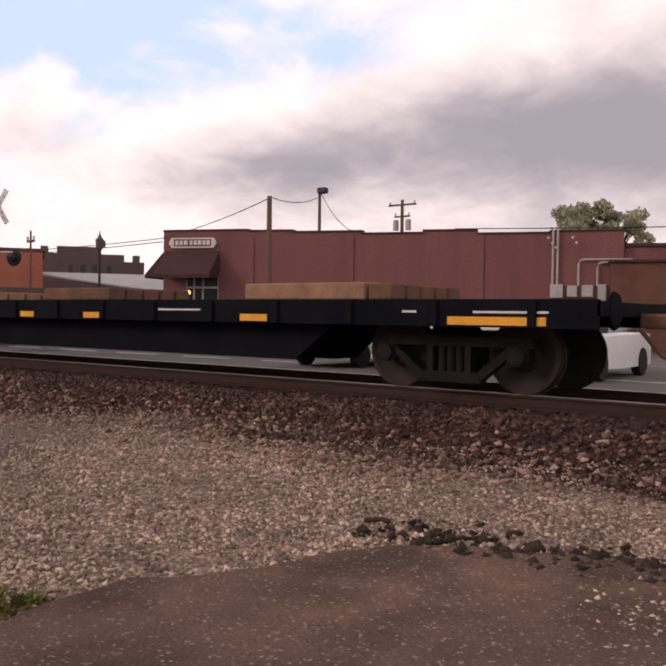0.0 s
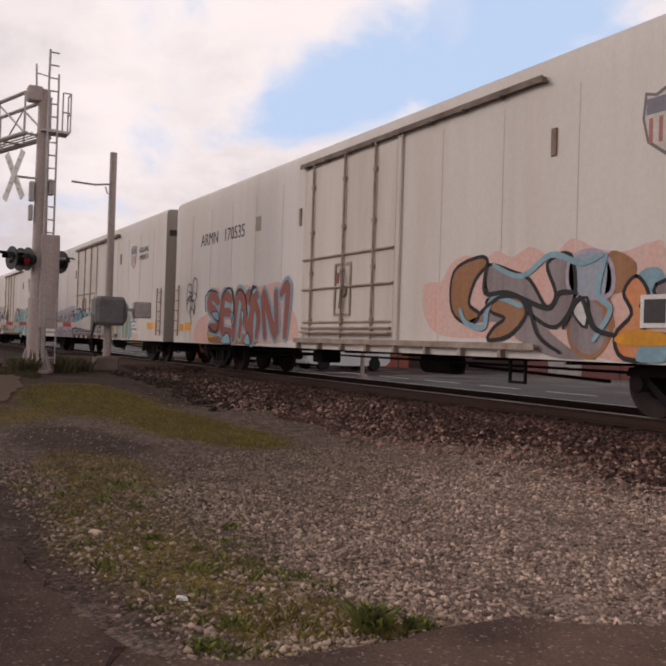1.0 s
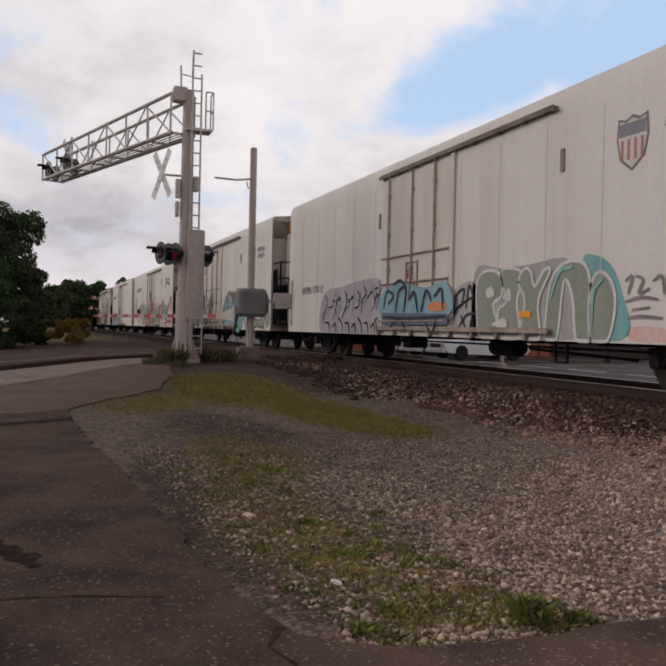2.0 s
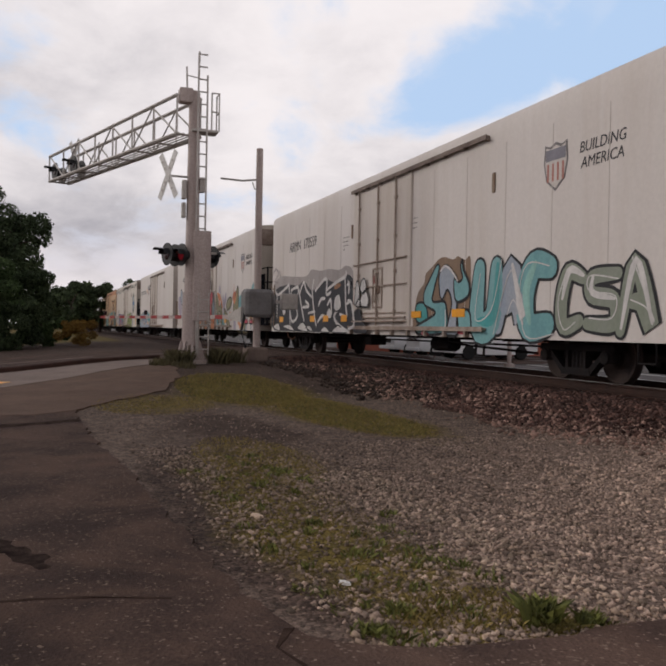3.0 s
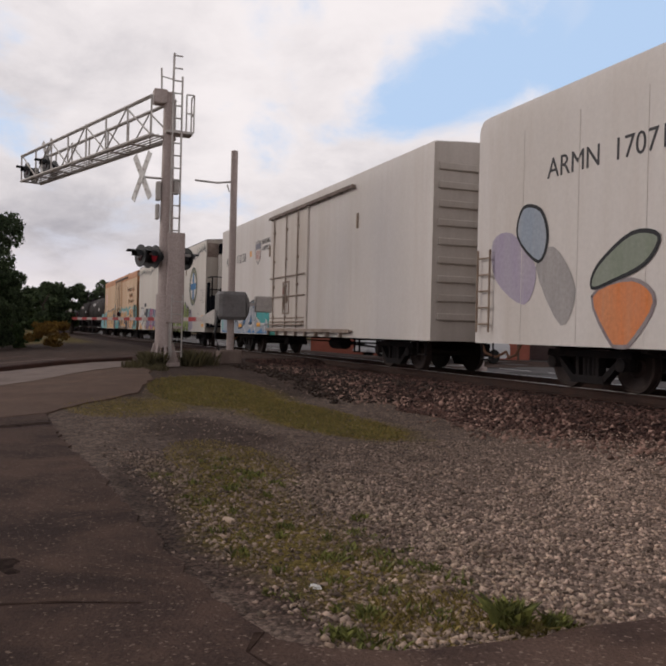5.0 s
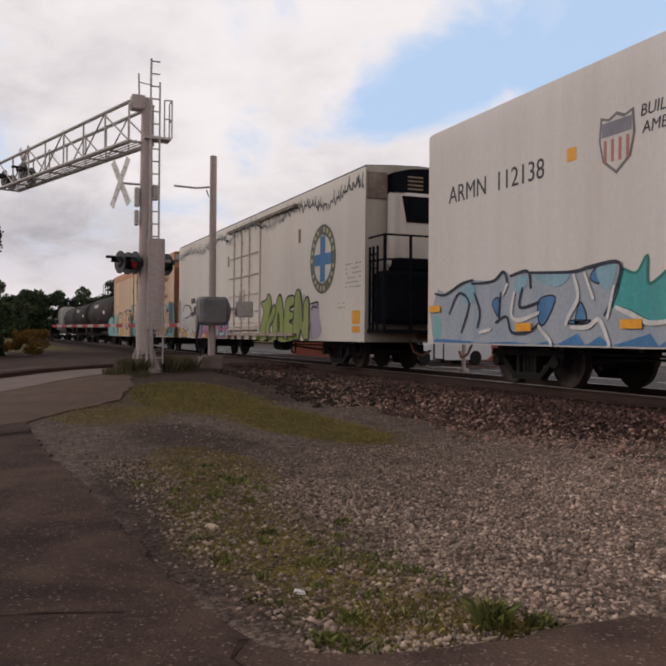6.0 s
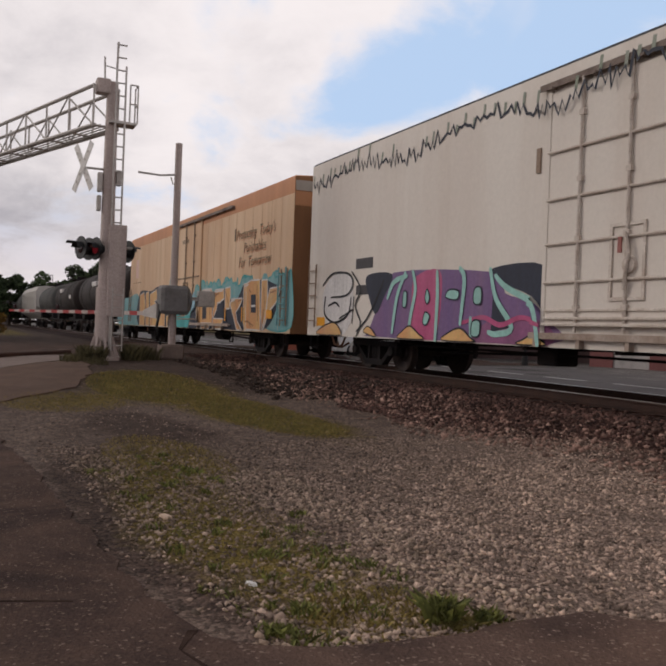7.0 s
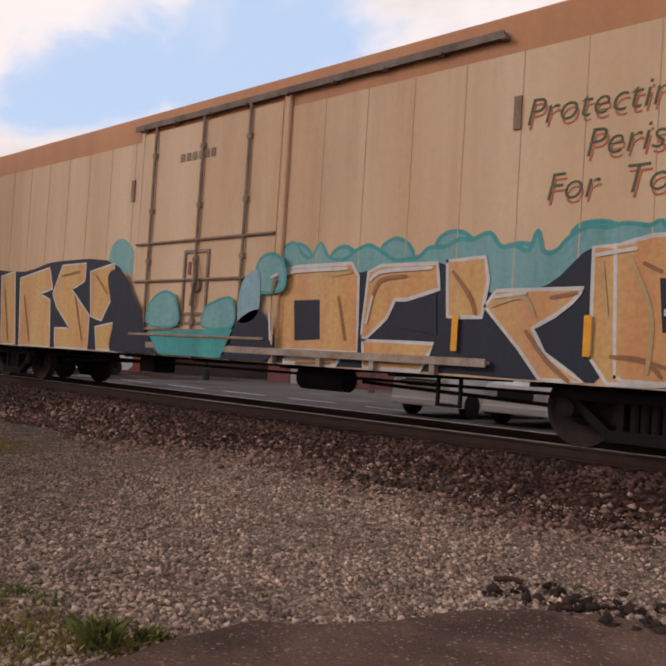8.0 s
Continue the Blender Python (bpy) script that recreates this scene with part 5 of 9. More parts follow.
spray("dark", [(-9.47, 1.57), (-9.43, 2.01), (-9.13, 1.99), (-9.05, 1.63), (-9.30, 1.78)], 0.035, 2)
spray("dark", [(-9.20, 2.29), (-8.90, 2.19)], 0.035, 2)
spray("dark", [(-9.69, 2.33), (-9.32, 2.22), (-9.55, 2.02)], 0.035, 2)
spray("dark", [(-9.39, 1.57), (-9.33, 1.31)], 0.035, 2)
spray("dark", [(-9.12, 1.85), (-9.17, 1.56)], 0.035, 2)
quad_panel("placard", car, 9.5, 1.2, 10.1, 1.45, MAT["amber"], "yellow reflector plate")
quad_panel("placard", car, 10.25, 1.12, 10.75, 1.33, MAT["amber"], "yellow reflector plate")
quad_panel("placard", car, -9.95, 1.12, -9.4, 1.36, MAT["amber"], "yellow reflector plate")
quad_panel("placard", car, -10.5, 1.1, -10.1, 1.32, MAT["amber"], "yellow reflector plate")
quad_panel("placard", car, 7.7, 1.2, 8.15, 1.62, MAT["white_sign"], "white notice frame", 0.034)
quad_panel("placard", car, 7.76, 1.26, 8.09, 1.56, MAT["text_dark"], "dark notice in a white frame", 0.038)
quad_panel("placard", car, -4.7, 3.68, -4.35, 4.05, MAT["car_end_grey"], "faint square notice")
small_print(car, 9.4, 2.25, 0.9, 4, 2)
small_print(car, 1.2, 2.0, 0.5, 3, 3)

# second
car, L = reefer(-47.4, -69.6, "white refrigerator car with grey green graffiti and scribbles", shift=-0.65, ribs=False)
part("end_stain", Mesh().box(L / 2, -SIDE + 0.1, 4.3, L / 2 + 0.012, SIDE - 0.1, 4.5), MAT["grime_dark"], car, "dark grimy band across the car end")
shield(car, 7.2, 3.85, 0.85)
marking(car, "BUILDING\nAMERICA", 8.5, 3.9, 0.27, shear=0.15)
marking(car, "ARMN 170113", -8.4, 2.12, 0.36)
blob("grey_pale", [(2.28, 1.21), (2.35, 2.00), (2.65, 2.25), (3.37, 2.14), (4.40, 2.14), (5.74, 2.10), (5.79, 0.77), (2.48, 0.77)], None, 0)
blob("aqua", [(6.00, 2.06), (6.33, 2.18), (6.77, 1.98), (7.04, 1.53), (7.21, 0.87), (6.05, 0.77)], None, 0)
blob("sage", [(2.64, 0.77), (2.49, 1.79), (2.75, 2.09), (3.27, 2.08), (3.50, 1.86), (3.45, 1.57), (3.17, 1.43), (3.34, 1.05), (3.32, 0.77)], "white", 2)
blob("sage", [(3.43, 2.07), (4.07, 2.07), (4.19, 1.82), (4.04, 1.47), (4.14, 0.77), (3.42, 0.77), (3.37, 1.31), (3.66, 1.49)], "white", 2)
blob("sage", [(4.08, 1.83), (4.30, 2.08), (4.51, 1.99), (4.63, 1.73), (4.92, 2.00), (5.12, 1.99), (4.76, 1.45), (4.83, 0.77), (4.18, 0.77), (4.32, 1.47)], "white", 4)
blob("white", [(2.90, 1.72), (3.10, 1.79), (3.20, 1.61), (2.94, 1.57)], None, 4)
blob("white", [(3.53, 1.56), (3.77, 1.73), (3.82, 1.48)], None, 4)
blob("sage", [(5.00, 0.77), (5.13, 1.78), (5.64, 2.12), (6.21, 1.91), (6.30, 0.77), (5.91, 0.77), (5.78, 1.50), (5.53, 1.78), (5.35, 0.77)], "white", 3)
blob("sage", [(6.30, 0.77), (6.24, 1.55), (6.45, 1.89), (6.78, 1.74), (6.90, 1.33), (6.73, 0.78)], "white", 3)
blob("white", [(3.15, 1.02), (3.62, 1.16), (3.71, 0.98)], None, 6)
spray("mint", [(5.16, 1.51), (5.40, 1.95), (5.76, 2.01)], 0.06, 6)
spray("mint", [(6.32, 0.92), (6.36, 1.55), (6.57, 1.75)], 0.06, 6)
spray("grey", [(7.13, 1.72), (7.28, 1.78), (7.19, 1.52)], 0.05, 1)
spray("grey", [(7.37, 1.78), (7.52, 1.71), (7.43, 1.52), (7.66, 1.57)], 0.05, 1)
spray("grey", [(7.14, 1.39), (7.48, 1.45), (7.85, 1.41)], 0.05, 1)
spray("grey", [(7.30, 1.26), (7.67, 1.29)], 0.05, 1)
spray("grey", [(7.75, 1.69), (7.92, 1.75), (7.98, 1.50)], 0.05, 1)
spray("grey", [(7.20, 1.13), (7.49, 1.16), (7.94, 1.13)], 0.05, 1)
blob("salmon", [(7.26, 0.80), (7.30, 1.00), (8.02, 0.97), (8.03, 0.78)], None, 0)
blob("lilac_pale", [(-7.45, 0.77), (-7.24, 1.93), (-5.60, 2.13), (-3.62, 2.26), (-2.63, 2.20), (-2.37, 1.76), (-2.37, 0.77), (-4.93, 0.77)], None, 0)
blob("sky", [(-2.25, 1.24), (-2.19, 1.84), (-1.03, 2.04), (0.27, 1.87), (1.31, 1.97), (1.40, 1.20)], None, 1)
blob("blue_grey", [(-2.24, 1.00), (-2.26, 1.31), (1.40, 1.26), (1.41, 1.01)], None, 2, bend=False)
blob("lilac_pale", [(1.41, 0.97), (1.44, 1.63), (1.77, 1.87), (2.32, 1.92), (2.59, 1.52), (2.57, 0.82), (1.86, 0.81)], None, 0)
blob("orange", [(0.55, 1.51), (1.29, 1.51), (1.30, 1.35), (0.55, 1.33)], None, 4)
spray("dark", [(-7.03, 1.92), (-6.84, 1.67), (-7.13, 1.33), (-7.26, 1.06)], 0.05, 2)
spray("grey", [(-6.71, 1.82), (-6.84, 1.69), (-6.73, 1.43), (-6.96, 1.30)], 0.05, 2)
spray("dark", [(-6.98, 1.06), (-6.67, 1.03), (-6.59, 0.77)], 0.06, 2)
spray("dark", [(-6.41, 1.73), (-6.24, 1.70), (-6.33, 1.54), (-6.66, 1.54)], 0.05, 2)
spray("blue_grey", [(-6.13, 1.96), (-6.24, 1.73), (-5.95, 1.64), (-6.34, 1.13)], 0.05, 2)
spray("dark", [(-6.36, 0.91), (-6.08, 1.03), (-6.00, 0.77)], 0.06, 2)
spray("dark", [(-5.84, 1.87), (-5.67, 1.73), (-5.96, 1.74), (-6.06, 1.36)], 0.05, 2)
spray("grey", [(-5.55, 1.78), (-5.67, 1.76), (-5.56, 1.43), (-5.79, 1.60)], 0.05, 2)
spray("dark", [(-5.80, 1.20), (-5.51, 1.03), (-5.44, 0.77)], 0.06, 2)
spray("dark", [(-5.29, 2.00), (-5.13, 1.76), (-5.20, 1.53), (-5.49, 1.19)], 0.05, 2)
spray("blue_grey", [(-5.02, 1.91), (-5.13, 1.79), (-4.86, 1.62), (-5.23, 1.42)], 0.05, 2)
spray("dark", [(-5.24, 1.05), (-4.97, 1.03), (-4.90, 0.77)], 0.06, 2)
spray("dark", [(-4.75, 1.82), (-4.61, 1.79), (-4.86, 1.72), (-4.97, 1.65)], 0.05, 2)
spray("grey", [(-4.51, 2.04), (-4.61, 1.82), (-4.52, 1.81), (-4.69, 1.26)], 0.05, 2)
spray("dark", [(-4.70, 0.92), (-4.45, 1.03), (-4.39, 0.78)], 0.06, 2)
spray("dark", [(-4.25, 1.95), (-4.11, 1.82), (-4.17, 1.52), (-4.45, 1.48)], 0.05, 2)
spray("blue_grey", [(-4.00, 1.86), (-4.11, 1.84), (-3.85, 1.61), (-4.21, 1.69)], 0.05, 2)
spray("dark", [(-4.21, 1.19), (-3.96, 1.03), (-3.89, 0.78)], 0.06, 2)
spray("dark", [(-3.77, 2.07), (-3.63, 1.85), (-3.86, 1.70), (-3.95, 1.32)], 0.05, 2)
spray("grey", [(-3.53, 1.98), (-3.63, 1.87), (-3.55, 1.79), (-3.72, 1.53)], 0.05, 2)
spray("dark", [(-3.72, 1.05), (-3.49, 1.03), (-3.42, 0.79)], 0.06, 2)
spray("dark", [(-3.30, 1.90), (-3.17, 1.87), (-3.25, 1.88), (-3.49, 1.74)], 0.05, 2)
spray("blue_grey", [(-3.08, 2.10), (-3.17, 1.89), (-2.93, 1.59), (-3.25, 1.37)], 0.05, 2)
spray("dark", [(-3.25, 0.93), (-3.03, 1.03), (-2.97, 0.79)], 0.06, 2)
spray("dark", [(-2.86, 2.02), (-2.73, 1.90), (-2.94, 1.69), (-3.03, 1.58)], 0.05, 2)
spray("grey", [(-2.64, 1.94), (-2.73, 1.92), (-2.65, 1.77), (-2.82, 1.78)], 0.05, 2)
spray("dark", [(-2.82, 1.18), (-2.59, 1.03), (-2.54, 0.80)], 0.06, 2)
spray("dark", [(-2.43, 2.13), (-2.31, 1.92), (-2.37, 1.85), (-2.59, 1.42)], 0.05, 2)
spray("navy", [(-2.08, 1.45), (-1.92, 1.85), (-1.48, 1.73), (-1.80, 1.55)], 0.07, 5)
spray("navy", [(-1.36, 1.34), (-1.17, 1.82), (-0.77, 1.90), (-0.84, 1.34)], 0.07, 5)
spray("navy", [(-0.56, 1.61), (-0.28, 1.78), (-0.07, 1.32)], 0.07, 5)
spray("navy", [(0.11, 1.32), (0.36, 1.80), (0.63, 1.57)], 0.07, 5)
spray("navy", [(0.80, 1.66), (1.12, 1.81), (1.22, 1.39)], 0.07, 5)
spray("navy", [(-2.11, 1.20), (-0.64, 1.16), (1.30, 1.20)], 0.07, 5)
spray("navy", [(-1.66, 0.96), (-1.04, 1.15), (-0.72, 0.82)], 0.07, 5)
spray("navy", [(0.30, 1.19), (0.66, 0.79), (0.90, 1.14)], 0.07, 5)
spray("navy", [(-1.49, 2.02), (-1.08, 2.10), (-0.77, 1.94)], 0.07, 5)
spray("dark", [(1.54, 1.22), (1.60, 1.63), (1.97, 1.78), (1.84, 1.38)], 0.05, 3)
spray("dark", [(2.06, 1.37), (2.18, 1.85), (2.41, 1.52)], 0.05, 3)
spray("dark", [(1.70, 0.89), (2.06, 1.21), (2.49, 1.25)], 0.05, 3)
spray("dark", [(1.84, 1.21), (2.22, 0.81), (2.38, 1.13)], 0.05, 3)
spray("dark", [(1.47, 1.05), (1.69, 1.38), (2.33, 1.60)], 0.05, 3)
quad_panel("placard", car, 9.2, 1.15, 9.9, 1.38, MAT["amber"], "yellow reflector plate")
quad_panel("placard", car, 10.1, 1.15, 10.4, 1.38, MAT["amber"], "yellow reflector plate")
quad_panel("placard", car, 4.15, 1.16, 4.55, 1.28, MAT["amber"], "yellow reflector plate", 0.045)

# third
car, L = reefer(-72.0, -94.2, "white refrigerator car with black silver and teal graffiti, cooling unit leading", cooling="grime_roof")
marking(car, "ARMN  170559", -7.1, 3.8, 0.5)
shield(car, 8.2, 3.85, 0.85)
marking(car, "BUILDING\nAMERICA", 9.5, 3.9, 0.27, shear=0.15)
blob("haze", [(-10.82, 2.42), (-9.87, 2.82), (-8.24, 2.75), (-6.60, 2.68), (-5.98, 2.87), (-5.00, 2.77), (-4.12, 2.78), (-3.17, 2.69), (-2.66, 2.78), (-2.15, 2.68), (-1.74, 2.30), (-1.59, 1.77), (-1.59, 0.96), (-4.55, 0.84), (-10.49, 0.77)], None, 0)
blob("charcoal", [(-10.59, 0.77), (-10.68, 2.23), (-9.01, 2.48), (-7.49, 2.39), (-6.81, 2.52), (-5.84, 2.15), (-4.63, 2.45), (-3.30, 2.30), (-2.55, 2.52), (-1.90, 2.31), (-1.60, 1.84), (-1.52, 0.96), (-1.96, 0.80)], None, 1)
spray("white", [(-10.60, 2.41), (-10.13, 2.15), (-8.87, 2.40), (-8.61, 2.38), (-8.40, 1.01)], 0.1, 3)
spray("white", [(-10.25, 2.16), (-10.20, 1.29)], 0.1, 3)
spray("white", [(-8.34, 2.26), (-7.44, 2.32), (-7.65, 1.83)], 0.1, 3)
spray("white", [(-8.29, 2.28), (-8.49, 1.65), (-8.15, 1.12), (-7.50, 1.32), (-7.79, 1.74)], 0.1, 3)
spray("white", [(-7.34, 2.23), (-7.08, 1.71), (-6.69, 1.14)], 0.1, 3)
spray("white", [(-7.24, 2.12), (-6.81, 2.48), (-6.47, 2.18), (-5.89, 1.94)], 0.1, 3)
spray("white", [(-6.87, 1.61), (-6.16, 1.64), (-6.55, 1.82)], 0.1, 3)
spray("white", [(-5.66, 2.51), (-5.82, 2.15), (-5.58, 1.39), (-5.33, 0.97)], 0.1, 3)
spray("white", [(-5.50, 2.13), (-4.63, 2.45), (-4.31, 2.41), (-4.34, 1.98), (-3.92, 2.03)], 0.1, 3)
spray("white", [(-4.26, 2.13), (-3.30, 2.34), (-2.60, 2.46), (-2.55, 2.60)], 0.1, 3)
spray("white", [(-2.63, 2.37), (-2.52, 1.58), (-2.44, 1.25), (-3.03, 1.33)], 0.1, 3)
spray("white", [(-3.11, 1.50), (-3.57, 1.27), (-3.17, 1.01), (-2.23, 0.78)], 0.1, 3)
spray("white", [(-5.13, 1.64), (-4.87, 1.83), (-4.47, 1.85)], 0.1, 3)
spray("white", [(-5.20, 1.09), (-4.75, 1.29), (-4.36, 1.24)], 0.1, 3)
spray("white", [(-2.44, 1.64), (-1.84, 1.69), (-1.60, 1.33), (-1.53, 0.99), (-1.97, 0.88)], 0.1, 3)
spray("white", [(-2.43, 2.20), (-2.02, 2.25), (-1.98, 1.94)], 0.1, 3)
spray("white", [(-4.24, 1.63), (-3.91, 1.79), (-3.81, 1.36)], 0.1, 3)
spray("white", [(-6.21, 1.40), (-5.51, 1.44)], 0.1, 3)
blob("white", [(-3.51, 1.84), (-3.13, 1.94), (-2.94, 1.57), (-3.29, 1.42), (-3.58, 1.51)], "dark", 4, w=0.04)
blob("white", [(-9.52, 1.77), (-9.17, 1.89), (-9.03, 1.45), (-9.36, 1.36)], "dark", 4, w=0.04)
blob("white", [(-10.73, 0.91), (-10.00, 1.06), (-9.81, 0.77)], "dark", 4, w=0.04)
blob("white", [(-9.33, 0.92), (-8.50, 1.01), (-7.83, 0.77)], "dark", 4, w=0.04)
blob("white", [(-7.45, 0.86), (-6.85, 1.09), (-6.24, 0.77)], "dark", 4, w=0.04)
blob("white", [(-6.51, 0.90), (-6.05, 0.97), (-5.71, 0.77)], "dark", 4, w=0.04)
blob("white", [(-4.81, 0.77), (-4.47, 0.95), (-4.00, 0.77)], "dark", 4, w=0.04)
blob("white", [(-3.70, 0.77), (-3.24, 0.98), (-2.91, 0.93), (-2.34, 0.77)], "dark", 4, w=0.04)
blob("white", [(-4.31, 1.28), (-4.07, 1.54), (-3.81, 1.40), (-3.89, 1.19)], "dark", 4, w=0.04)
blob("white", [(-1.49, 1.60), (-1.45, 2.09), (-1.33, 2.27), (-1.17, 2.04), (-1.19, 1.75)], "dark", 2, w=0.04)
blob("white", [(-1.09, 2.00), (-0.98, 2.24), (-0.76, 2.29), (-0.64, 2.07), (-0.80, 1.87)], "dark", 2, w=0.04)
blob("white", [(-1.13, 1.53), (-0.91, 1.88), (-0.63, 1.94), (-0.44, 1.72), (-0.54, 1.50), (-0.84, 1.52)], "dark", 2, w=0.04)
blob("white", [(-1.39, 1.54), (-1.19, 1.75), (-0.99, 1.53)], "dark", 2, w=0.04)
blob("charcoal", [(-1.55, 0.77), (-1.60, 1.33), (-1.12, 1.46), (-0.98, 1.24), (-0.53, 0.77)], None, 1)
blob("rust", [(-3.61, 2.19), (-3.22, 2.29), (-3.00, 2.20), (-3.45, 2.10)], None, 4)
spray("grey", [(-10.86, 3.01), (-10.49, 3.16), (-10.12, 2.95), (-10.53, 2.75)], 0.06, 2)
spray("grey", [(-10.03, 3.06), (-9.82, 2.82)], 0.06, 2)
spray("grey", [(-10.77, 2.71), (-10.16, 2.61)], 0.06, 2)
blob("brown", [(2.38, 1.48), (2.55, 1.81), (2.85, 2.00), (2.93, 2.22), (3.27, 2.37), (3.60, 2.52), (3.92, 2.55), (4.31, 2.47), (4.55, 2.52), (4.87, 2.42), (5.12, 2.43), (5.15, 1.43), (5.10, 0.88), (2.46, 0.84)], None, 0)
blob("aqua", [(3.53, 2.39), (3.66, 2.31), (3.44, 1.90), (3.34, 1.56), (3.93, 1.54), (4.06, 1.33), (4.04, 0.85), (2.62, 0.78), (2.48, 0.97), (3.09, 1.14), (3.51, 1.29), (3.17, 1.41), (2.90, 1.50), (2.88, 1.79), (3.15, 2.06)], "dark", 2)
blob("teal", [(2.46, 1.50), (2.96, 1.50), (3.07, 1.06), (2.48, 1.09)], "dark", 1)
blob("silver", [(3.71, 1.74), (3.68, 2.17), (4.01, 2.36), (4.34, 2.18), (4.56, 1.97), (4.56, 1.32), (4.62, 0.80), (4.06, 0.79), (4.32, 1.46), (4.10, 1.80), (3.85, 1.59)], "dark", 3)
blob("aqua", [(4.42, 2.03), (4.63, 1.95), (4.81, 2.03), (4.71, 2.28), (4.78, 2.43), (4.85, 2.20), (5.09, 1.92), (5.08, 1.64), (4.64, 1.51), (4.45, 1.64)], "dark", 4)
blob("aqua", [(4.60, 0.90), (4.63, 1.26), (4.91, 1.35), (5.16, 1.25), (5.17, 0.86)], "dark", 3)
blob("crimson", [(2.77, 0.83), (2.95, 0.88), (3.17, 0.78), (2.84, 0.77)], None, 5)
blob("crimson", [(4.65, 0.86), (4.83, 0.90), (4.97, 0.81), (4.67, 0.81)], None, 5)
spray("white", [(3.75, 2.23), (4.01, 2.34), (4.36, 2.18), (4.61, 1.97)], 0.05, 6)
spray("white", [(4.04, 1.33), (4.06, 0.86)], 0.05, 6)
wild_letters(car, 5.3, 8.2, 0.84, 2.3, 3, ("aqua", "silver", "aqua"), "dark", 37, 0.05, 0.4, ("teal", "white", "mint"))
wild_letters(car, 8.3, 10.8, 0.8, 2.1, 3, "sage", "dark", 39, 0.1, 0.26, "white")
for x in (-9.8, -6.0, -4.6, -2.9):
    quad_panel("placard", car, x, 1.1, x + 0.5, 1.3, MAT["amber"], "yellow reflector plate", 0.034)
quad_panel("placard", car, 2.2, 1.18, 2.75, 1.34, MAT["amber"], "yellow reflector plate", 0.034)
quad_panel("placard", car, 4.35, 1.18, 4.95, 1.36, MAT["amber"], "yellow reflector plate", 0.034)
small_print(car, -2.9, 3.62, 0.5, 4, 52)
small_print(car, 2.0, 3.62, 0.4, 3, 53)

# fourth
car, L = reefer(-96.25, -118.5, "white refrigerator car with olive orange and aqua graffiti, cooling unit leading", cooling="grime_roof")
marking(car, "ARMN  170710", -7.2, 3.79, 0.5)
shield(car, 8.0, 3.8, 0.85)
marking(car, "BUILDING\nAMERICA", 9.2, 3.86, 0.27, shear=0.15)
blob("lilac", [(-10.39, 1.96), (-10.51, 2.70), (-9.85, 2.79), (-9.07, 2.11), (-9.40, 1.46)], None, 0)
blob("silver", [(-9.66, 2.71), (-9.50, 3.22), (-8.95, 3.11), (-8.74, 2.60), (-9.00, 2.21)], "dark", 1)
blob("grey_pale", [(-9.07, 2.11), (-8.56, 2.44), (-7.94, 1.70), (-8.31, 1.08)], None, 0)
blob("sage", [(-7.52, 1.69), (-7.38, 2.04), (-6.63, 2.47), (-6.05, 2.38), (-6.32, 2.00), (-7.05, 1.77)], "dark", 2)
blob("orange", [(-7.51, 1.55), (-6.60, 1.78), (-6.11, 1.43), (-6.66, 0.77), (-7.00, 0.77)], "grey", 1)
blob("aqua", [(-5.87, 1.63), (-5.76, 2.31), (-5.30, 2.20), (-5.45, 1.40)], None, 0)
blob("sage", [(-5.60, 1.84), (-5.50, 2.41), (-4.73, 2.68), (-4.32, 2.44), (-4.89, 1.95), (-5.03, 1.63), (-4.50, 1.07), (-4.82, 0.97)], "dark", 2)
blob("rust_red", [(-4.64, 2.51), (-4.22, 2.38), (-3.95, 2.70), (-3.96, 1.99), (-4.30, 1.49), (-4.56, 1.83)], None, 3)
blob("rust_red", [(-4.81, 2.77), (-4.67, 3.01), (-4.55, 2.58)], None, 1)
blob("aqua", [(-3.82, 1.58), (-3.63, 2.40), (-3.25, 2.47), (-3.27, 1.76)], None, 1)
blob("olive", [(-3.56, 0.87), (-3.60, 1.79), (-3.18, 2.27), (-2.65, 2.29), (-2.43, 1.94), (-2.72, 1.55), (-3.41, 0.97)], "dark", 2)
blob("grey_pale", [(-4.64, 0.86), (-4.18, 1.51), (-3.59, 1.39), (-3.54, 0.87)], None, 1)
blob("orange", [(-2.80, 1.07), (-2.51, 1.42), (-2.20, 1.37), (-1.96, 1.18), (-2.28, 0.98), (-2.58, 0.88)], "rust", 2)
blob("grey_pale", [(-2.42, 1.73), (-2.43, 2.13), (-1.85, 2.47), (-1.57, 2.36), (-1.64, 1.82), (-2.01, 1.44)], "dark", 1)
blob("sky", [(-1.63, 1.62), (-1.56, 2.09), (-1.19, 2.02), (-1.15, 1.51)], None, 0)
blob("orange", [(-1.13, 2.02), (-0.83, 1.87), (-0.40, 1.60), (-0.29, 1.32), (-0.90, 1.33)], "rust", 1)
blob("teal", [(0.07, 1.82), (0.13, 2.33), (0.50, 2.54), (0.74, 2.36), (0.68, 1.81), (0.39, 1.64)], "dark", 1)
blob("grey_pale", [(-0.24, 1.68), (-0.17, 2.01), (0.06, 2.08), (0.23, 1.66), (0.01, 1.34)], None, 1)
blob("orange", [(-0.45, 0.90), (-0.39, 1.26), (0.04, 1.09), (0.12, 0.77), (-0.23, 0.77)], None, 1)
blob("orange", [(1.38, 0.92), (1.52, 1.24), (2.03, 1.30), (2.19, 0.94), (2.05, 0.77), (1.54, 0.77)], None, 2)
blob("sky", [(1.73, 2.06), (1.81, 2.35), (1.98, 2.12), (2.03, 1.30), (1.80, 1.46)], None, 1)
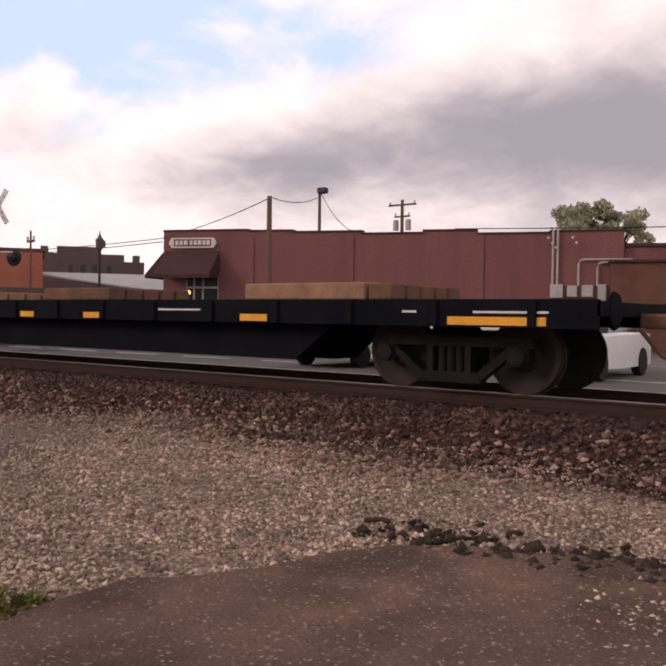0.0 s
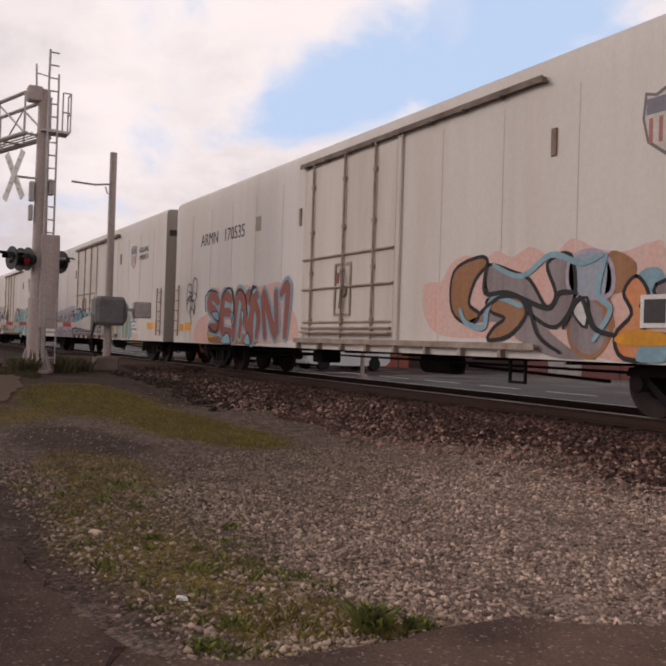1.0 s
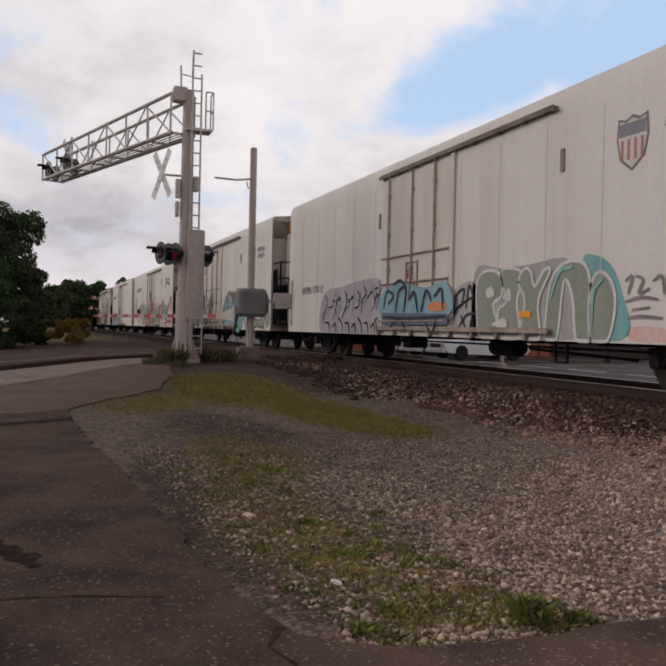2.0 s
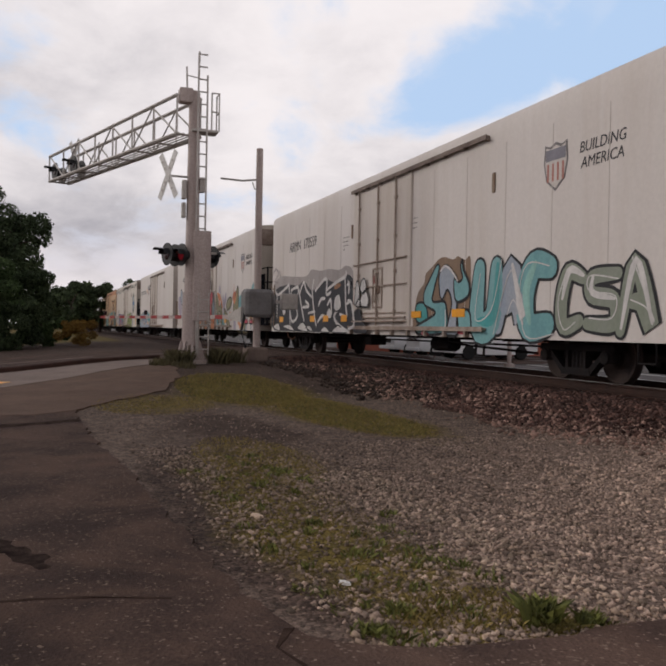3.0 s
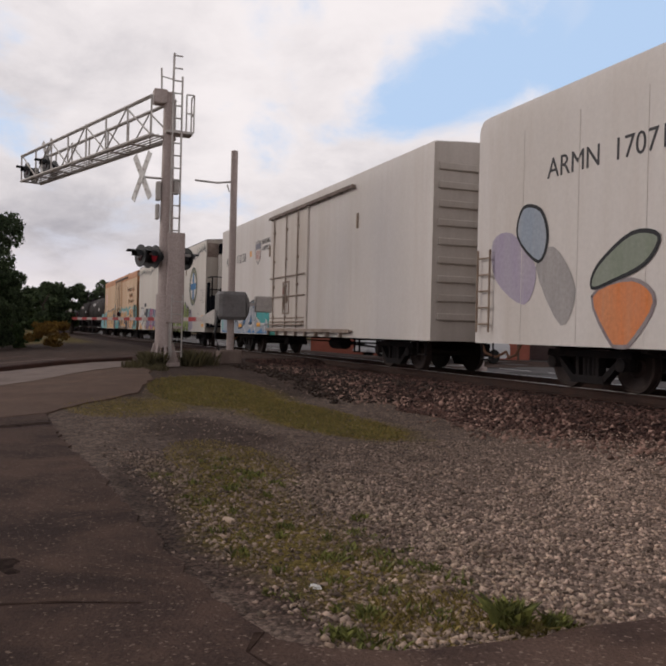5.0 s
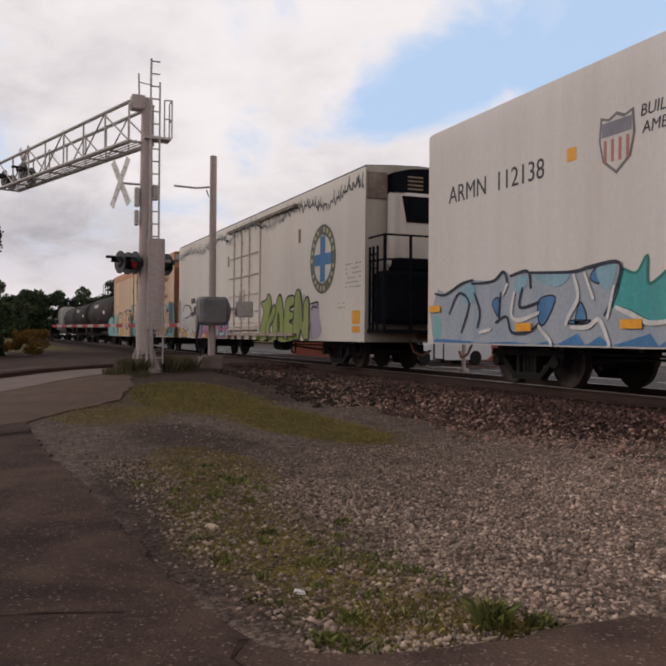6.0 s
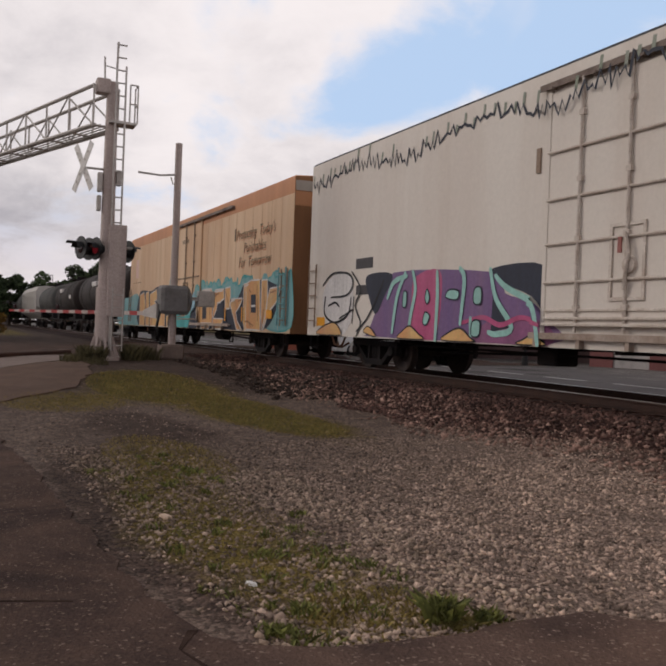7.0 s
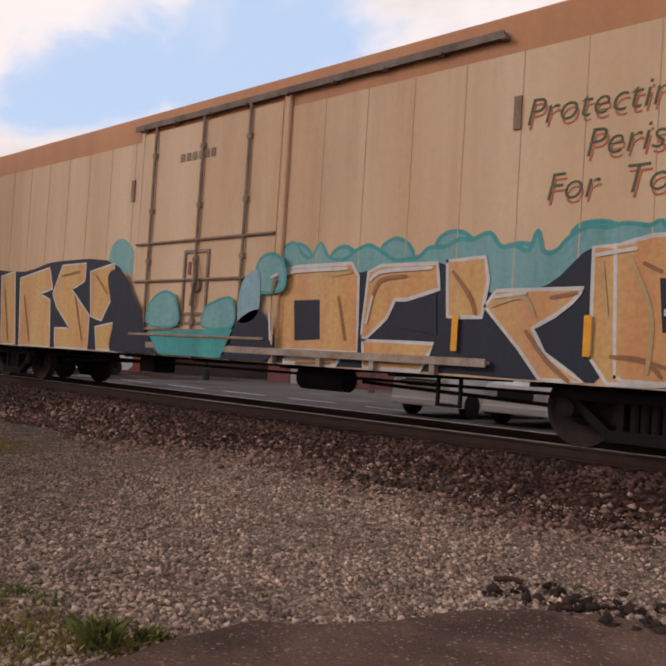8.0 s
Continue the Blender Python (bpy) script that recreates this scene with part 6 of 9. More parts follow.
blob("aqua", [(2.22, 1.59), (2.74, 1.15), (2.88, 0.93), (2.41, 0.85)], None, 0)
blob("aqua", [(3.69, 0.94), (3.68, 1.34), (3.96, 1.53), (4.24, 1.52), (4.28, 0.94)], None, 1)
blob("lilac", [(2.76, 2.33), (2.80, 2.83), (2.99, 3.05), (3.14, 2.72), (3.03, 2.31)], None, 1)
blob("lilac", [(3.76, 1.92), (3.75, 2.46), (3.89, 2.51), (4.04, 2.17), (4.39, 2.58), (4.59, 2.46), (4.54, 2.13), (4.32, 1.90), (4.25, 1.38), (4.06, 1.59)], None, 0)
blob("orange", [(2.29, 2.59), (2.58, 2.68), (3.14, 2.52), (3.56, 2.21), (3.82, 1.93), (3.67, 1.73), (3.46, 1.95), (3.14, 2.23), (3.05, 1.89), (2.83, 1.88), (2.71, 2.28)], "white", 2)
blob("olive", [(2.03, 2.41), (2.35, 2.50), (2.71, 2.14), (2.83, 1.92), (3.20, 1.97), (3.41, 2.07), (3.69, 1.54), (3.75, 1.15), (3.59, 0.93), (3.39, 1.08), (3.22, 1.59), (3.00, 1.63), (3.09, 1.15), (2.85, 1.10), (2.36, 1.66)], "dark", 3)
spray("dark", [(-0.35, 2.53), (-0.30, 3.20), (0.18, 3.19)], 0.04, 4)
spray("dark", [(0.20, 2.55), (0.25, 3.24)], 0.04, 4)
spray("dark", [(0.42, 2.65), (0.48, 3.25)], 0.04, 4)
spray("dark", [(-0.43, 2.49), (0.65, 2.57)], 0.04, 4)
spray("lilac", [(3.75, 2.26), (4.32, 1.83)], 0.04, 4)
spray("lilac", [(3.99, 2.37), (4.14, 1.84)], 0.04, 4)
spray("lilac", [(3.76, 1.93), (4.40, 2.20)], 0.04, 4)
blob("crimson", [(0.76, 1.35), (0.75, 1.72), (0.88, 2.03), (1.30, 2.01), (1.51, 1.62), (1.56, 1.33), (1.19, 1.26)], "red", 3, w=0.04)
blob("crimson", [(0.90, 2.33), (1.14, 2.60), (1.47, 2.72), (1.71, 2.55), (1.62, 2.22), (1.39, 1.99), (0.98, 2.03)], "red", 3, w=0.04)
blob("charcoal", [(0.85, 2.9), (0.9, 3.25), (1.05, 3.5), (1.2, 3.3), (1.3, 2.95), (1.08, 2.8)], None, 4)
spray("salmon", [(0.97, 2.50), (0.77, 2.28), (1.02, 2.03)], 0.08, 4)
spray("salmon", [(1.64, 2.37), (1.78, 2.06), (1.61, 1.92)], 0.08, 4)
blob("olive", [(4.68, 1.95), (4.94, 2.18), (5.46, 2.32), (5.90, 2.21), (5.73, 1.92), (5.14, 1.71), (4.78, 1.76)], "dark", 3)
blob("olive", [(4.21, 1.78), (4.50, 1.70), (5.07, 1.42), (5.56, 0.98), (5.28, 0.87), (4.82, 1.06), (4.32, 1.50)], "dark", 3)
blob("orange", [(5.16, 1.49), (5.74, 1.66), (6.04, 1.40), (5.86, 1.13), (5.43, 1.22)], "white", 2)
blob("rust_red", [(6.04, 2.22), (6.25, 2.64), (6.28, 2.97), (6.41, 2.55), (6.79, 2.56), (6.96, 2.34), (6.44, 2.12)], None, 2)
blob("olive", [(6.25, 1.30), (6.29, 1.98), (6.72, 2.44), (7.07, 2.77), (7.23, 2.64), (7.33, 1.93), (7.21, 1.29), (6.92, 1.39), (6.78, 1.86), (6.56, 1.30)], "dark", 3)
blob("lilac", [(6.35, 0.80), (6.39, 1.54), (6.62, 1.55), (6.83, 0.81)], None, 1)
blob("aqua", [(7.31, 2.15), (7.70, 2.36), (8.05, 2.04), (8.15, 1.52), (8.08, 1.21), (7.48, 1.44)], None, 0)
blob("lilac", [(8.09, 2.17), (8.33, 2.32), (8.81, 2.21), (8.71, 1.92), (8.23, 1.94)], None, 0)
blob("orange", [(7.15, 1.09), (7.63, 1.15), (8.10, 1.00), (8.43, 0.77), (7.65, 0.77), (7.50, 0.90)], "white", 2)
blob("olive", [(8.18, 1.72), (8.23, 1.88), (8.82, 1.99), (9.25, 2.24), (9.52, 2.36), (9.58, 2.08), (9.37, 1.83), (9.17, 1.61), (8.49, 1.49)], "dark", 2)
blob("olive", [(8.49, 1.51), (8.79, 1.50), (8.74, 1.07), (8.67, 0.77), (8.40, 0.84), (8.32, 1.20)], "dark", 1)
blob("aqua", [(9.61, 2.42), (9.85, 2.66), (10.13, 2.82), (10.29, 2.61), (9.96, 2.32), (9.87, 2.05), (9.57, 2.00)], None, 1)
blob("orange", [(10.24, 2.81), (10.67, 2.82), (10.82, 2.55), (10.85, 1.74), (10.72, 1.68), (10.53, 2.08), (10.34, 2.27)], None, 1)
blob("grey_pale", [(10.20, 2.29), (10.34, 2.10), (10.41, 1.82), (10.26, 1.96)], None, 2)
blob("crimson", [(8.60, 1.14), (8.91, 1.27), (9.24, 1.16), (9.19, 1.06), (8.69, 1.04)], "dark", 3)
blob("crimson", [(9.53, 1.14), (9.81, 1.26), (10.08, 1.15), (10.03, 1.04), (9.61, 1.04)], "dark", 3)
blob("crimson", [(10.40, 1.17), (10.60, 1.28), (10.87, 1.19), (10.83, 1.07), (10.48, 1.05)], "dark", 3)
blob("orange", [(6.29, 2.06), (6.72, 2.36), (7.01, 2.54), (6.88, 2.19), (6.52, 1.97)], None, 4)
blob("olive", [(6.61, 1.64), (6.81, 2.19), (7.07, 2.65), (7.03, 2.02)], None, 5)
spray("silver", [(8.92, 1.02), (8.94, 0.86), (8.95, 0.77)], 0.12, 2)
spray("silver", [(9.80, 1.02), (9.81, 0.88), (9.83, 0.77)], 0.12, 2)
spray("silver", [(10.61, 1.03), (10.63, 0.89), (10.64, 0.79)], 0.12, 2)
blob("amberish", [(9.55, 1.40), (10.00, 1.40), (10.02, 1.24), (9.58, 1.22)], None, 2, bend=False)
blob("amberish", [(10.17, 1.27), (10.47, 1.27), (10.48, 1.07), (10.16, 1.05)], None, 2, bend=False)
quad_panel("placard", car, 4.3, 1.08, 4.85, 1.26, MAT["amber"], "yellow reflector plate", 0.05)
quad_panel("placard", car, 1.45, 1.3, 1.75, 1.46, MAT["amber"], "yellow reflector plate", 0.15)

# fifth: longer plain doored car with silver piece
car, L = reefer(-120.4, -140.25, "clean white refrigerator car with silver and teal graffiti", end="car_end_pale", shift=-0.45, style=0, seam=0, ladders=False, corner=0.06)
marking(car, "ARMN  112138", -7.45, 3.75, 0.5)
quad_panel("placard", car, -5.27, 3.74, -5.03, 3.96, MAT["amber"], "yellow square notice")
shield(car, -4.1, 3.82, 0.9)
marking(car, "BUILDING\nAMERICA", -3.05, 4.04, 0.25, shear=0.15)
blob("silver", [(-9.77, 1.38), (-9.45, 1.88), (-9.01, 1.75), (-8.50, 1.94), (-8.02, 1.99), (-7.37, 1.93), (-7.03, 2.11), (-6.77, 1.98), (-6.29, 2.04), (-5.11, 1.96), (-4.64, 2.00), (-3.99, 2.03), (-4.04, 1.58), (-4.19, 1.35), (-3.82, 1.32), (-3.48, 1.16), (-3.20, 1.11), (-2.94, 1.20), (-2.79, 1.30), (-2.61, 1.18), (-2.47, 0.77), (-9.64, 0.77)], None, 2, bend=False)
blob("teal", [(-4.04, 1.58), (-3.99, 1.91), (-3.66, 1.84), (-3.44, 2.08), (-3.42, 1.68), (-3.16, 1.77), (-2.84, 1.97), (-2.88, 1.52), (-2.64, 1.58), (-2.37, 1.76), (-2.35, 1.57), (-2.48, 1.12), (-2.36, 0.93), (-2.15, 0.86), (-1.88, 0.87), (-1.56, 0.77), (-2.47, 0.77), (-2.63, 1.18), (-2.79, 1.29), (-3.20, 1.08), (-3.82, 1.31), (-4.16, 1.35)], "green_dark", 1, w=0.05)
blob("blue", [(-9.63, 0.77), (-9.53, 0.85), (-8.18, 0.81), (-7.99, 0.77), (-6.75, 0.81), (-6.10, 0.77), (-5.65, 0.84), (-5.50, 0.77), (-4.95, 0.96), (-4.75, 0.77), (-4.43, 0.92), (-4.17, 0.77), (-3.36, 0.96), (-3.20, 0.78), (-2.94, 0.92), (-2.63, 0.77), (-2.47, 0.77), (-4.94, 0.77)], None, 3, bend=False)
blob("blue", [(-5.97, 1.53), (-5.52, 1.56), (-5.78, 1.14), (-5.96, 1.15)], "navy", 3, w=0.03)
blob("blue", [(-5.02, 1.14), (-4.89, 1.46), (-4.73, 1.19), (-4.95, 1.10)], "navy", 3, w=0.03)
blob("blue", [(-4.66, 1.82), (-4.51, 1.97), (-4.44, 1.73)], "navy", 3, w=0.03)
blob("blue", [(-7.40, 1.51), (-7.19, 1.61), (-7.16, 1.24)], "navy", 3, w=0.03)
blob("blue", [(-5.23, 1.16), (-4.62, 1.16), (-4.95, 1.09)], "navy", 3, w=0.03)
spray("navy", [(-9.55, 1.79), (-9.12, 1.75), (-8.50, 1.94), (-8.06, 1.99)], 0.05, 5)
spray("navy", [(-8.11, 1.92), (-7.37, 1.93), (-7.03, 2.08), (-6.90, 1.84), (-7.02, 1.68)], 0.05, 5)
spray("navy", [(-6.81, 1.99), (-6.29, 2.04), (-6.20, 1.75)], 0.05, 5)
spray("navy", [(-6.21, 2.01), (-5.11, 1.95), (-4.64, 2.00), (-3.99, 2.01), (-4.09, 1.57), (-4.31, 1.24)], 0.05, 5)
spray("navy", [(-8.96, 1.36), (-8.60, 1.75), (-8.20, 1.55), (-8.48, 0.98)], 0.05, 5)
spray("navy", [(-8.01, 1.73), (-7.81, 1.36), (-7.90, 1.07)], 0.05, 5)
spray("navy", [(-7.27, 1.16), (-6.92, 1.26), (-6.75, 0.98), (-6.26, 0.98), (-5.96, 1.12)], 0.05, 5)
spray("navy", [(-7.11, 1.70), (-7.18, 1.26)], 0.05, 5)
spray("navy", [(-6.44, 1.76), (-6.51, 1.42), (-5.96, 1.49)], 0.05, 5)
spray("white", [(-6.90, 1.84), (-7.02, 1.68)], 0.07, 6)
spray("white", [(-6.68, 1.68), (-6.76, 1.30), (-6.51, 1.19), (-5.96, 1.31)], 0.07, 6)
spray("white", [(-5.04, 1.89), (-4.93, 1.54), (-5.16, 1.23), (-5.23, 1.10)], 0.07, 6)
spray("white", [(-4.77, 1.90), (-4.57, 1.51)], 0.07, 6)
spray("white", [(-4.11, 1.66), (-4.24, 1.20)], 0.07, 6)
spray("white", [(-5.09, 1.06), (-4.69, 1.06), (-4.43, 1.17), (-4.22, 0.85), (-4.21, 0.77)], 0.07, 6)
spray("white", [(-4.06, 1.35), (-3.71, 1.23), (-3.37, 1.11), (-2.99, 1.13)], 0.07, 6)
spray("white", [(-2.79, 1.29), (-2.58, 1.06), (-2.51, 0.77)], 0.07, 6)
spray("white", [(-7.81, 0.98), (-7.44, 1.03)], 0.07, 6)
spray("white", [(-5.96, 1.08), (-5.65, 0.84), (-5.62, 0.77)], 0.07, 6)
blob("sky", [(-8.50, 1.84), (-8.02, 1.91), (-8.01, 1.59), (-8.40, 1.56)], None, 4)
blob("sky", [(-6.13, 1.95), (-5.17, 1.92), (-5.52, 1.72)], None, 4)
blob("sky", [(-4.51, 1.97), (-4.08, 1.98), (-4.17, 1.66), (-4.38, 1.67)], None, 4)
blob("sky", [(-6.69, 1.92), (-6.32, 1.98), (-6.36, 1.75), (-6.63, 1.68)], None, 4)
blob("aqua", [(-9.64, 0.90), (-9.61, 1.30), (-9.32, 1.24), (-9.31, 0.90)], None, 3)
for x, z in ((-9.75, 1.4), (-6.6, 1.0), (-3.95, 1.03)):
    quad_panel("placard", car, x, z, x + 0.45, z + 0.14, MAT["amber"], "yellow reflector plate", 0.05)
small_print(car, -0.1, 2.95, 1.2, 4, 8)

# sixth: round emblem car
car, L = reefer(-143.5, -165.75, "cream refrigerator car with round emblem and lime purple graffiti", "cream_car", cooling="black_paint", cool_white="cream_car", style=1, seam=0, door_mat="cream_car", track_mat="cream_bar", shift=0.3, corner=0.05, roof="roof_edge")
ring = Mesh()
n = 40
for i in range(n):
    a, b = 2 * math.pi * i / n, 2 * math.pi * (i + 1) / n
    ring.poly([(8.25 + r * math.cos(t), -SIDE - 0.008, 3.05 + r * math.sin(t)) for r, t in ((0.98, a), (0.98, b), (0.68, b), (0.68, a))])
em = part("emblem", ring, M("emblem_ring", (0.12, 0.13, 0.1), 0.6), car, "round dark green railway emblem")
seg = Mesh()
for i in range(22):
    a = 2 * math.pi * i / 22
    if i % 6:
        seg.poly([(8.25 + r * math.cos(a + da), -SIDE - 0.011, 3.05 + r * math.sin(a + da)) for r, da in ((0.9, -0.07), (0.9, 0.07), (0.77, 0.07), (0.77, -0.07))])
part("emblem_mark", seg, M("emblem_gold", (0.5, 0.45, 0.25), 0.6), em)
cross = Mesh()
cross.box(8.07, -SIDE - 0.011, 2.4, 8.43, -SIDE - 0.008, 3.7)
cross.box(7.6, -SIDE - 0.014, 2.88, 8.9, -SIDE - 0.011, 3.2)
part("emblem_cross", cross, MAT["spray_blue"], em, "blue cross of the emblem")
rim = Mesh(); zig = Mesh()
rnd = random.Random(5)
pts = []
x = -11.0
while x < 11.0:
    pts.append((x, 4.62 + 0.12 * math.sin(x * 1.3) + (rnd.uniform(-0.14, 0.1) if len(pts) % 2 else rnd.uniform(0.0, 0.28))))
    x += rnd.uniform(0.05, 0.12)
stroke(zig, pts, 0.06, 1, False, False)
part("graffiti", zig, MAT["spray_navy"], car, "jagged dark line sprayed below the roof")
for a, b in zip(pts[::3], pts[1::3]):
    if a[1] > 4.6:
        stroke(rim, [a, (a[0] + 0.03, a[1] + 0.2)], 0.07, 0, False)
shapes(rim, MAT["spray_sage"], car, "grey sprayed drips below the roof")
blob("green", [(2.21, 0.88), (2.84, 1.65), (2.52, 2.00), (3.04, 2.08), (3.37, 2.28), (3.69, 1.96), (3.45, 1.53), (2.90, 0.88)], "dark", 2)
blob("green", [(3.16, 1.21), (3.73, 1.73), (3.96, 1.90), (4.16, 1.71), (3.85, 1.36), (3.48, 1.13), (3.79, 0.79), (3.16, 0.79)], "dark", 3)
blob("green", [(3.75, 0.87), (4.19, 1.98), (4.72, 2.12), (5.01, 0.87), (4.57, 0.87), (4.48, 1.20), (4.21, 0.87)], "dark", 2)
blob("green", [(4.96, 0.80), (5.06, 1.76), (5.30, 2.09), (5.94, 2.10), (5.87, 1.81), (5.55, 1.77), (5.55, 1.66), (5.86, 1.60), (5.80, 1.39), (5.48, 1.33), (5.88, 1.20), (5.81, 0.80)], "dark", 3)
blob("green", [(5.87, 0.77), (6.00, 2.04), (6.36, 2.28), (6.59, 1.93), (6.74, 1.29), (6.78, 1.84), (7.21, 1.97), (7.20, 0.77), (6.83, 0.77), (6.54, 1.05), (6.39, 0.77)], "dark", 4)
spray("green", [(2.28, 0.85), (2.65, 0.77), (3.16, 0.85)], 0.16, 2)
spray("green", [(3.26, 0.81), (3.66, 0.77), (4.21, 0.85)], 0.16, 2)
spray("green", [(4.31, 0.83), (4.83, 0.77), (5.80, 0.81)], 0.16, 2)
blob("lilac", [(6.65, 1.93), (6.75, 2.15), (6.92, 1.99), (6.82, 1.53)], None, 1)
blob("lilac", [(7.28, 0.83), (7.32, 1.50), (7.46, 1.79), (7.89, 1.84), (8.05, 1.35), (8.24, 1.05), (7.96, 0.83)], None, 1)
spray("navy", [(7.31, 1.81), (7.92, 1.85), (7.90, 1.75)], 0.05, 3)
spray("navy", [(7.44, 1.66), (7.62, 1.74), (7.87, 1.68)], 0.05, 3)
spray("navy", [(7.42, 1.25), (7.32, 1.07)], 0.05, 3)
spray("dark", [(4.35, 1.17), (4.43, 1.61), (4.55, 1.21)], 0.06, 5)
blob("plum", [(-7.59, 0.87), (-7.01, 1.62), (-6.48, 2.16), (-2.91, 2.00), (-2.58, 1.63), (-1.88, 1.47), (-1.57, 1.25), (-1.45, 0.77), (-7.34, 0.78)], None, 1)
blob("navy", [(-2.95, 2.07), (-1.53, 2.04), (-1.48, 1.25), (-1.72, 1.46), (-2.00, 1.61), (-2.59, 1.79)], None, 2)
blob("navy", [(-2.91, 1.64), (-2.40, 1.04), (-2.94, 0.95)], None, 3, bend=False)
blob("navy", [(-7.76, 2.14), (-6.57, 2.13), (-6.91, 1.64), (-7.27, 1.27), (-7.61, 1.65)], None, 2)
blob("magenta", [(-5.58, 2.03), (-4.71, 2.13), (-4.58, 1.58), (-4.80, 0.77), (-5.61, 0.77), (-5.72, 1.60)], None, 2)
blob("plum_red", [(-3.60, 0.79), (-3.04, 1.14), (-2.09, 1.19), (-1.44, 1.10), (-1.41, 0.77), (-3.66, 0.77)], None, 2)
spray("mint", [(-5.99, 2.13), (-6.31, 1.63), (-6.47, 0.89)], 0.1, 4)
spray("mint", [(-5.68, 2.14), (-5.56, 1.77), (-5.70, 1.27), (-5.76, 0.99)], 0.1, 4)
spray("mint", [(-4.75, 2.09), (-4.71, 1.58), (-4.74, 0.77)], 0.1, 4)
spray("mint", [(-3.96, 2.12), (-3.80, 1.89), (-3.89, 1.09)], 0.1, 4)
spray("mint", [(-3.00, 2.05), (-2.81, 1.54), (-2.34, 1.04), (-2.77, 0.92), (-2.99, 0.95)], 0.1, 4)
spray("mint", [(-2.84, 1.93), (-2.52, 1.72), (-1.89, 1.49), (-1.66, 1.32), (-1.52, 0.78)], 0.1, 4)
spray("mint", [(-6.72, 1.62), (-6.46, 1.95), (-5.93, 2.06)], 0.1, 4)
spray("mint", [(-3.54, 0.88), (-3.56, 1.19)], 0.1, 4)
blob("mint", [(-6.06, 1.45), (-6.03, 1.73), (-5.90, 1.71), (-5.92, 1.43)], "navy", 5, w=0.03)
blob("mint", [(-5.17, 1.59), (-5.10, 1.77), (-5.00, 1.60), (-5.08, 1.47)], "navy", 5, w=0.03)
blob("mint", [(-5.22, 1.10), (-5.15, 1.31), (-4.97, 1.23), (-5.08, 1.06)], "navy", 5, w=0.03)
blob("mint", [(-4.41, 1.59), (-4.30, 1.73), (-3.98, 1.70), (-4.03, 1.54)], "navy", 5, w=0.03)
blob("mint", [(-3.48, 1.48), (-3.46, 1.73), (-3.26, 1.73), (-3.26, 1.46)], "navy", 5, w=0.03)
blob("mint", [(-3.51, 0.88), (-3.50, 1.13), (-3.27, 1.14), (-3.28, 0.89)], "navy", 5, w=0.03)
blob("gold", [(-6.21, 0.77), (-6.02, 0.92), (-5.73, 1.03), (-5.38, 0.88), (-5.20, 0.77)], "dark", 6, w=0.03)
blob("gold", [(-4.48, 0.77), (-4.32, 0.90), (-3.89, 1.01), (-3.54, 0.84), (-3.43, 0.77)], "dark", 6, w=0.03)
blob("gold", [(-2.19, 0.77), (-2.01, 0.85), (-1.79, 0.92), (-1.44, 0.77)], "dark", 6, w=0.03)
blob("gold", [(-10.40, 0.77), (-10.11, 0.95), (-9.37, 1.07), (-9.02, 0.77)], "dark", 6, w=0.03)
blob("gold", [(-7.80, 0.87), (-7.56, 1.00), (-7.19, 0.78)], "dark", 6, w=0.03)
spray("magenta", [(-3.83, 1.11), (-3.17, 1.21), (-2.66, 1.08), (-2.09, 1.21), (-1.54, 1.09)], 0.08, 4)
blob("white", [(-10.00, 1.17), (-10.14, 1.81), (-9.59, 2.22), (-8.64, 2.23), (-8.43, 1.67), (-8.54, 1.07), (-9.10, 0.77)], None, 0)
spray("dark", [(-10.16, 2.00), (-9.60, 2.27), (-8.71, 2.23), (-8.46, 1.99), (-8.76, 1.73), (-9.62, 1.69)], 0.05, 2)
spray("dark", [(-9.98, 1.70), (-9.99, 1.27), (-9.37, 1.07), (-8.67, 1.27), (-8.52, 1.67)], 0.05, 2)
spray("dark", [(-9.78, 1.48), (-9.41, 1.56), (-9.16, 1.46)], 0.05, 2)
spray("dark", [(-8.53, 2.27), (-8.05, 1.86), (-8.28, 1.47), (-7.99, 1.08), (-8.18, 0.78)], 0.05, 2)
spray("dark", [(-8.19, 0.88), (-7.68, 1.17), (-7.21, 1.65), (-6.94, 2.01)], 0.05, 2)
spray("dark", [(-9.13, 1.17), (-8.45, 1.37)], 0.05, 2)
spray("dark", [(-8.43, 1.07), (-8.37, 1.67)], 0.05, 2)
m = Mesh()
m.box(-8.35, -SIDE - 0.008, 2.32, -7.5, -SIDE - 0.004, 2.56)
m.box(-8.3, -SIDE - 0.008, 1.72, -7.3, -SIDE - 0.004, 1.94)
part("reporting_mark", m, MAT["text_dark"], car, "dark reporting mark bars")
quad_panel("placard", car, 10.35, 1.2, 10.85, 1.55, MAT["amber"], "yellow placard")
quad_panel("placard", car, 10.35, 0.98, 10.85, 1.14, MAT["amber"], "yellow placard")
quad_panel("placard", car, -10.5, 0.98, -10.0, 1.2, MAT["amber"], "yellow placard")
small_print(car, 9.9, 2.75, 1.0, 6, 12)
small_print(car, 9.4, 1.75, 0.5, 2, 13)

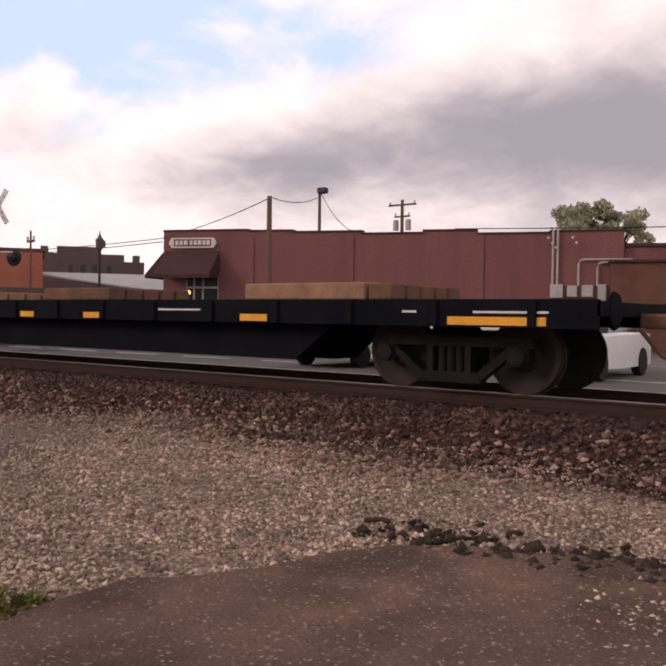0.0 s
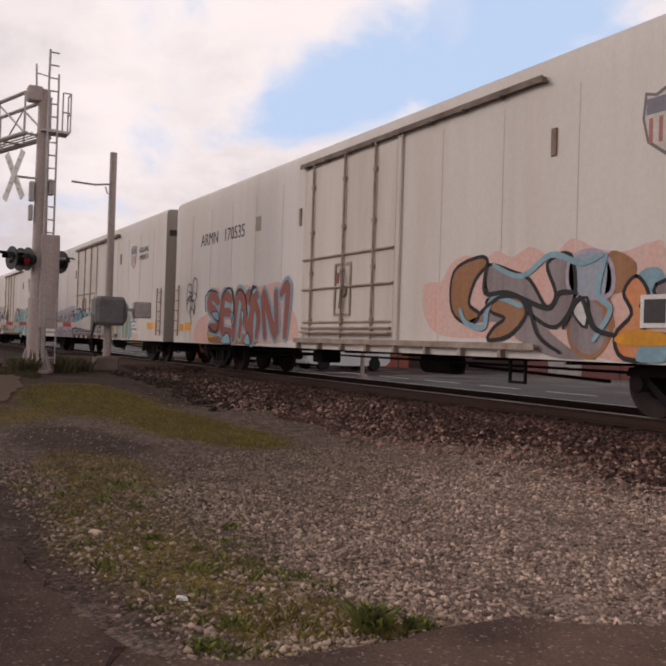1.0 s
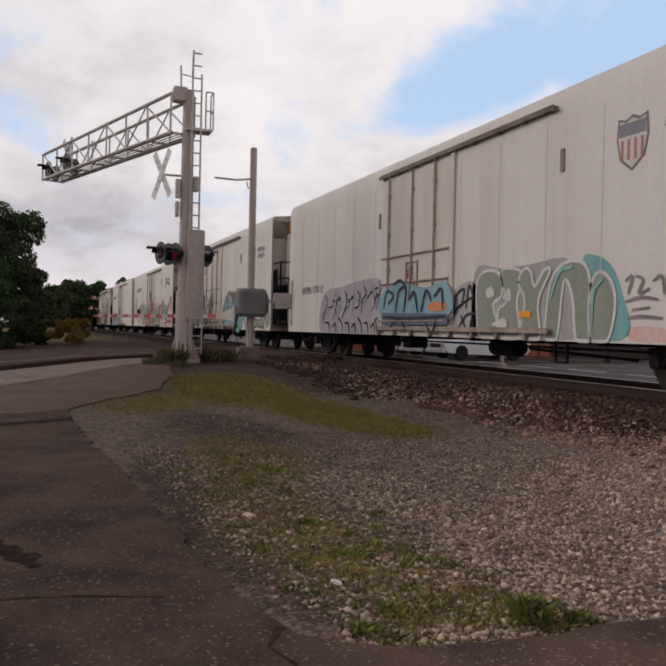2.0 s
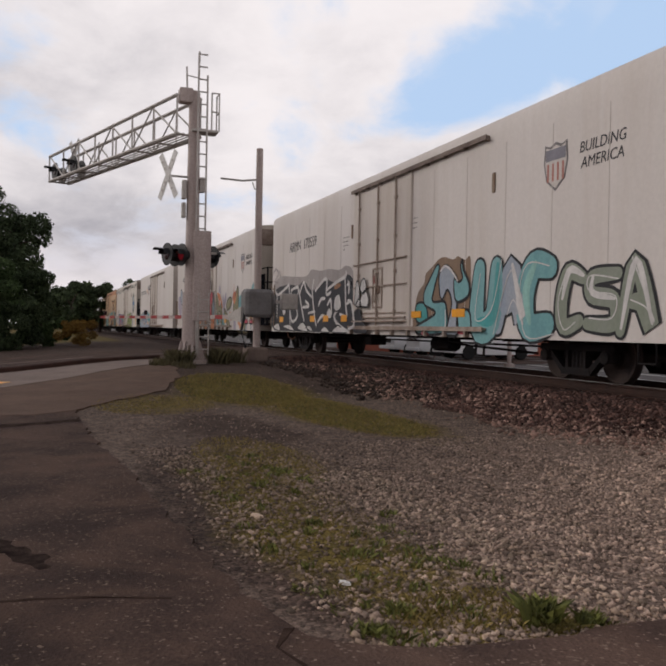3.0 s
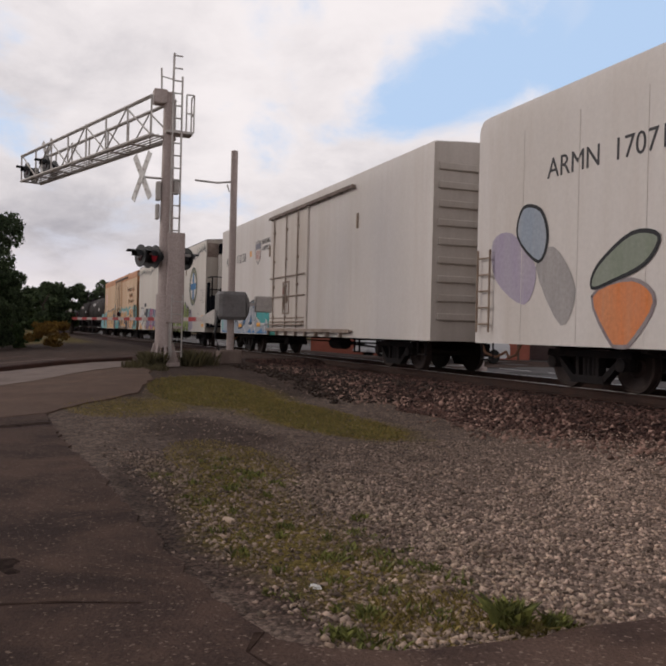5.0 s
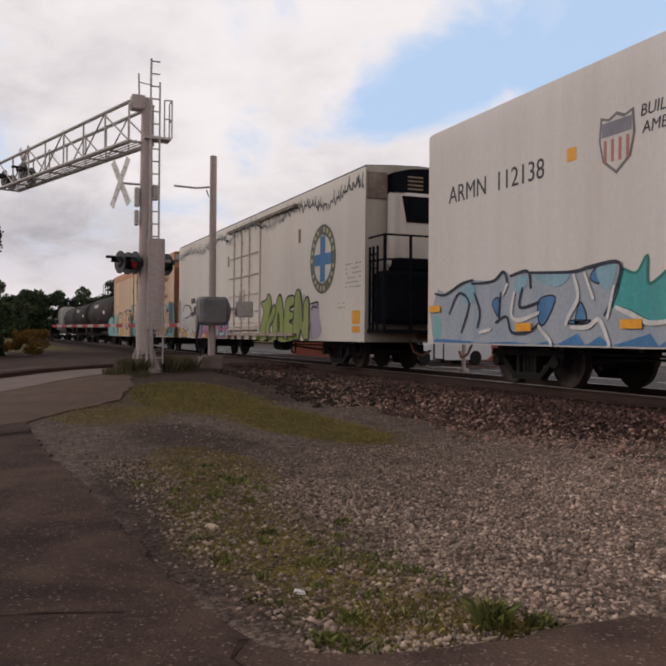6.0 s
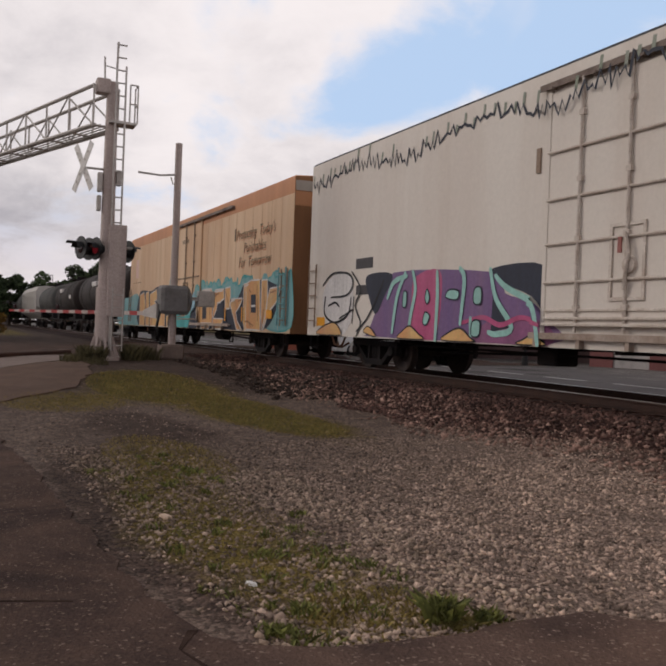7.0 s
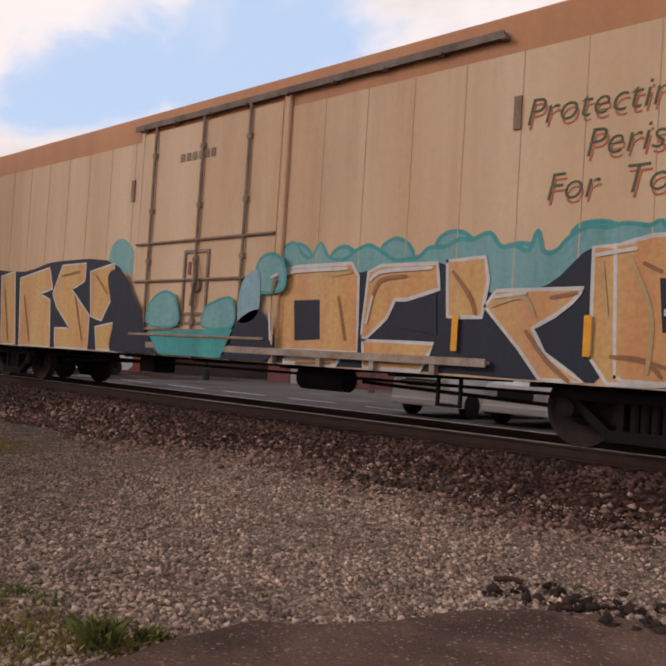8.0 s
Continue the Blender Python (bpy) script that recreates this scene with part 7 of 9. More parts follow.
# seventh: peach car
car, L = reefer(-166.95, -189.2, "faded peach refrigerator car with gold and teal graffiti", "peach_car", "peach_band", "peach_band", end="peach_end_shaded", seam=0.82, inset=3.6, door_mat="peach_car", track_mat="dirty_steel", ribs=False, corner=0.05)
part("end_stain", Mesh().box(L / 2, -SIDE + 0.02, 4.72, L / 2 + 0.008, SIDE - 0.02, 5.0), MAT["car_end_grey"], car, "grey faded top of the car end")
part("end_stain", Mesh().box(L / 2, -SIDE + 0.02, 4.3, L / 2 + 0.006, SIDE - 0.02, 4.7), MAT["peach_band"], car, "rusty orange band across the car end")
for k in range(6):
    quad_panel("small_print", car, -0.62 + k * 0.17, 4.1, -0.5 + k * 0.17, 4.24, MAT["dirty_steel"], "", 0.055)
for k, (tx, x, z, sz) in enumerate((("Protecting  Today's", 7.95, 3.86, 0.46), ("Perishables", 7.95, 3.4, 0.46), ("For  Tomorrow", 7.95, 2.95, 0.46))):
    me = lettering(tx, sz, M("letter_green", (0.12, 0.13, 0.08), 0.7), -0.006, 0.22)
    part("lettering", me, None, car, at=pose(x, -SIDE - 0.008, z))
    me = lettering(tx, sz, MAT["spray_rust_red"], -0.008, 0.22)
    part("lettering", me, None, car, at=pose(x + 0.02, -SIDE - 0.006, z - 0.06))
quad_panel("emblem", car, -9.75, 3.1, -9.15, 4.0, MAT["spray_salmon"], "faded red emblem")
small_print(car, -10.2, 2.85, 1.7, 1, 21, "rust")
for i in range(19):
    bx = 1.95 + i * 0.47
    bz = 2.15 + 0.1 * math.sin(i * 1.9) + 0.012 * i * (i < 12)
    h = 0.24 + 0.08 * math.sin(i * 2.7)
    blob("aqua", [(bx - 0.3, bz - 0.3), (bx - 0.28, bz + h * 0.5), (bx, bz + h), (bx + 0.28, bz + h * 0.4), (bx + 0.3, bz - 0.3)], "teal", i % 2 - 2, w=0.05, label="teal sprayed cloud with a dark rim")
blob("aqua", [(1.82, 2.07), (1.83, 2.3), (2.29, 2.56), (2.54, 2.36), (2.72, 2.32), (2.88, 2.52), (3.07, 2.31), (3.36, 2.26), (3.59, 2.38), (3.83, 2.44), (4.09, 2.32), (4.29, 2.22), (4.67, 2.24), (4.84, 2.35), (5.10, 2.36), (5.32, 2.44), (5.49, 2.42), (5.75, 2.49), (5.91, 2.32), (6.11, 2.32), (6.29, 2.25), (6.40, 2.48), (6.48, 2.24), (6.64, 2.23), (6.79, 2.37), (7.01, 2.48), (7.24, 2.46), (7.45, 2.49), (7.70, 2.45), (7.87, 2.44), (7.91, 1.69), (4.82, 1.61), (1.92, 1.61)], "teal", 0, w=0.05)
blob("aqua", [(9.29, 1.91), (9.30, 2.32), (9.53, 2.38), (9.73, 2.50), (9.89, 2.34), (10.17, 2.43), (10.44, 2.44), (10.71, 2.39), (10.92, 2.47), (11.12, 2.39), (11.22, 0.94), (9.29, 0.87), (9.67, 1.37)], "teal", 0, w=0.05)
blob("aqua", [(8.75, 2.08), (8.78, 2.43), (9.05, 2.51), (9.22, 2.40), (9.32, 2.05)], None, 0)
blob("navy", [(1.63, 0.77), (1.90, 1.74), (3.77, 2.08), (5.05, 2.15), (5.83, 1.76), (6.56, 1.85), (7.08, 2.24), (7.23, 1.70), (7.18, 0.77), (5.54, 0.77), (4.19, 0.77)], None, 1)
blob("navy", [(7.44, 0.81), (7.39, 2.13), (8.61, 2.33), (9.39, 2.25), (10.39, 2.00), (10.04, 1.63), (10.01, 1.37), (9.29, 0.87), (8.15, 0.78)], None, 1)
blob("gold", [(1.95, 0.96), (1.88, 1.97), (2.10, 2.13), (2.42, 2.19), (3.53, 2.20), (3.67, 2.02), (3.72, 0.97)], "white", 3, w=0.045, bend=False)
blob("gold", [(3.78, 1.20), (3.85, 2.07), (4.07, 2.15), (5.00, 2.15), (5.05, 1.82), (4.54, 1.69), (4.34, 1.69), (4.21, 1.44), (3.85, 1.15)], "white", 3, w=0.045, bend=False)
blob("gold", [(3.81, 1.14), (5.01, 1.13), (4.81, 0.77), (3.85, 0.77)], "white", 3, w=0.045, bend=False)
blob("gold", [(2.29, 0.84), (3.41, 0.89), (3.33, 0.77), (2.26, 0.77)], "white", 3, w=0.045, bend=False)
blob("gold", [(5.15, 2.17), (5.71, 2.20), (5.77, 1.92), (5.70, 1.47), (5.20, 1.47)], "white", 3, w=0.045, bend=False)
blob("gold", [(5.74, 1.60), (5.89, 1.79), (7.01, 1.80), (6.88, 1.65), (6.68, 1.50), (6.40, 1.35), (6.56, 1.07), (7.05, 0.77), (6.52, 0.77), (6.23, 1.11)], "white", 3, w=0.045, bend=False)
blob("gold", [(7.12, 1.04), (7.10, 2.25), (7.88, 2.26), (7.95, 0.78), (7.33, 0.77)], "white", 3, w=0.045, bend=False)
blob("gold", [(7.41, 0.85), (7.35, 2.25), (7.76, 2.34), (8.61, 2.33), (8.77, 0.79), (7.51, 0.81)], "white", 4, w=0.045, bend=False)
blob("gold", [(8.76, 2.31), (9.26, 2.31), (9.31, 1.90), (9.29, 1.35), (8.86, 0.77), (8.80, 1.23)], "white", 4, w=0.045, bend=False)
blob("gold", [(9.32, 1.76), (9.51, 2.04), (10.39, 2.07), (10.04, 1.62), (9.48, 1.35), (8.98, 0.77), (9.15, 1.23)], "white", 4, w=0.045, bend=False)
blob("navy", [(2.42, 1.69), (2.95, 1.70), (3.00, 1.13), (2.48, 1.10)], None, 4, bend=False)
blob("navy", [(4.33, 1.61), (5.01, 1.77), (5.05, 1.24), (4.39, 1.33)], None, 4, bend=False)
blob("navy", [(7.85, 1.89), (8.30, 1.89), (8.35, 1.33), (7.90, 1.33)], None, 6, bend=False)
blob("white", [(7.91, 1.57), (8.30, 1.57), (8.31, 1.50), (7.91, 1.50)], None, 7, bend=False)
blob("navy", [(-8.74, 0.77), (-8.69, 2.34), (-6.19, 2.37), (-4.72, 2.54), (-2.36, 2.33), (-1.91, 0.77), (-2.81, 0.77)], None, 1)
blob("gold", [(-8.51, 0.77), (-8.55, 2.23), (-7.66, 2.36), (-7.35, 1.81), (-7.38, 0.77)], "white", 3, w=0.03, bend=False)
blob("gold", [(-7.11, 0.77), (-7.30, 2.30), (-6.64, 2.38), (-6.40, 0.77)], "white", 3, w=0.03, bend=False)
blob("gold", [(-6.22, 0.77), (-6.37, 2.23), (-5.06, 2.42), (-4.88, 1.97), (-5.42, 1.87), (-4.96, 1.75), (-4.84, 0.77)], "white", 3, w=0.03, bend=False)
blob("gold", [(-4.87, 1.88), (-4.53, 2.45), (-3.59, 2.46), (-3.60, 2.11), (-4.08, 1.94), (-3.35, 1.43), (-3.34, 0.77), (-4.63, 0.77), (-4.69, 1.16), (-4.08, 1.17), (-4.67, 1.60)], "white", 3, w=0.03, bend=False)
blob("gold", [(-3.30, 1.41), (-3.42, 2.29), (-2.56, 2.42), (-2.52, 1.84), (-2.90, 1.33)], "white", 3, w=0.03, bend=False)
blob("gold", [(-3.11, 1.21), (-2.47, 1.30), (-2.37, 0.77), (-3.01, 0.78)], "white", 3, w=0.03, bend=False)
blob("aqua", [(-13.84, 0.77), (-13.81, 1.99), (-11.11, 2.18), (-9.03, 2.24), (-8.52, 0.77)], None, 0)
blob("navy", [(-2.59, 2.16), (-2.13, 2.25), (-1.65, 1.75), (-1.41, 1.45), (-1.25, 0.77), (-2.34, 0.77), (-2.31, 1.36)], None, 2)
blob("aqua", [(-2.75, 2.27), (-2.71, 2.75), (-2.36, 2.88), (-1.97, 2.64), (-1.83, 2.08), (-2.13, 2.25)], None, 0)
blob("teal", [(-1.18, 1.15), (1.17, 1.24), (0.89, 0.77), (-0.79, 0.77)], None, 2, bend=False)
blob("navy", [(-1.29, 0.77), (-1.17, 1.09), (-0.79, 0.77), (0.89, 0.77), (1.25, 1.35), (1.83, 1.52), (1.97, 0.77)], None, 1)
blob("aqua", [(-1.17, 1.28), (-1.17, 1.62), (-0.81, 1.84), (-0.43, 1.76), (-0.31, 1.29)], "teal", 2, w=0.04)
blob("aqua", [(0.41, 1.26), (0.42, 1.54), (0.68, 1.67), (1.10, 1.71), (1.15, 1.28)], "teal", 2, w=0.04)
blob("sky", [(1.30, 1.35), (1.29, 1.88), (1.52, 2.14), (1.73, 2.07), (1.73, 1.48)], None, 1)
spray("rust", [(2.04, 1.81), (2.12, 2.00), (2.34, 2.05)], 0.05, 5)
spray("tan", [(2.09, 1.74), (2.11, 1.04)], 0.05, 5)
spray("tan", [(3.13, 2.03), (3.54, 2.08)], 0.05, 5)
spray("rust", [(3.32, 1.73), (3.49, 1.14)], 0.05, 5)
spray("rust", [(3.95, 1.73), (4.09, 1.95), (4.52, 2.00)], 0.05, 5)
spray("rust", [(5.26, 2.03), (5.53, 1.71), (5.61, 1.51)], 0.05, 5)
spray("tan", [(5.84, 1.61), (6.24, 1.71), (6.42, 1.51)], 0.05, 5)
spray("rust", [(6.32, 1.31), (6.61, 0.98), (6.88, 0.77)], 0.05, 5)
spray("rust", [(6.62, 1.70), (6.93, 1.75)], 0.05, 5)
spray("tan", [(7.21, 2.07), (7.29, 1.52)], 0.05, 5)
spray("rust", [(7.36, 1.06), (7.73, 1.03), (7.91, 0.87)], 0.05, 5)
spray("rust", [(4.02, 0.87), (4.60, 0.89)], 0.05, 5)
spray("rust", [(2.55, 0.77), (3.24, 0.80)], 0.05, 5)
spray("rust", [(-6.10, 1.81), (-5.76, 0.89)], 0.05, 5)
spray("rust", [(-4.50, 2.23), (-3.83, 2.30)], 0.05, 5)
spray("rust", [(-7.06, 2.01), (-6.76, 0.86)], 0.05, 5)
spray("rust", [(-3.92, 1.79), (-3.56, 0.95)], 0.05, 5)
spray("rust", [(-3.17, 2.20), (-2.74, 1.86)], 0.05, 5)
spray("rust", [(7.68, 2.05), (7.86, 1.96)], 0.05, 5)
spray("white", [(2.02, 2.03), (2.43, 2.12), (3.45, 2.13)], 0.05, 6)
spray("white", [(3.90, 1.96), (4.11, 2.07), (4.92, 2.09)], 0.05, 6)
spray("white", [(5.86, 1.71), (6.29, 1.76)], 0.05, 6)
spray("white", [(7.15, 2.16), (7.58, 2.21)], 0.05, 6)
spray("white", [(2.02, 1.48), (2.08, 1.10)], 0.05, 6)
spray("white", [(3.87, 1.38), (3.95, 1.73)], 0.05, 6)
spray("tan", [(7.52, 2.13), (7.77, 1.52), (7.76, 0.91)], 0.05, 5)
spray("rust", [(8.39, 2.16), (8.55, 1.08)], 0.05, 5)
spray("rust", [(8.98, 2.07), (9.08, 1.51), (8.90, 0.95)], 0.05, 5)
spray("rust", [(9.52, 1.91), (10.01, 1.96)], 0.05, 5)
spray("rust", [(7.62, 1.06), (8.14, 0.92)], 0.05, 5)
spray("tan", [(9.44, 1.64), (9.93, 1.83)], 0.05, 5)
part("ladder", ladder_bars(10.3, 10.85, -SIDE - 0.08, 0.95, 2.6, 4, 0.025), MAT["spray_aqua"], car, "ladder sprayed teal")
quad_panel("placard", car, 9.3, 1.15, 9.8, 1.4, MAT["amber"], "yellow reflector plate", 0.06)
for x in (5.3, 7.05):
    quad_panel("placard", car, x, 1.05, x + 0.09, 1.5, MAT["amber"], "yellow reflector strip", 0.06)

# tail of the train
M("tank_black", (0.022, 0.018, 0.018), 0.75, (0.045, 0.034, 0.03), 0.8, 20, 0.6, 0.05, spec=0.15)
M("tank_grey", (0.06, 0.06, 0.06), 0.75, (0.09, 0.085, 0.08), 0.8, 20, 0.6, 0.05, spec=0.15)
M("hopper_pale", (0.5, 0.48, 0.45), 0.7, (0.38, 0.35, 0.32), 1.0, 20, 0.6, 0.05, streak=True)
tank_car(-190.6, -209.2, "tank_black", "dark brown tank car with white lettering panels")
tank_car(-210.5, -223.8, "tank_black", "black tank car with white lettering panel", 1.45)
tank_car(-225.1, -238.2, "tank_grey", "dark grey tank car without lettering", 1.45, False)
hopper_car(-239.5, -257.0, "hopper_pale")
tank_car(-258.4, -275.0, "tank_grey", "grey tank car without lettering", 1.5, False)
hopper_car(-276.4, -293.0, "tank_grey")
tank_car(-294.4, -311.0, "tank_black", "black tank car without lettering", 1.5, False)
tank_car(-312.4, -329.0, "tank_black", "black tank car without lettering", 1.5, False)
hopper_car(-330.4, -347.0, "tank_grey")

TRAVEL = [(0.0, 0.0), (0.5, 10.1), (1.0, 20.2), (1.5, 30.4), (2.0, 40.65), (2.75, 56.45), (3.5, 72.3), (4.0, 82.75), (4.5, 93.15), (5.15, 106.7), (5.8, 120.3), (6.5, 135.0), (7.0, 145.5), (7.5, 156.0), (8.0, 166.6)]


def motions():
    for car, u in TRAIN:
        walk(car, [(t, pose(u + d, TRACK_Y, 0)) for t, d in TRAVEL])
    ts, ds = [t for t, _ in TRAVEL], [d for _, d in TRAVEL]
    for w, x in WHEELS:
        rows = []
        for k in range(241):
            t = k / 30
            turn = math.degrees(float(np.interp(t, ts, ds)) / 0.457)
            rows.append((t, pose(x, 0, 0.457, 0, turn % 360 if turn % 360 < 180 else turn % 360 - 360, 0)))
        walk(w, rows)


# ---- crossing signals ----
def lattice_arm(parent, a, b, z0, z1):
    """A level walkway truss from a to b with chords, posts and diagonals."""
    a, b = Vector(a), Vector(b)
    d = (b - a).normalized()
    n = Vector((-d.y, d.x, 0))
    length = (b - a).length
    m = Mesh()
    for s in (-0.35, 0.35):
        for z in (z0, z1):
            m.tube([a + n * s + Vector((0, 0, z)), b + n * s + Vector((0, 0, z - (0.15 if z == z1 else 0)))], 0.05, 6)
    k = 7
    for i in range(k + 1):
        p = a + d * length * i / k
        for s in (-0.35, 0.35):
            m.tube([p + n * s + Vector((0, 0, z0)), p + n * s + Vector((0, 0, z1 - 0.15 * i / k))], 0.028, 6)
            if i < k:
                q = a + d * length * (i + 1) / k
                m.tube([p + n * s + Vector((0, 0, z1)), q + n * s + Vector((0, 0, z0))] if i % 2 else [p + n * s + Vector((0, 0, z0)), q + n * s + Vector((0, 0, z1 - 0.1))], 0.024, 6)
        m.tube([p - n * 0.35 + Vector((0, 0, z0)), p + n * 0.35 + Vector((0, 0, z0))], 0.03, 6)
    part("truss", m, MAT["galvanised"], parent, "grey steel truss arm with walkway")
    deck = Mesh()
    for j in range(5):
        s = -0.28 + j * 0.14
        deck.tube([a + n * s + Vector((0, 0, z0 + 0.04)), b + n * s + Vector((0, 0, z0 + 0.04))], 0.022, 4)
    part("walkway", deck, MAT["galvanised"], parent)
    return d, n


def crossbuck(parent, at, yaw, size):
    m = Mesh()
    for s in (-1, 1):
        c, w = size / 2, 0.11
        dx, dz = c * 0.62, c * 0.95
        nx, nz = w * 0.84, w * 0.55
        m.prism([(-dx * s - nx * 0.9, -dz + nz * s * 0.9), (-dx * s + nx * 0.9, -dz - nz * s * 0.9), (dx * s + nx * 0.9, dz - nz * s * 0.9), (dx * s - nx * 0.9, dz + nz * s * 0.9)], -0.012 * s - 0.008, -0.012 * s + 0.008)
    b = part("crossbuck", m, MAT["white_sign"], parent, "weathered white crossbuck sign", at=pose(*at, 0, 0, yaw))
    for s in (-1, 1):
        for k in (-0.62, -0.3, 0.3, 0.62):
            bars = Mesh()
            px, pz = k * size * 0.31 * s, k * size * 0.475
            bars.box(px - 0.035, -0.035, pz - 0.03, px + 0.035, -0.028, pz + 0.03)
            part("sign_mark", bars, MAT["galvanised"], b)


def flasher(parent, at, yaw, lit, name="flasher"):
    m = Mesh()
    m.lathe((0, -0.03, 0), (0, 1, 0), [(0, 0.3), (0.02, 0.3), (0.025, 0.16), (0.2, 0.13), (0.22, 0.05)], 24)
    f = part(name, m, MAT["lamp_black"], parent, "round black flasher with hood", at=pose(*at, 0, 0, yaw))
    hood = Mesh()
    n = 10
    for i in range(n):
        a, b = math.pi * i / n, math.pi * (i + 1) / n
        for r in (0.16,):
            hood.poly([(r * math.cos(a), -0.03, r * math.sin(a)), (r * math.cos(b), -0.03, r * math.sin(b)), (r * math.cos(b), -0.38 if 2 < i < 8 else -0.2, r * math.sin(b)), (r * math.cos(a), -0.38 if 2 < i < 8 else -0.2, r * math.sin(a))])
    part("hood", hood, MAT["lamp_black"], f)
    lens = Mesh().lathe((0, -0.035, 0), (0, -1, 0), [(0, 0.145), (0.02, 0.12), (0.03, 0.05)], 20)
    part("lens", lens, MAT["lens_on" if lit else "lens_off"], f, "lit red lens" if lit else "dark red lens")


MX, MY = -22.48, 3.78
base_z = float(ground_z(MX, MY))
mast = thing("signal_mast", pose(MX, MY, base_z), "grey cantilever crossing signal with flashers, ladder and walkway arm", "crossing signal")
H = 7.15 - base_z
shaft = Mesh()
shaft.lathe((0, 0, 0.5), (0, 0, 1), [(0, 0.23), (1.4, 0.23), (1.42, 0.19), (H - 0.5, 0.145), (H - 0.48, 0.1)], 20)
part("shaft", shaft, MAT["mast_paint"], mast, "round grey steel shaft", True)
base = part("base", Mesh().lathe((0, 0, 0), (0, 0, 1), [(0, 0.44), (0.1, 0.44), (0.1, 0.1)], 16), MAT["mast_paint"], mast, "flared bolted base")
for k in range(8):
    a = k * math.pi / 4
    foot = Mesh()
    foot.grid([[(r * math.cos(a) + w * -math.sin(a) * 0.03, r * math.sin(a) + w * math.cos(a) * 0.03, z) for r, z in ((0.2, 0.1), (0.4, 0.1), (0.26, 0.62), (0.2, 0.62))] for w in (-1, 1)])
    part("gusset", foot, MAT["mast_paint"], base)
cab = Mesh().box(-0.05, 0.0, 1.15, 0.3, 0.46, 3.55, 0.02)
part("control_box", cab, MAT["mast_paint"], mast, "tall grey wiring box on the shaft")
junction = Mesh().box(-0.2, -0.42, H - 0.32, 0.15, -0.06, H + 0.06, 0.03)
part("arm_bracket", junction, MAT["mast_paint"], mast)
lad = Mesh()
for y in (0.05, 0.29):
    lad.tube([(0.28, y, 3.5), (0.28, y, H + 0.4)], 0.028, 6)
for i in range(15):
    z = 3.6 + i * 0.33
    lad.tube([(0.28, 0.05, z), (0.28, 0.29, z)], 0.02, 6)
lad.tube([(0.28, 0.1, 0.3), (0.28, 0.1, 1.9)], 0.02, 6)
for y in (0.12, 0.4):
    lad.tube([(0.3, y + 0.02, 0.25), (0.3, y + 0.02, 1.9)], 0.02, 6)
for i in range(5):
    lad.tube([(0.3, 0.14, 0.4 + i * 0.33), (0.3, 0.42, 0.4 + i * 0.33)], 0.016, 6)
lad.tube([(0.28, 0.05, H + 0.3), (0.28, 0.06, H + 1.0)], 0.032, 6)
lad.tube([(0.1, -0.22, H), (0.1, -0.24, H + 0.62)], 0.026, 6)
lad.tube([(0.1, -0.24, H + 0.4), (0.28, 0.05, H + 0.3)], 0.016, 6)
part("ladder", lad, MAT["galvanised"], mast, "steel ladder with rungs")
plat = Mesh()
plat.box(-0.2, -0.1, H - 1.1, 0.3, 0.6, H - 1.04)
for x, y in ((0.25, 0.62), (-0.1, 0.62), (0.25, 0.42)):
    plat.tube([(x, y, H - 1.05), (x, y, H - 0.05)], 0.022, 6)
for z in (H - 0.55, H - 0.05):
    plat.tube([(-0.1, 0.62, z), (0.25, 0.62, z), (0.25, 0.42, z)], 0.02, 6)
part("platform", plat, MAT["galvanised"], mast, "small railed service platform")
ARM = Vector((-9.4, -3.25, 0))
lattice_arm(mast, (0, -0.15, 0), ARM, H - 1.18, H - 0.15)
arm_yaw = math.degrees(math.atan2(ARM.y, ARM.x)) - 180
for k, dist in ((0, 0.995), (1, 0.82)):
    p = ARM * dist
    flasher(mast, (p.x + 0.35, p.y - 0.15, H - 0.85), 20, False)
    flasher(mast, (p.x - 0.45, p.y + 0.1, H - 0.85), 208, False)
crossbuck(mast, (ARM.x * 0.86 + 0.5, ARM.y * 0.86, H - 0.55), 24, 1.15)
crossbuck(mast, (0.05, -0.68, 4.86 - base_z), 24, 1.25)
arm = Mesh().tube([(0, -0.1, 2.98), (0, -0.72, 2.98)], 0.04, 8)
arm.tube([(0, 0.1, 2.98), (0, 0.7, 2.98)], 0.04, 8)
arm.tube([(0, -0.7, 4.86 - base_z), (0, 0, 4.86 - base_z)], 0.03, 8)
part("bracket", arm, MAT["galvanised"], mast)
for ya, yb, za, zb in ((-0.3, -0.18, 4.4, 4.9), (0.16, 0.3, 4.6, 5.0), (-0.3, -0.2, 3.9, 4.3)):
    part("junction_box", Mesh().box(-0.1, ya, za, 0.1, yb, zb, 0.02), MAT["galvanised"], mast)
for y, yaw, lit in ((-0.66, 20, False), (-0.28, 20, True), (0.56, 208, False), (-0.45, 208, False)):
    flasher(mast, (0.12 if yaw < 90 else -0.15, y, 2.9), yaw, lit)

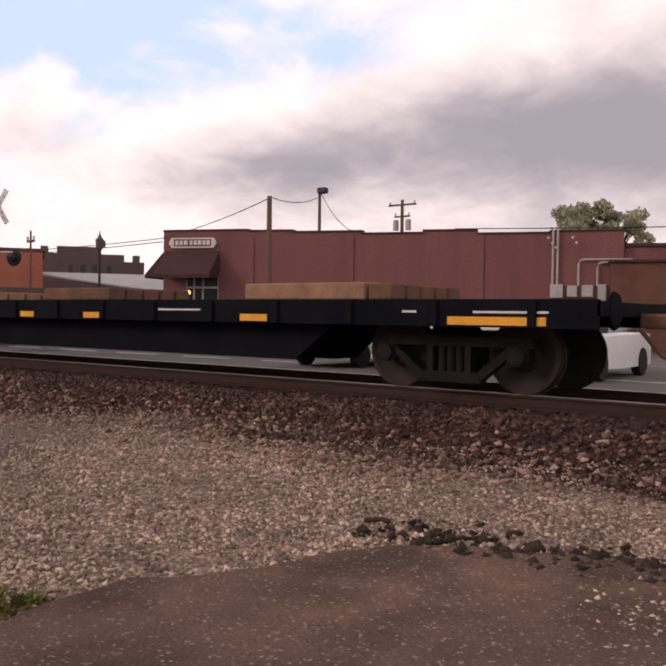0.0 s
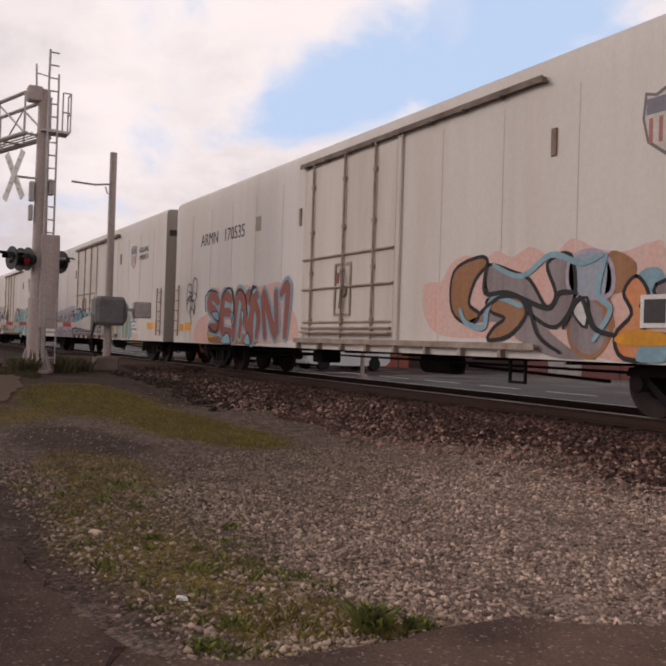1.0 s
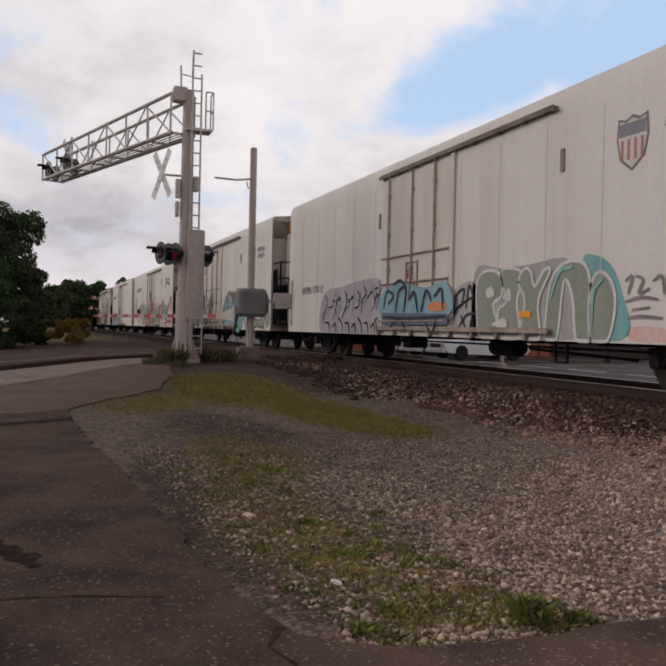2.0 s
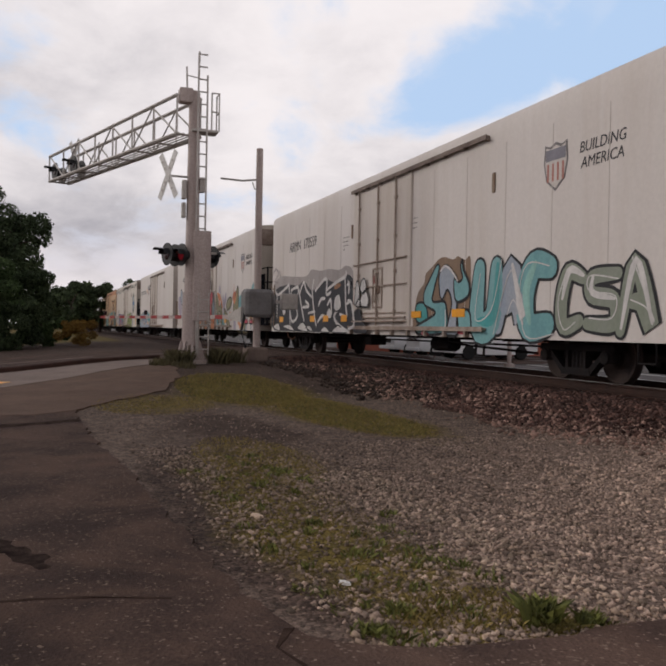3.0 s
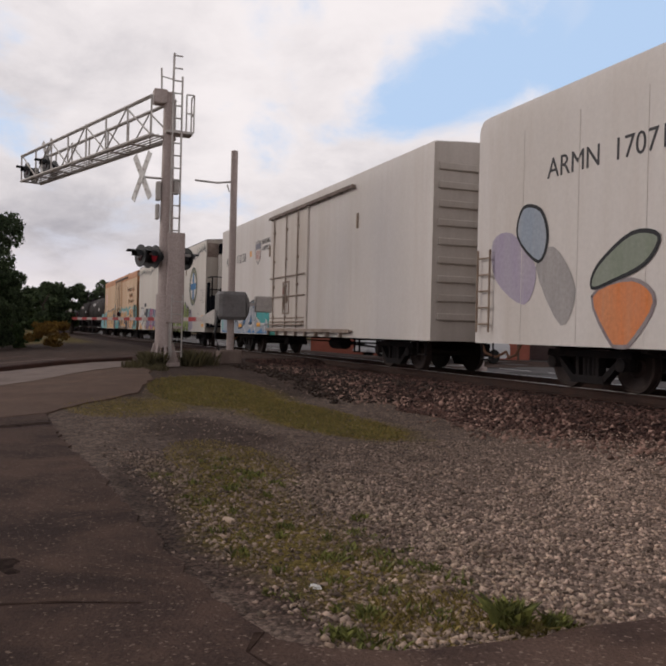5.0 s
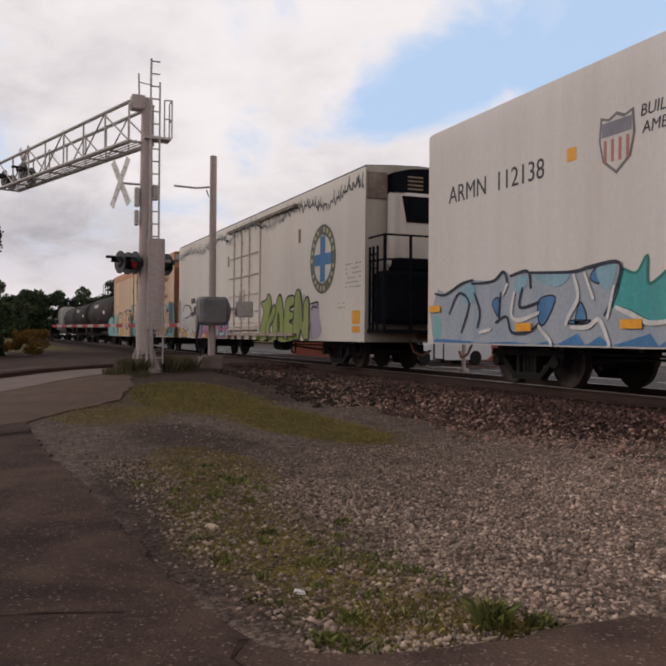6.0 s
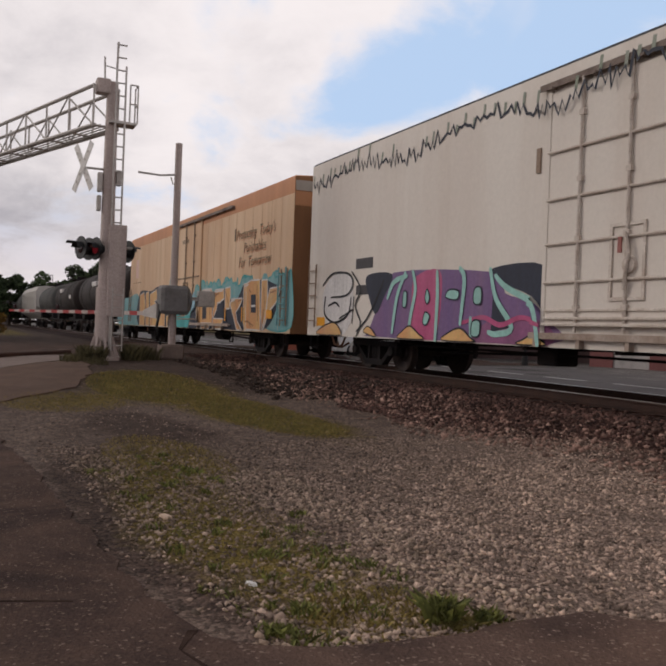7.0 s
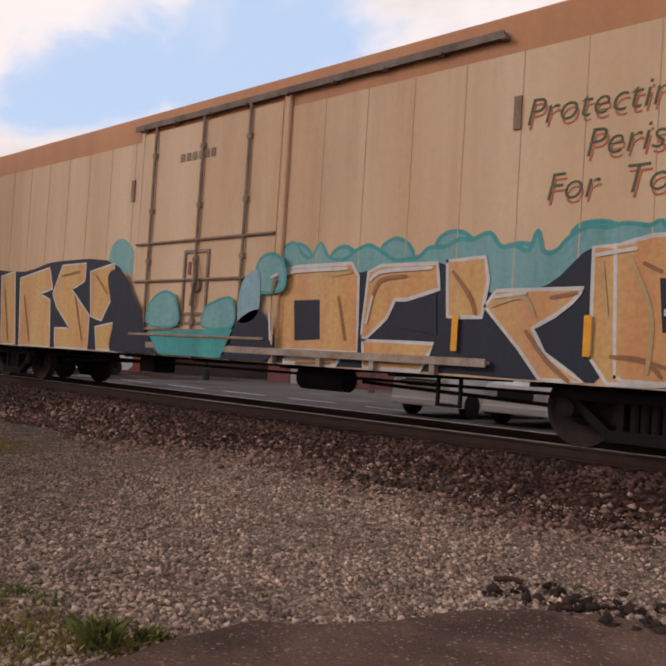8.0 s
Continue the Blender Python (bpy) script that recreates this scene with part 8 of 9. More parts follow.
FX, FY = -26.8, 16.2
far = thing("far_signal", pose(FX, FY, float(ground_z(FX, FY))), "grey crossing signal post with crossbuck and flashers behind the track", "crossing signal")
up = -float(ground_z(FX, FY))
part("post", Mesh().lathe((0, 0, 0), (0, 0, 1), [(0, 0.2), (0.15, 0.2), (0.16, 0.08), (5.28 + up, 0.07), (5.3 + up, 0.03)], 14), MAT["mast_paint"], far, "slim grey post")
part("cross_arm", Mesh().tube([(-0.86, -0.29, 2.95 + up), (0, 0, 2.95 + up), (0.95, 0.32, 2.95 + up)], 0.035, 8), MAT["galvanised"], far)
flasher(far, (-0.86, -0.34, 2.8 + up), 19, False)
flasher(far, (0.06, -0.16, 2.8 + up), 19, True)
flasher(far, (0.95, 0.36, 2.77 + up), 199, False)
crossbuck(far, (0.48, 0.05, 4.5 + up), 19, 1.2)

PX, PY = -24.0, 5.98
pz = float(ground_z(PX, PY))
gate = thing("crossing_gate", pose(PX, PY, pz), "grey crossing gate post with lowered red and white arm", "crossing gate")
m = Mesh().lathe((0, 0, 0), (0, 0, 1), [(0, 0.22), (0.12, 0.22), (0.13, 0.11), (6.25, 0.1), (6.27, 0.04)], 16)
part("post", m, MAT["mast_paint"], gate, "slim steel post", True)
m = Mesh()
m.box(-0.28, -0.36, 0.0, 0.28, 0.3, 0.42, 0.05)
part("footing", m, MAT["concrete"], gate, "pale concrete footing")
m = Mesh()
m.box(-0.35, -0.42, 1.3, 0.35, 0.42, 2.12, 0.09)
m.lathe((0, 0.4, 1.7), (0, 1, 0), [(0, 0.34), (0.08, 0.3), (0.1, 0.1)], 18)
part("gate_machine", m, M("machine_grey", (0.2, 0.19, 0.19), 0.6, (0.14, 0.13, 0.125), 3, 30, 0.6, 0.08), gate, "dark grey gate machine housing")
m = Mesh()
m.box(-0.05, 0.45, 1.72, 0.05, 1.05, 1.82)
m.box(-0.12, 0.72, 1.55, 0.12, 1.22, 2.02, 0.03)
part("counterweight", m, MAT["galvanised"], gate, "grey counterweight block")
m = Mesh().tube([(0, 0, 5.35), (0, -0.5, 5.28), (0, -1.15, 5.3)], 0.03, 6)
m.tube([(0, 0, 5.1), (0.05, -0.15, 5.05), (0, -0.2, 5.25)], 0.02, 6)
part("wire_arm", m, MAT["galvanised"], gate, "thin side bracket near the top")
m = Mesh().tube([(0.1, -0.4, 1.4), (0.15, -0.5, 0.9), (0.1, -0.35, 0.4)], 0.04, 8)
part("conduit", m, MAT["lamp_black"], gate)
gd = Vector((-0.945, -0.326, 0)).normalized()
arm_z = 1.3
n = 22
lo_, hi_ = Vector((0, -0.42, arm_z)), Vector((0, 0, 1))


def arm_piece(d0, d1, h0, h1, thick):
    m = Mesh()
    s = Vector((-gd.y, gd.x, 0)) * thick
    m.grid([[gd * d + lo_ - s - hi_ * h, gd * d + lo_ + s - hi_ * h, gd * d + lo_ + s + hi_ * h, gd * d + lo_ - s + hi_ * h] for d, h in ((d0, h0), (d1, h1))])
    return m


ga = part("gate_arm", arm_piece(0.7, 10.3, 0.062, 0.04, 0.018), MAT["mast_paint"], gate, "lowered gate arm with red and white stripes")
for i in range(1, n, 2):
    part("red_stripe", arm_piece(0.7 + 9.6 * i / n, 0.7 + 9.6 * (i + 1) / n, 0.066 - 0.024 * i / n, 0.066 - 0.024 * (i + 1) / n, 0.022), M("stripe_red", (0.36, 0.03, 0.03), 0.5), ga)
m = Mesh()
m.grid([[(0.05, -0.5, 1.15), (-0.7, -0.72, 1.22), (-0.7, -0.72, 1.38), (0.05, -0.5, 1.6)], [(0.05, -0.44, 1.15), (-0.7, -0.66, 1.22), (-0.7, -0.66, 1.38), (0.05, -0.44, 1.6)]])
part("arm_bracket", m, MAT["galvanised"], gate)
for k in (3.2, 6.4, 9.9):
    m = Mesh().lathe((gd.x * k, gd.y * k - 0.42, arm_z + 0.08), (0, 0, 1), [(0, 0.06), (0.14, 0.06), (0.16, 0.03)], 12)
    part("gate_lamp", m, MAT["lens_off"], ga, "small red gate lamp")


# ---- buildings behind the railway ----
M("maroon_wall", (0.22, 0.092, 0.088), 0.85, (0.18, 0.072, 0.07), 0.5, 12, 0.6, 0.15, dirt=(0.12, 0.055, 0.052), dirt_amount=0.6, streak=True)
M("coping", (0.07, 0.04, 0.038), 0.8)
M("orange_brick", (0.48, 0.16, 0.11), 0.85, (0.38, 0.12, 0.08), 0.8, 14, 0.6, 0.2)
M("dark_brick", (0.14, 0.098, 0.095), 0.85, (0.1, 0.07, 0.068), 0.8, 14, 0.6, 0.2)
M("metal_roof", (0.5, 0.48, 0.48), 0.45, (0.38, 0.36, 0.36), 1.0, 10, 0.5, 0.05, metal=0.3)
M("awning", (0.075, 0.03, 0.032), 0.8, None, 1.0, 12, 0.5, 0.1)
M("glass_dark", (0.02, 0.022, 0.026), 0.08, None, 1.0, 10, 0.3, 0.0)
M("pole_wood", (0.17, 0.11, 0.085), 0.9, (0.1, 0.065, 0.05), 2, 30, 0.6, 0.3, streak=True)
M("utility_grey", (0.46, 0.43, 0.42), 0.6, (0.34, 0.32, 0.31), 2, 20, 0.5, 0.05)
M("wire", (0.03, 0.03, 0.03), 0.6)

WALL_YAW = math.degrees(math.atan2(0.367, 0.93))
shop = thing("shop_building", pose(-32.08, 28.88, -0.42, 0, 0, WALL_YAW), "long maroon one-storey brick shop with stepped parapet", "building")
Z = 0.42
steps = [(0.0, 4.56, 5.06), (4.56, 6.86, 5.0), (6.86, 10.3, 4.92), (10.3, 13.2, 4.8), (13.2, 15.68, 4.9), (15.68, 18.9, 4.73), (18.9, 22.05, 4.8)]
outline = [(0.0, 0.0)]
for a, b, z in steps:
    outline += [(a, z + Z), (b, z + Z)]
outline += [(22.05, 0.0), (3.0, 0.0), (3.0, 2.72 + Z), (1.2, 2.72 + Z), (1.2, 0.0)]
wall = Mesh().prism(outline, 0.0, 0.4)
part("wall", wall, MAT["maroon_wall"], shop, "maroon painted brick wall")
back = Mesh().box(0.0, 11.6, 0, 22.05, 12.0, 5.0)
back.box(0.0, 0.4, 0, 0.4, 11.6, 5.2).box(21.65, 0.4, 0, 22.05, 11.6, 5.0)
part("wall", back, MAT["maroon_wall"], shop)
part("roof", Mesh().box(0.3, 0.4, 4.85, 21.7, 11.7, 5.0), MAT["coping"], shop)
for a, b, z in steps:
    part("coping", Mesh().box(a - 0.02, -0.06, z + Z, b + 0.02, 0.46, z + Z + 0.08, 0.01), MAT["coping"], shop, "dark parapet coping")
for x in (4.56, 9.6, 15.7):
    part("pilaster", Mesh().box(x, -0.06, 0, x + 0.3, 0.0, 4.7 + Z), MAT["maroon_wall"], shop)
sign = part("sign", Mesh().prism([(0.5, 4.22 + Z), (0.34, 4.47 + Z), (0.5, 4.72 + Z), (2.75, 4.72 + Z), (2.92, 4.47 + Z), (2.75, 4.22 + Z)], -0.14, -0.02), MAT["white_sign"], shop, "pale shop sign with dark lettering")
part("sign_panel", Mesh().box(0.62, -0.15, 4.29 + Z, 2.66, -0.14, 4.65 + Z), MAT["maroon_wall"], sign)
for k, (x, w) in enumerate(((0.72, 0.16), (0.95, 0.16), (1.18, 0.2), (1.5, 0.15), (1.72, 0.15), (1.94, 0.18), (2.2, 0.14), (2.4, 0.18))):
    part("sign_bar", Mesh().box(x, -0.165, 4.36 + Z, x + w, -0.152, 4.58 + Z), MAT["white_sign"], sign)
aw = Mesh()
aw.grid([[(0.1, -0.02, 4.08 + Z), (0.1, -1.3, 2.86 + Z), (0.1, -1.3, 2.68 + Z), (0.1, -0.02, 2.9 + Z)], [(3.05, -0.02, 4.08 + Z), (3.05, -1.3, 2.86 + Z), (3.05, -1.3, 2.68 + Z), (3.05, -0.02, 2.9 + Z)]])
part("awning", aw, MAT["awning"], shop, "dark maroon cloth awning over the door")
aw = Mesh()
aw.grid([[(-0.02, 0.1, 4.08 + Z), (-1.1, 0.1, 2.9 + Z), (-1.1, 0.1, 2.72 + Z), (-0.02, 0.1, 2.9 + Z)], [(-0.02, 4.0, 4.08 + Z), (-1.1, 4.0, 2.9 + Z), (-1.1, 4.0, 2.72 + Z), (-0.02, 4.0, 2.9 + Z)]])
part("awning", aw, MAT["awning"], shop, "dark maroon cloth awning round the corner")
win = part("window", Mesh().box(1.2, 0.12, 0.7 + Z, 3.0, 0.18, 2.72 + Z), MAT["glass_dark"], shop, "shop window and door glass under the awning")
fr = Mesh()
for x in (1.2, 1.62, 2.1, 2.94):
    fr.box(x, 0.05, 0.0, x + 0.07, 0.2, 2.72 + Z)
fr.box(1.2, 0.05, 2.2 + Z, 3.0, 0.2, 2.3 + Z).box(1.2, 0.05, 0.0, 3.0, 0.2, 0.7 + Z)
part("window_frame", fr, MAT["utility_grey"], win, "pale window frame")
part("neon_sign", Mesh().lathe((1.36, 0.1, 2.0 + Z), (0, -1, 0), [(0, 0.1), (0.03, 0.1)], 12), M("neon", (0.6, 0.2, 0.03), 0.4, emit=(1.0, 0.45, 0.1, 3.0)), win, "small lit window sign")
for x, z0 in ((19.05, 2.4), (19.25, 2.4)):
    part("conduit", Mesh().tube([(x, -0.12, z0 + Z), (x, -0.12, 4.85 + Z), (x - 0.1, -0.12, 5.0 + Z)], 0.05, 8), MAT["utility_grey"], shop, "vertical grey electrical conduit")
for x0, x1, z in ((20.15, 22.4, 3.55), (20.95, 22.6, 3.42)):
    part("conduit", Mesh().tube([(x0, -0.12, 2.4 + Z), (x0, -0.12, z - 0.2 + Z), (x0 + 0.06, -0.12, z - 0.06 + Z), (x0 + 0.2, -0.12, z + Z), (x1, -0.12, z + Z)], 0.045, 8), MAT["utility_grey"], shop, "bent grey electrical conduit")
for x, w, z0, z1 in ((18.95, 0.55, 1.85, 2.45), (19.68, 0.42, 1.9, 2.4), (20.3, 0.48, 1.9, 2.42), (20.98, 0.36, 1.75, 2.45)):
    part("meter_box", Mesh().box(x, -0.22, z0 + Z, x + w, -0.01, z1 + Z, 0.02), MAT["utility_grey"], shop, "grey electrical meter box")
for k in range(5):
    part("insulator", Mesh().lathe((18.85 + 0.16 * k + (0.55 if k > 2 else 0), -0.2, 4.5 + Z - 0.22 * (k % 3)), (0, -1, 0), [(0, 0.05), (0.12, 0.06), (0.2, 0.03)], 8), MAT["white_sign"], shop)

annex = thing("annex_building", pose(-32.08 + 0.93 * 21.5, 28.88 + 0.367 * 21.5, -0.42, 0, 0, WALL_YAW), "low maroon brick annex with brown shed doors", "building")
part("wall", Mesh().box(0.6, 0.3, 0, 14.0, 8.0, 4.55), MAT["maroon_wall"], annex)
part("roof", Mesh().box(0.55, 0.2, 4.56, 14.1, 8.1, 4.7), MAT["coping"], annex)
part("shed", Mesh().box(0.0, -0.7, 0, 5.0, 0.28, 3.8, 0.02), M("shed_brown", (0.16, 0.07, 0.05), 0.85, (0.1, 0.045, 0.035), 1, 20, 0.6, 0.2), annex, "brown timber shed front")
part("shed_roof", Mesh().prism([(-0.1, 3.82), (5.1, 3.82), (5.1, 3.92), (-0.1, 3.92)], -0.85, 0.28), MAT["coping"], annex)

brick = thing("brick_building", pose(-41.6, 24.0, -0.42, 0, 0, 56), "orange red brick building with a flat roof", "building")
part("wall", Mesh().box(-9, 0, 0, 3.6, 7, 4.6), MAT["orange_brick"], brick)
part("coping", Mesh().box(-9.1, -0.08, 4.61, 3.7, 7.1, 4.75), MAT["dark_brick"], brick)
part("canopy", Mesh().box(-9, -1.6, 2.3, 3.6, -0.01, 2.6), MAT["dark_brick"], brick, "dark canopy along the wall")
dark = thing("brick_building", pose(-51.4, 34.4, -0.42, 0, 0, 53), "dark brown brick building with stepped parapet and chimneys", "building")
for x0, x1, z in ((0.0, 1.4, 5.5), (1.4, 4.4, 6.0), (4.4, 6.0, 5.5), (6.0, 7.4, 5.0)):
    part("wall", Mesh().box(x0, 0, 0, x1, 9, z), MAT["dark_brick"], dark)
for x, z in ((0.3, 5.5), (4.2, 6.0), (6.6, 5.0)):
    part("chimney", Mesh().box(x, 0.3, z + 0.004, x + 0.5, 0.9, z + 0.5, 0.03), MAT["dark_brick"], dark)
for x in (2.2, 3.0, 3.8, 4.8):
    part("window", Mesh().box(x, -0.04, 4.0, x + 0.3, -0.004, 4.7), MAT["glass_dark"], dark)
canopy = thing("metal_canopy", pose(-41.4, 27.2, -0.42, 0, 0, 48), "low building with a pale sheet metal roof", "building")
rf = Mesh()
rf.grid([[(-0.3, 0.2, 3.6), (8.5, -1.2, 2.45), (8.5, -1.2, 2.38), (-0.3, 0.2, 3.5)], [(-0.3, 4.0, 3.75), (9.5, 4.0, 3.7), (9.5, 4.0, 3.6), (-0.3, 4.0, 3.65)]])
part("roof", rf, MAT["metal_roof"], canopy, "pale standing sheet metal roof")
part("wall", Mesh().box(0, 0.6, 0, 8.2, 3.9, 2.6), MAT["dark_brick"], canopy)

lamp = thing("street_lamp", pose(-31.5, 24.5, -0.42), "dark ornamental street lamp on a slim post", "street lamp")
part("post", Mesh().lathe((0, 0, 0), (0, 0, 1), [(0, 0.16), (0.5, 0.13), (0.6, 0.07), (4.2, 0.05)], 12), MAT["lamp_black"], lamp)
part("lantern", Mesh().lathe((0, 0, 4.2), (0, 0, 1), [(0, 0.08), (0.1, 0.16), (0.5, 0.2), (0.55, 0.12), (0.75, 0.03), (0.9, 0.02)], 12), MAT["dark_brick"], lamp, "dark lantern head")


def utility_pole(x, y, h, label, arms=(), r=0.16):
    p = thing("utility_pole", pose(x, y, -0.42), label, "utility pole", "utility poles")
    part("pole", Mesh().tube([(0, 0, 0), (0, 0, h)], r, 12, r2=r * 0.7), MAT["pole_wood"], p)
    for z, w in arms:
        part("cross_arm", Mesh().box(-w / 2, -0.05, z, w / 2, 0.05, z + 0.12), MAT["pole_wood"], p)
        for k in (-0.45, 0.45):
            part("insulator", Mesh().lathe((k * w, 0, z + 0.12), (0, 0, 1), [(0, 0.05), (0.15, 0.06), (0.2, 0.03)], 8), MAT["utility_grey"], p)
    return p


utility_pole(-23.9, 27.6, 6.5, "short weathered timber pole in front of the maroon wall", r=0.15)
p2 = utility_pole(-31.7, 41.2, 9.2, "tall utility pole with a lamp at its head behind the shop", r=0.13)
part("lamp_head", Mesh().box(-0.1, -0.2, 8.9, 0.55, 0.2, 9.25, 0.05), MAT["lamp_black"], p2)
p3 = utility_pole(-30.7, 49.2, 9.4, "timber utility pole with cross arms and transformers", ((9.0, 2.2), (8.2, 1.2)))
for k in (-0.5, 0.5):
    part("transformer", Mesh().lathe((k, 0, 7.3), (0, 0, 1), [(0, 0.1), (0.02, 0.2), (0.7, 0.2), (0.75, 0.1)], 12), MAT["utility_grey"], p3, "grey transformer can")


def cable(a, b, sag, label):
    a, b = Vector(a), Vector(b)
    pts = [a.lerp(b, i / 10) - Vector((0, 0, sag * (1 - (i / 5 - 1) ** 2))) for i in range(11)]
    tagged(part("cable", Mesh().tube(pts, 0.022, 5), MAT["wire"]), label, "cable", "overhead cables")


cable((-23.9, 27.6, 6.0), (-32.05, 28.82, 4.75), 0.15, "black overhead cable to the short pole")
cable((-32.1, 28.85, 4.72), (-60, 22.0, 4.6), 0.5, "black overhead cable from the shop corner")
cable((-32.1, 28.85, 4.55), (-60, 22.0, 4.4), 0.5, "black overhead cable over the street")
cable((-23.9, 27.6, 6.05), (-31.7, 41.2, 8.3), 0.3, "black overhead cable between two poles")
cable((-31.7, 41.2, 8.7), (-23.0, 33.0, 4.9), 0.5, "black guy cable down to the shop roof")
cable((-18.0, 33.5, 4.9), (20.0, 44.0, 5.2), 0.3, "black overhead cable along the shop roof")


utility_pole(-38.0, 25.2, 5.5, "thin weathered pole beside the orange brick building", ((4.9, 0.6),), 0.07)


# ---- trees ----
M("leaf_dark", (0.068, 0.092, 0.042), 0.85, (0.038, 0.056, 0.028), 0.6, 8, 0.7, 0.1, island=0.6, leafy=0.35)
M("leaf_mid", (0.08, 0.12, 0.045), 0.85, (0.05, 0.075, 0.03), 0.6, 8, 0.7, 0.1, island=0.5, leafy=0.35)
# distance haze is put into this leaf colour, hence so pale
M("leaf_hazed", (0.5, 0.5, 0.36), 0.85, (0.4, 0.41, 0.29), 0.6, 8, 0.7, 0.1, island=0.4, grain=0.2, leafy=0.5)
M("leaf_straw", (0.26, 0.15, 0.035), 0.9, (0.17, 0.1, 0.025), 0.8, 8, 0.7, 0.1, island=0.5, leafy=0.35)
M("bark", (0.07, 0.05, 0.038), 0.9, (0.045, 0.032, 0.026), 2, 30, 0.7, 0.4)


def leaf_cloud(rng, centres, radii, count, size):
    """Many small bent leaves about the given clumps, as one mesh."""
    per = np.maximum(1, (count * radii ** 2 / np.sum(radii ** 2)).astype(int))
    c = np.repeat(centres, per, 0)
    r = np.repeat(radii, per)
    n = len(c)
    d = rng.normal(size=(n, 3)); d /= np.linalg.norm(d, axis=1)[:, None]
    p = c + d * (r * rng.uniform(0.35, 1.05, n) ** 0.6)[:, None] * np.array([1, 1, 0.8])
    u = rng.normal(size=(n, 3)); u /= np.linalg.norm(u, axis=1)[:, None]
    v = np.cross(u, rng.normal(size=(n, 3))); v /= np.linalg.norm(v, axis=1)[:, None]
    s = (size * rng.uniform(0.5, 1.4, n))[:, None]
    verts = np.stack([p - u * s, p + v * s * 0.5, p + u * s, p - v * s * 0.5], 1).reshape(-1, 3)
    idx = np.arange(n)[:, None] * 4
    tris = np.concatenate([idx + [0, 1, 2], idx + [0, 2, 3]], 0)
    return verts, tris


def raw_mesh(name, verts, faces, mat):
    me = bpy.data.meshes.new(name)
    me.vertices.add(len(verts))
    me.vertices.foreach_set("co", np.asarray(verts, np.float32).ravel())
    k = faces.shape[1]
    me.loops.add(faces.size)
    me.loops.foreach_set("vertex_index", faces.astype(np.int32).ravel())
    me.polygons.add(len(faces))
    me.polygons.foreach_set("loop_start", np.arange(0, faces.size, k, dtype=np.int32))
    me.update(calc_edges=True)
    me.materials.append(mat)
    return me


def tree(x, y, h, spread, leaf, label, seed, clumps=26, leaves=7000, trunk=0.35, low=0.35, size=0.16, name="tree", category="tree"):
    rng = np.random.default_rng(seed)
    z0 = float(ground_z(x, y))
    t = thing(name, pose(x, y, z0 - 0.05), label, category)
    m = Mesh()
    top = h * 0.62
    if trunk:
        m.tube([(0, 0, 0), (0.1, 0.05, top * 0.4), (0.0, 0.15, top * 0.75), (0.15, 0.1, top)], trunk, 9, r2=trunk * 0.35)
    cs, rs = [], []
    for k in range(clumps):
        a = rng.uniform(0, 2 * math.pi)
        zz = h * (low + (0.93 - low) * rng.uniform(0, 1))
        lim = spread * math.sqrt(max(0.12, 1 - ((zz / h - 0.6) / 0.5) ** 2))
        rr = lim * rng.uniform(0.25, 1.0)
        c = Vector((rr * math.cos(a), rr * math.sin(a), zz))
        cs.append(c); rs.append(rng.uniform(0.16, 0.3) * spread)
        if trunk and k % 2 == 0:
            st = Vector((0.05, 0.1, min(top, zz * 0.75)))
            m.tube([st, st.lerp(c, 0.55) + Vector((0, 0, 0.15 * h * 0.2)), c], trunk * 0.3, 5, r2=0.03)
    if trunk:
        part("trunk", m, MAT["bark"], t)
    v, f = leaf_cloud(rng, np.array([tuple(c) for c in cs]), np.array(rs), leaves, size)
    part("crown", raw_mesh("crown", v, f, MAT[leaf]), None, t)
    return t


tree(-50.5, -2.6, 9.2, 3.4, "leaf_dark", "tall dark broadleaf tree beside the road", 3, 46, 24000, 0.3, 0.25, 0.11)
tree(-52.5, -6.2, 8.4, 3.2, "leaf_dark", "dark broadleaf tree beside the road", 4, 40, 20000, 0.3, 0.2, 0.11)
tree(-44.0, -2.6, 4.6, 2.3, "leaf_mid", "dense green bush beneath the tall tree", 5, 34, 20000, 0.0, 0.08, 0.08, "bush", "bush")
tree(-47.0, -0.6, 4.0, 1.8, "leaf_dark", "dark green bush beneath the tall tree", 6, 30, 15000, 0.0, 0.05, 0.08, "bush", "bush")
tree(-44.5, -4.6, 4.2, 2.6, "leaf_mid", "dense green bush beneath the tall tree", 25, 34, 18000, 0.0, 0.03, 0.09, "bush", "bush")
tree(-43.0, -1.4, 2.4, 1.7, "leaf_dark", "dark low bush beneath the tall tree", 26, 30, 14000, 0.0, 0.02, 0.07, "bush", "bush")
tree(-43.2, 1.75, 1.35, 1.15, "leaf_straw", "straw coloured dry bush at the roadside", 7, 22, 7000, 0.0, 0.05, 0.045, "bush", "bush")
tree(-46.0, 0.6, 1.5, 1.2, "leaf_mid", "low green bush at the roadside", 17, 14, 2500, 0.0, 0.05, 0.08, "bush", "bush")
tree(-110.0, 3.6, 6.0, 3.6, "leaf_dark", "dark tree far along the track", 8, 20, 4000, 0.3, 0.2, 0.3)
tree(-124.0, 8.0, 7.2, 4.4, "leaf_dark", "dark spreading tree far along the track", 9, 22, 4500, 0.3, 0.25, 0.32)
tree(-96.0, 0.0, 4.6, 3.2, "leaf_dark", "dark rounded tree far along the track", 10, 18, 4000, 0.25, 0.1, 0.26)
tree(-150.0, 22.0, 11.0, 6.5, "leaf_dark", "dark broad tree behind the train", 11, 26, 5000, 0.4, 0.2, 0.4)
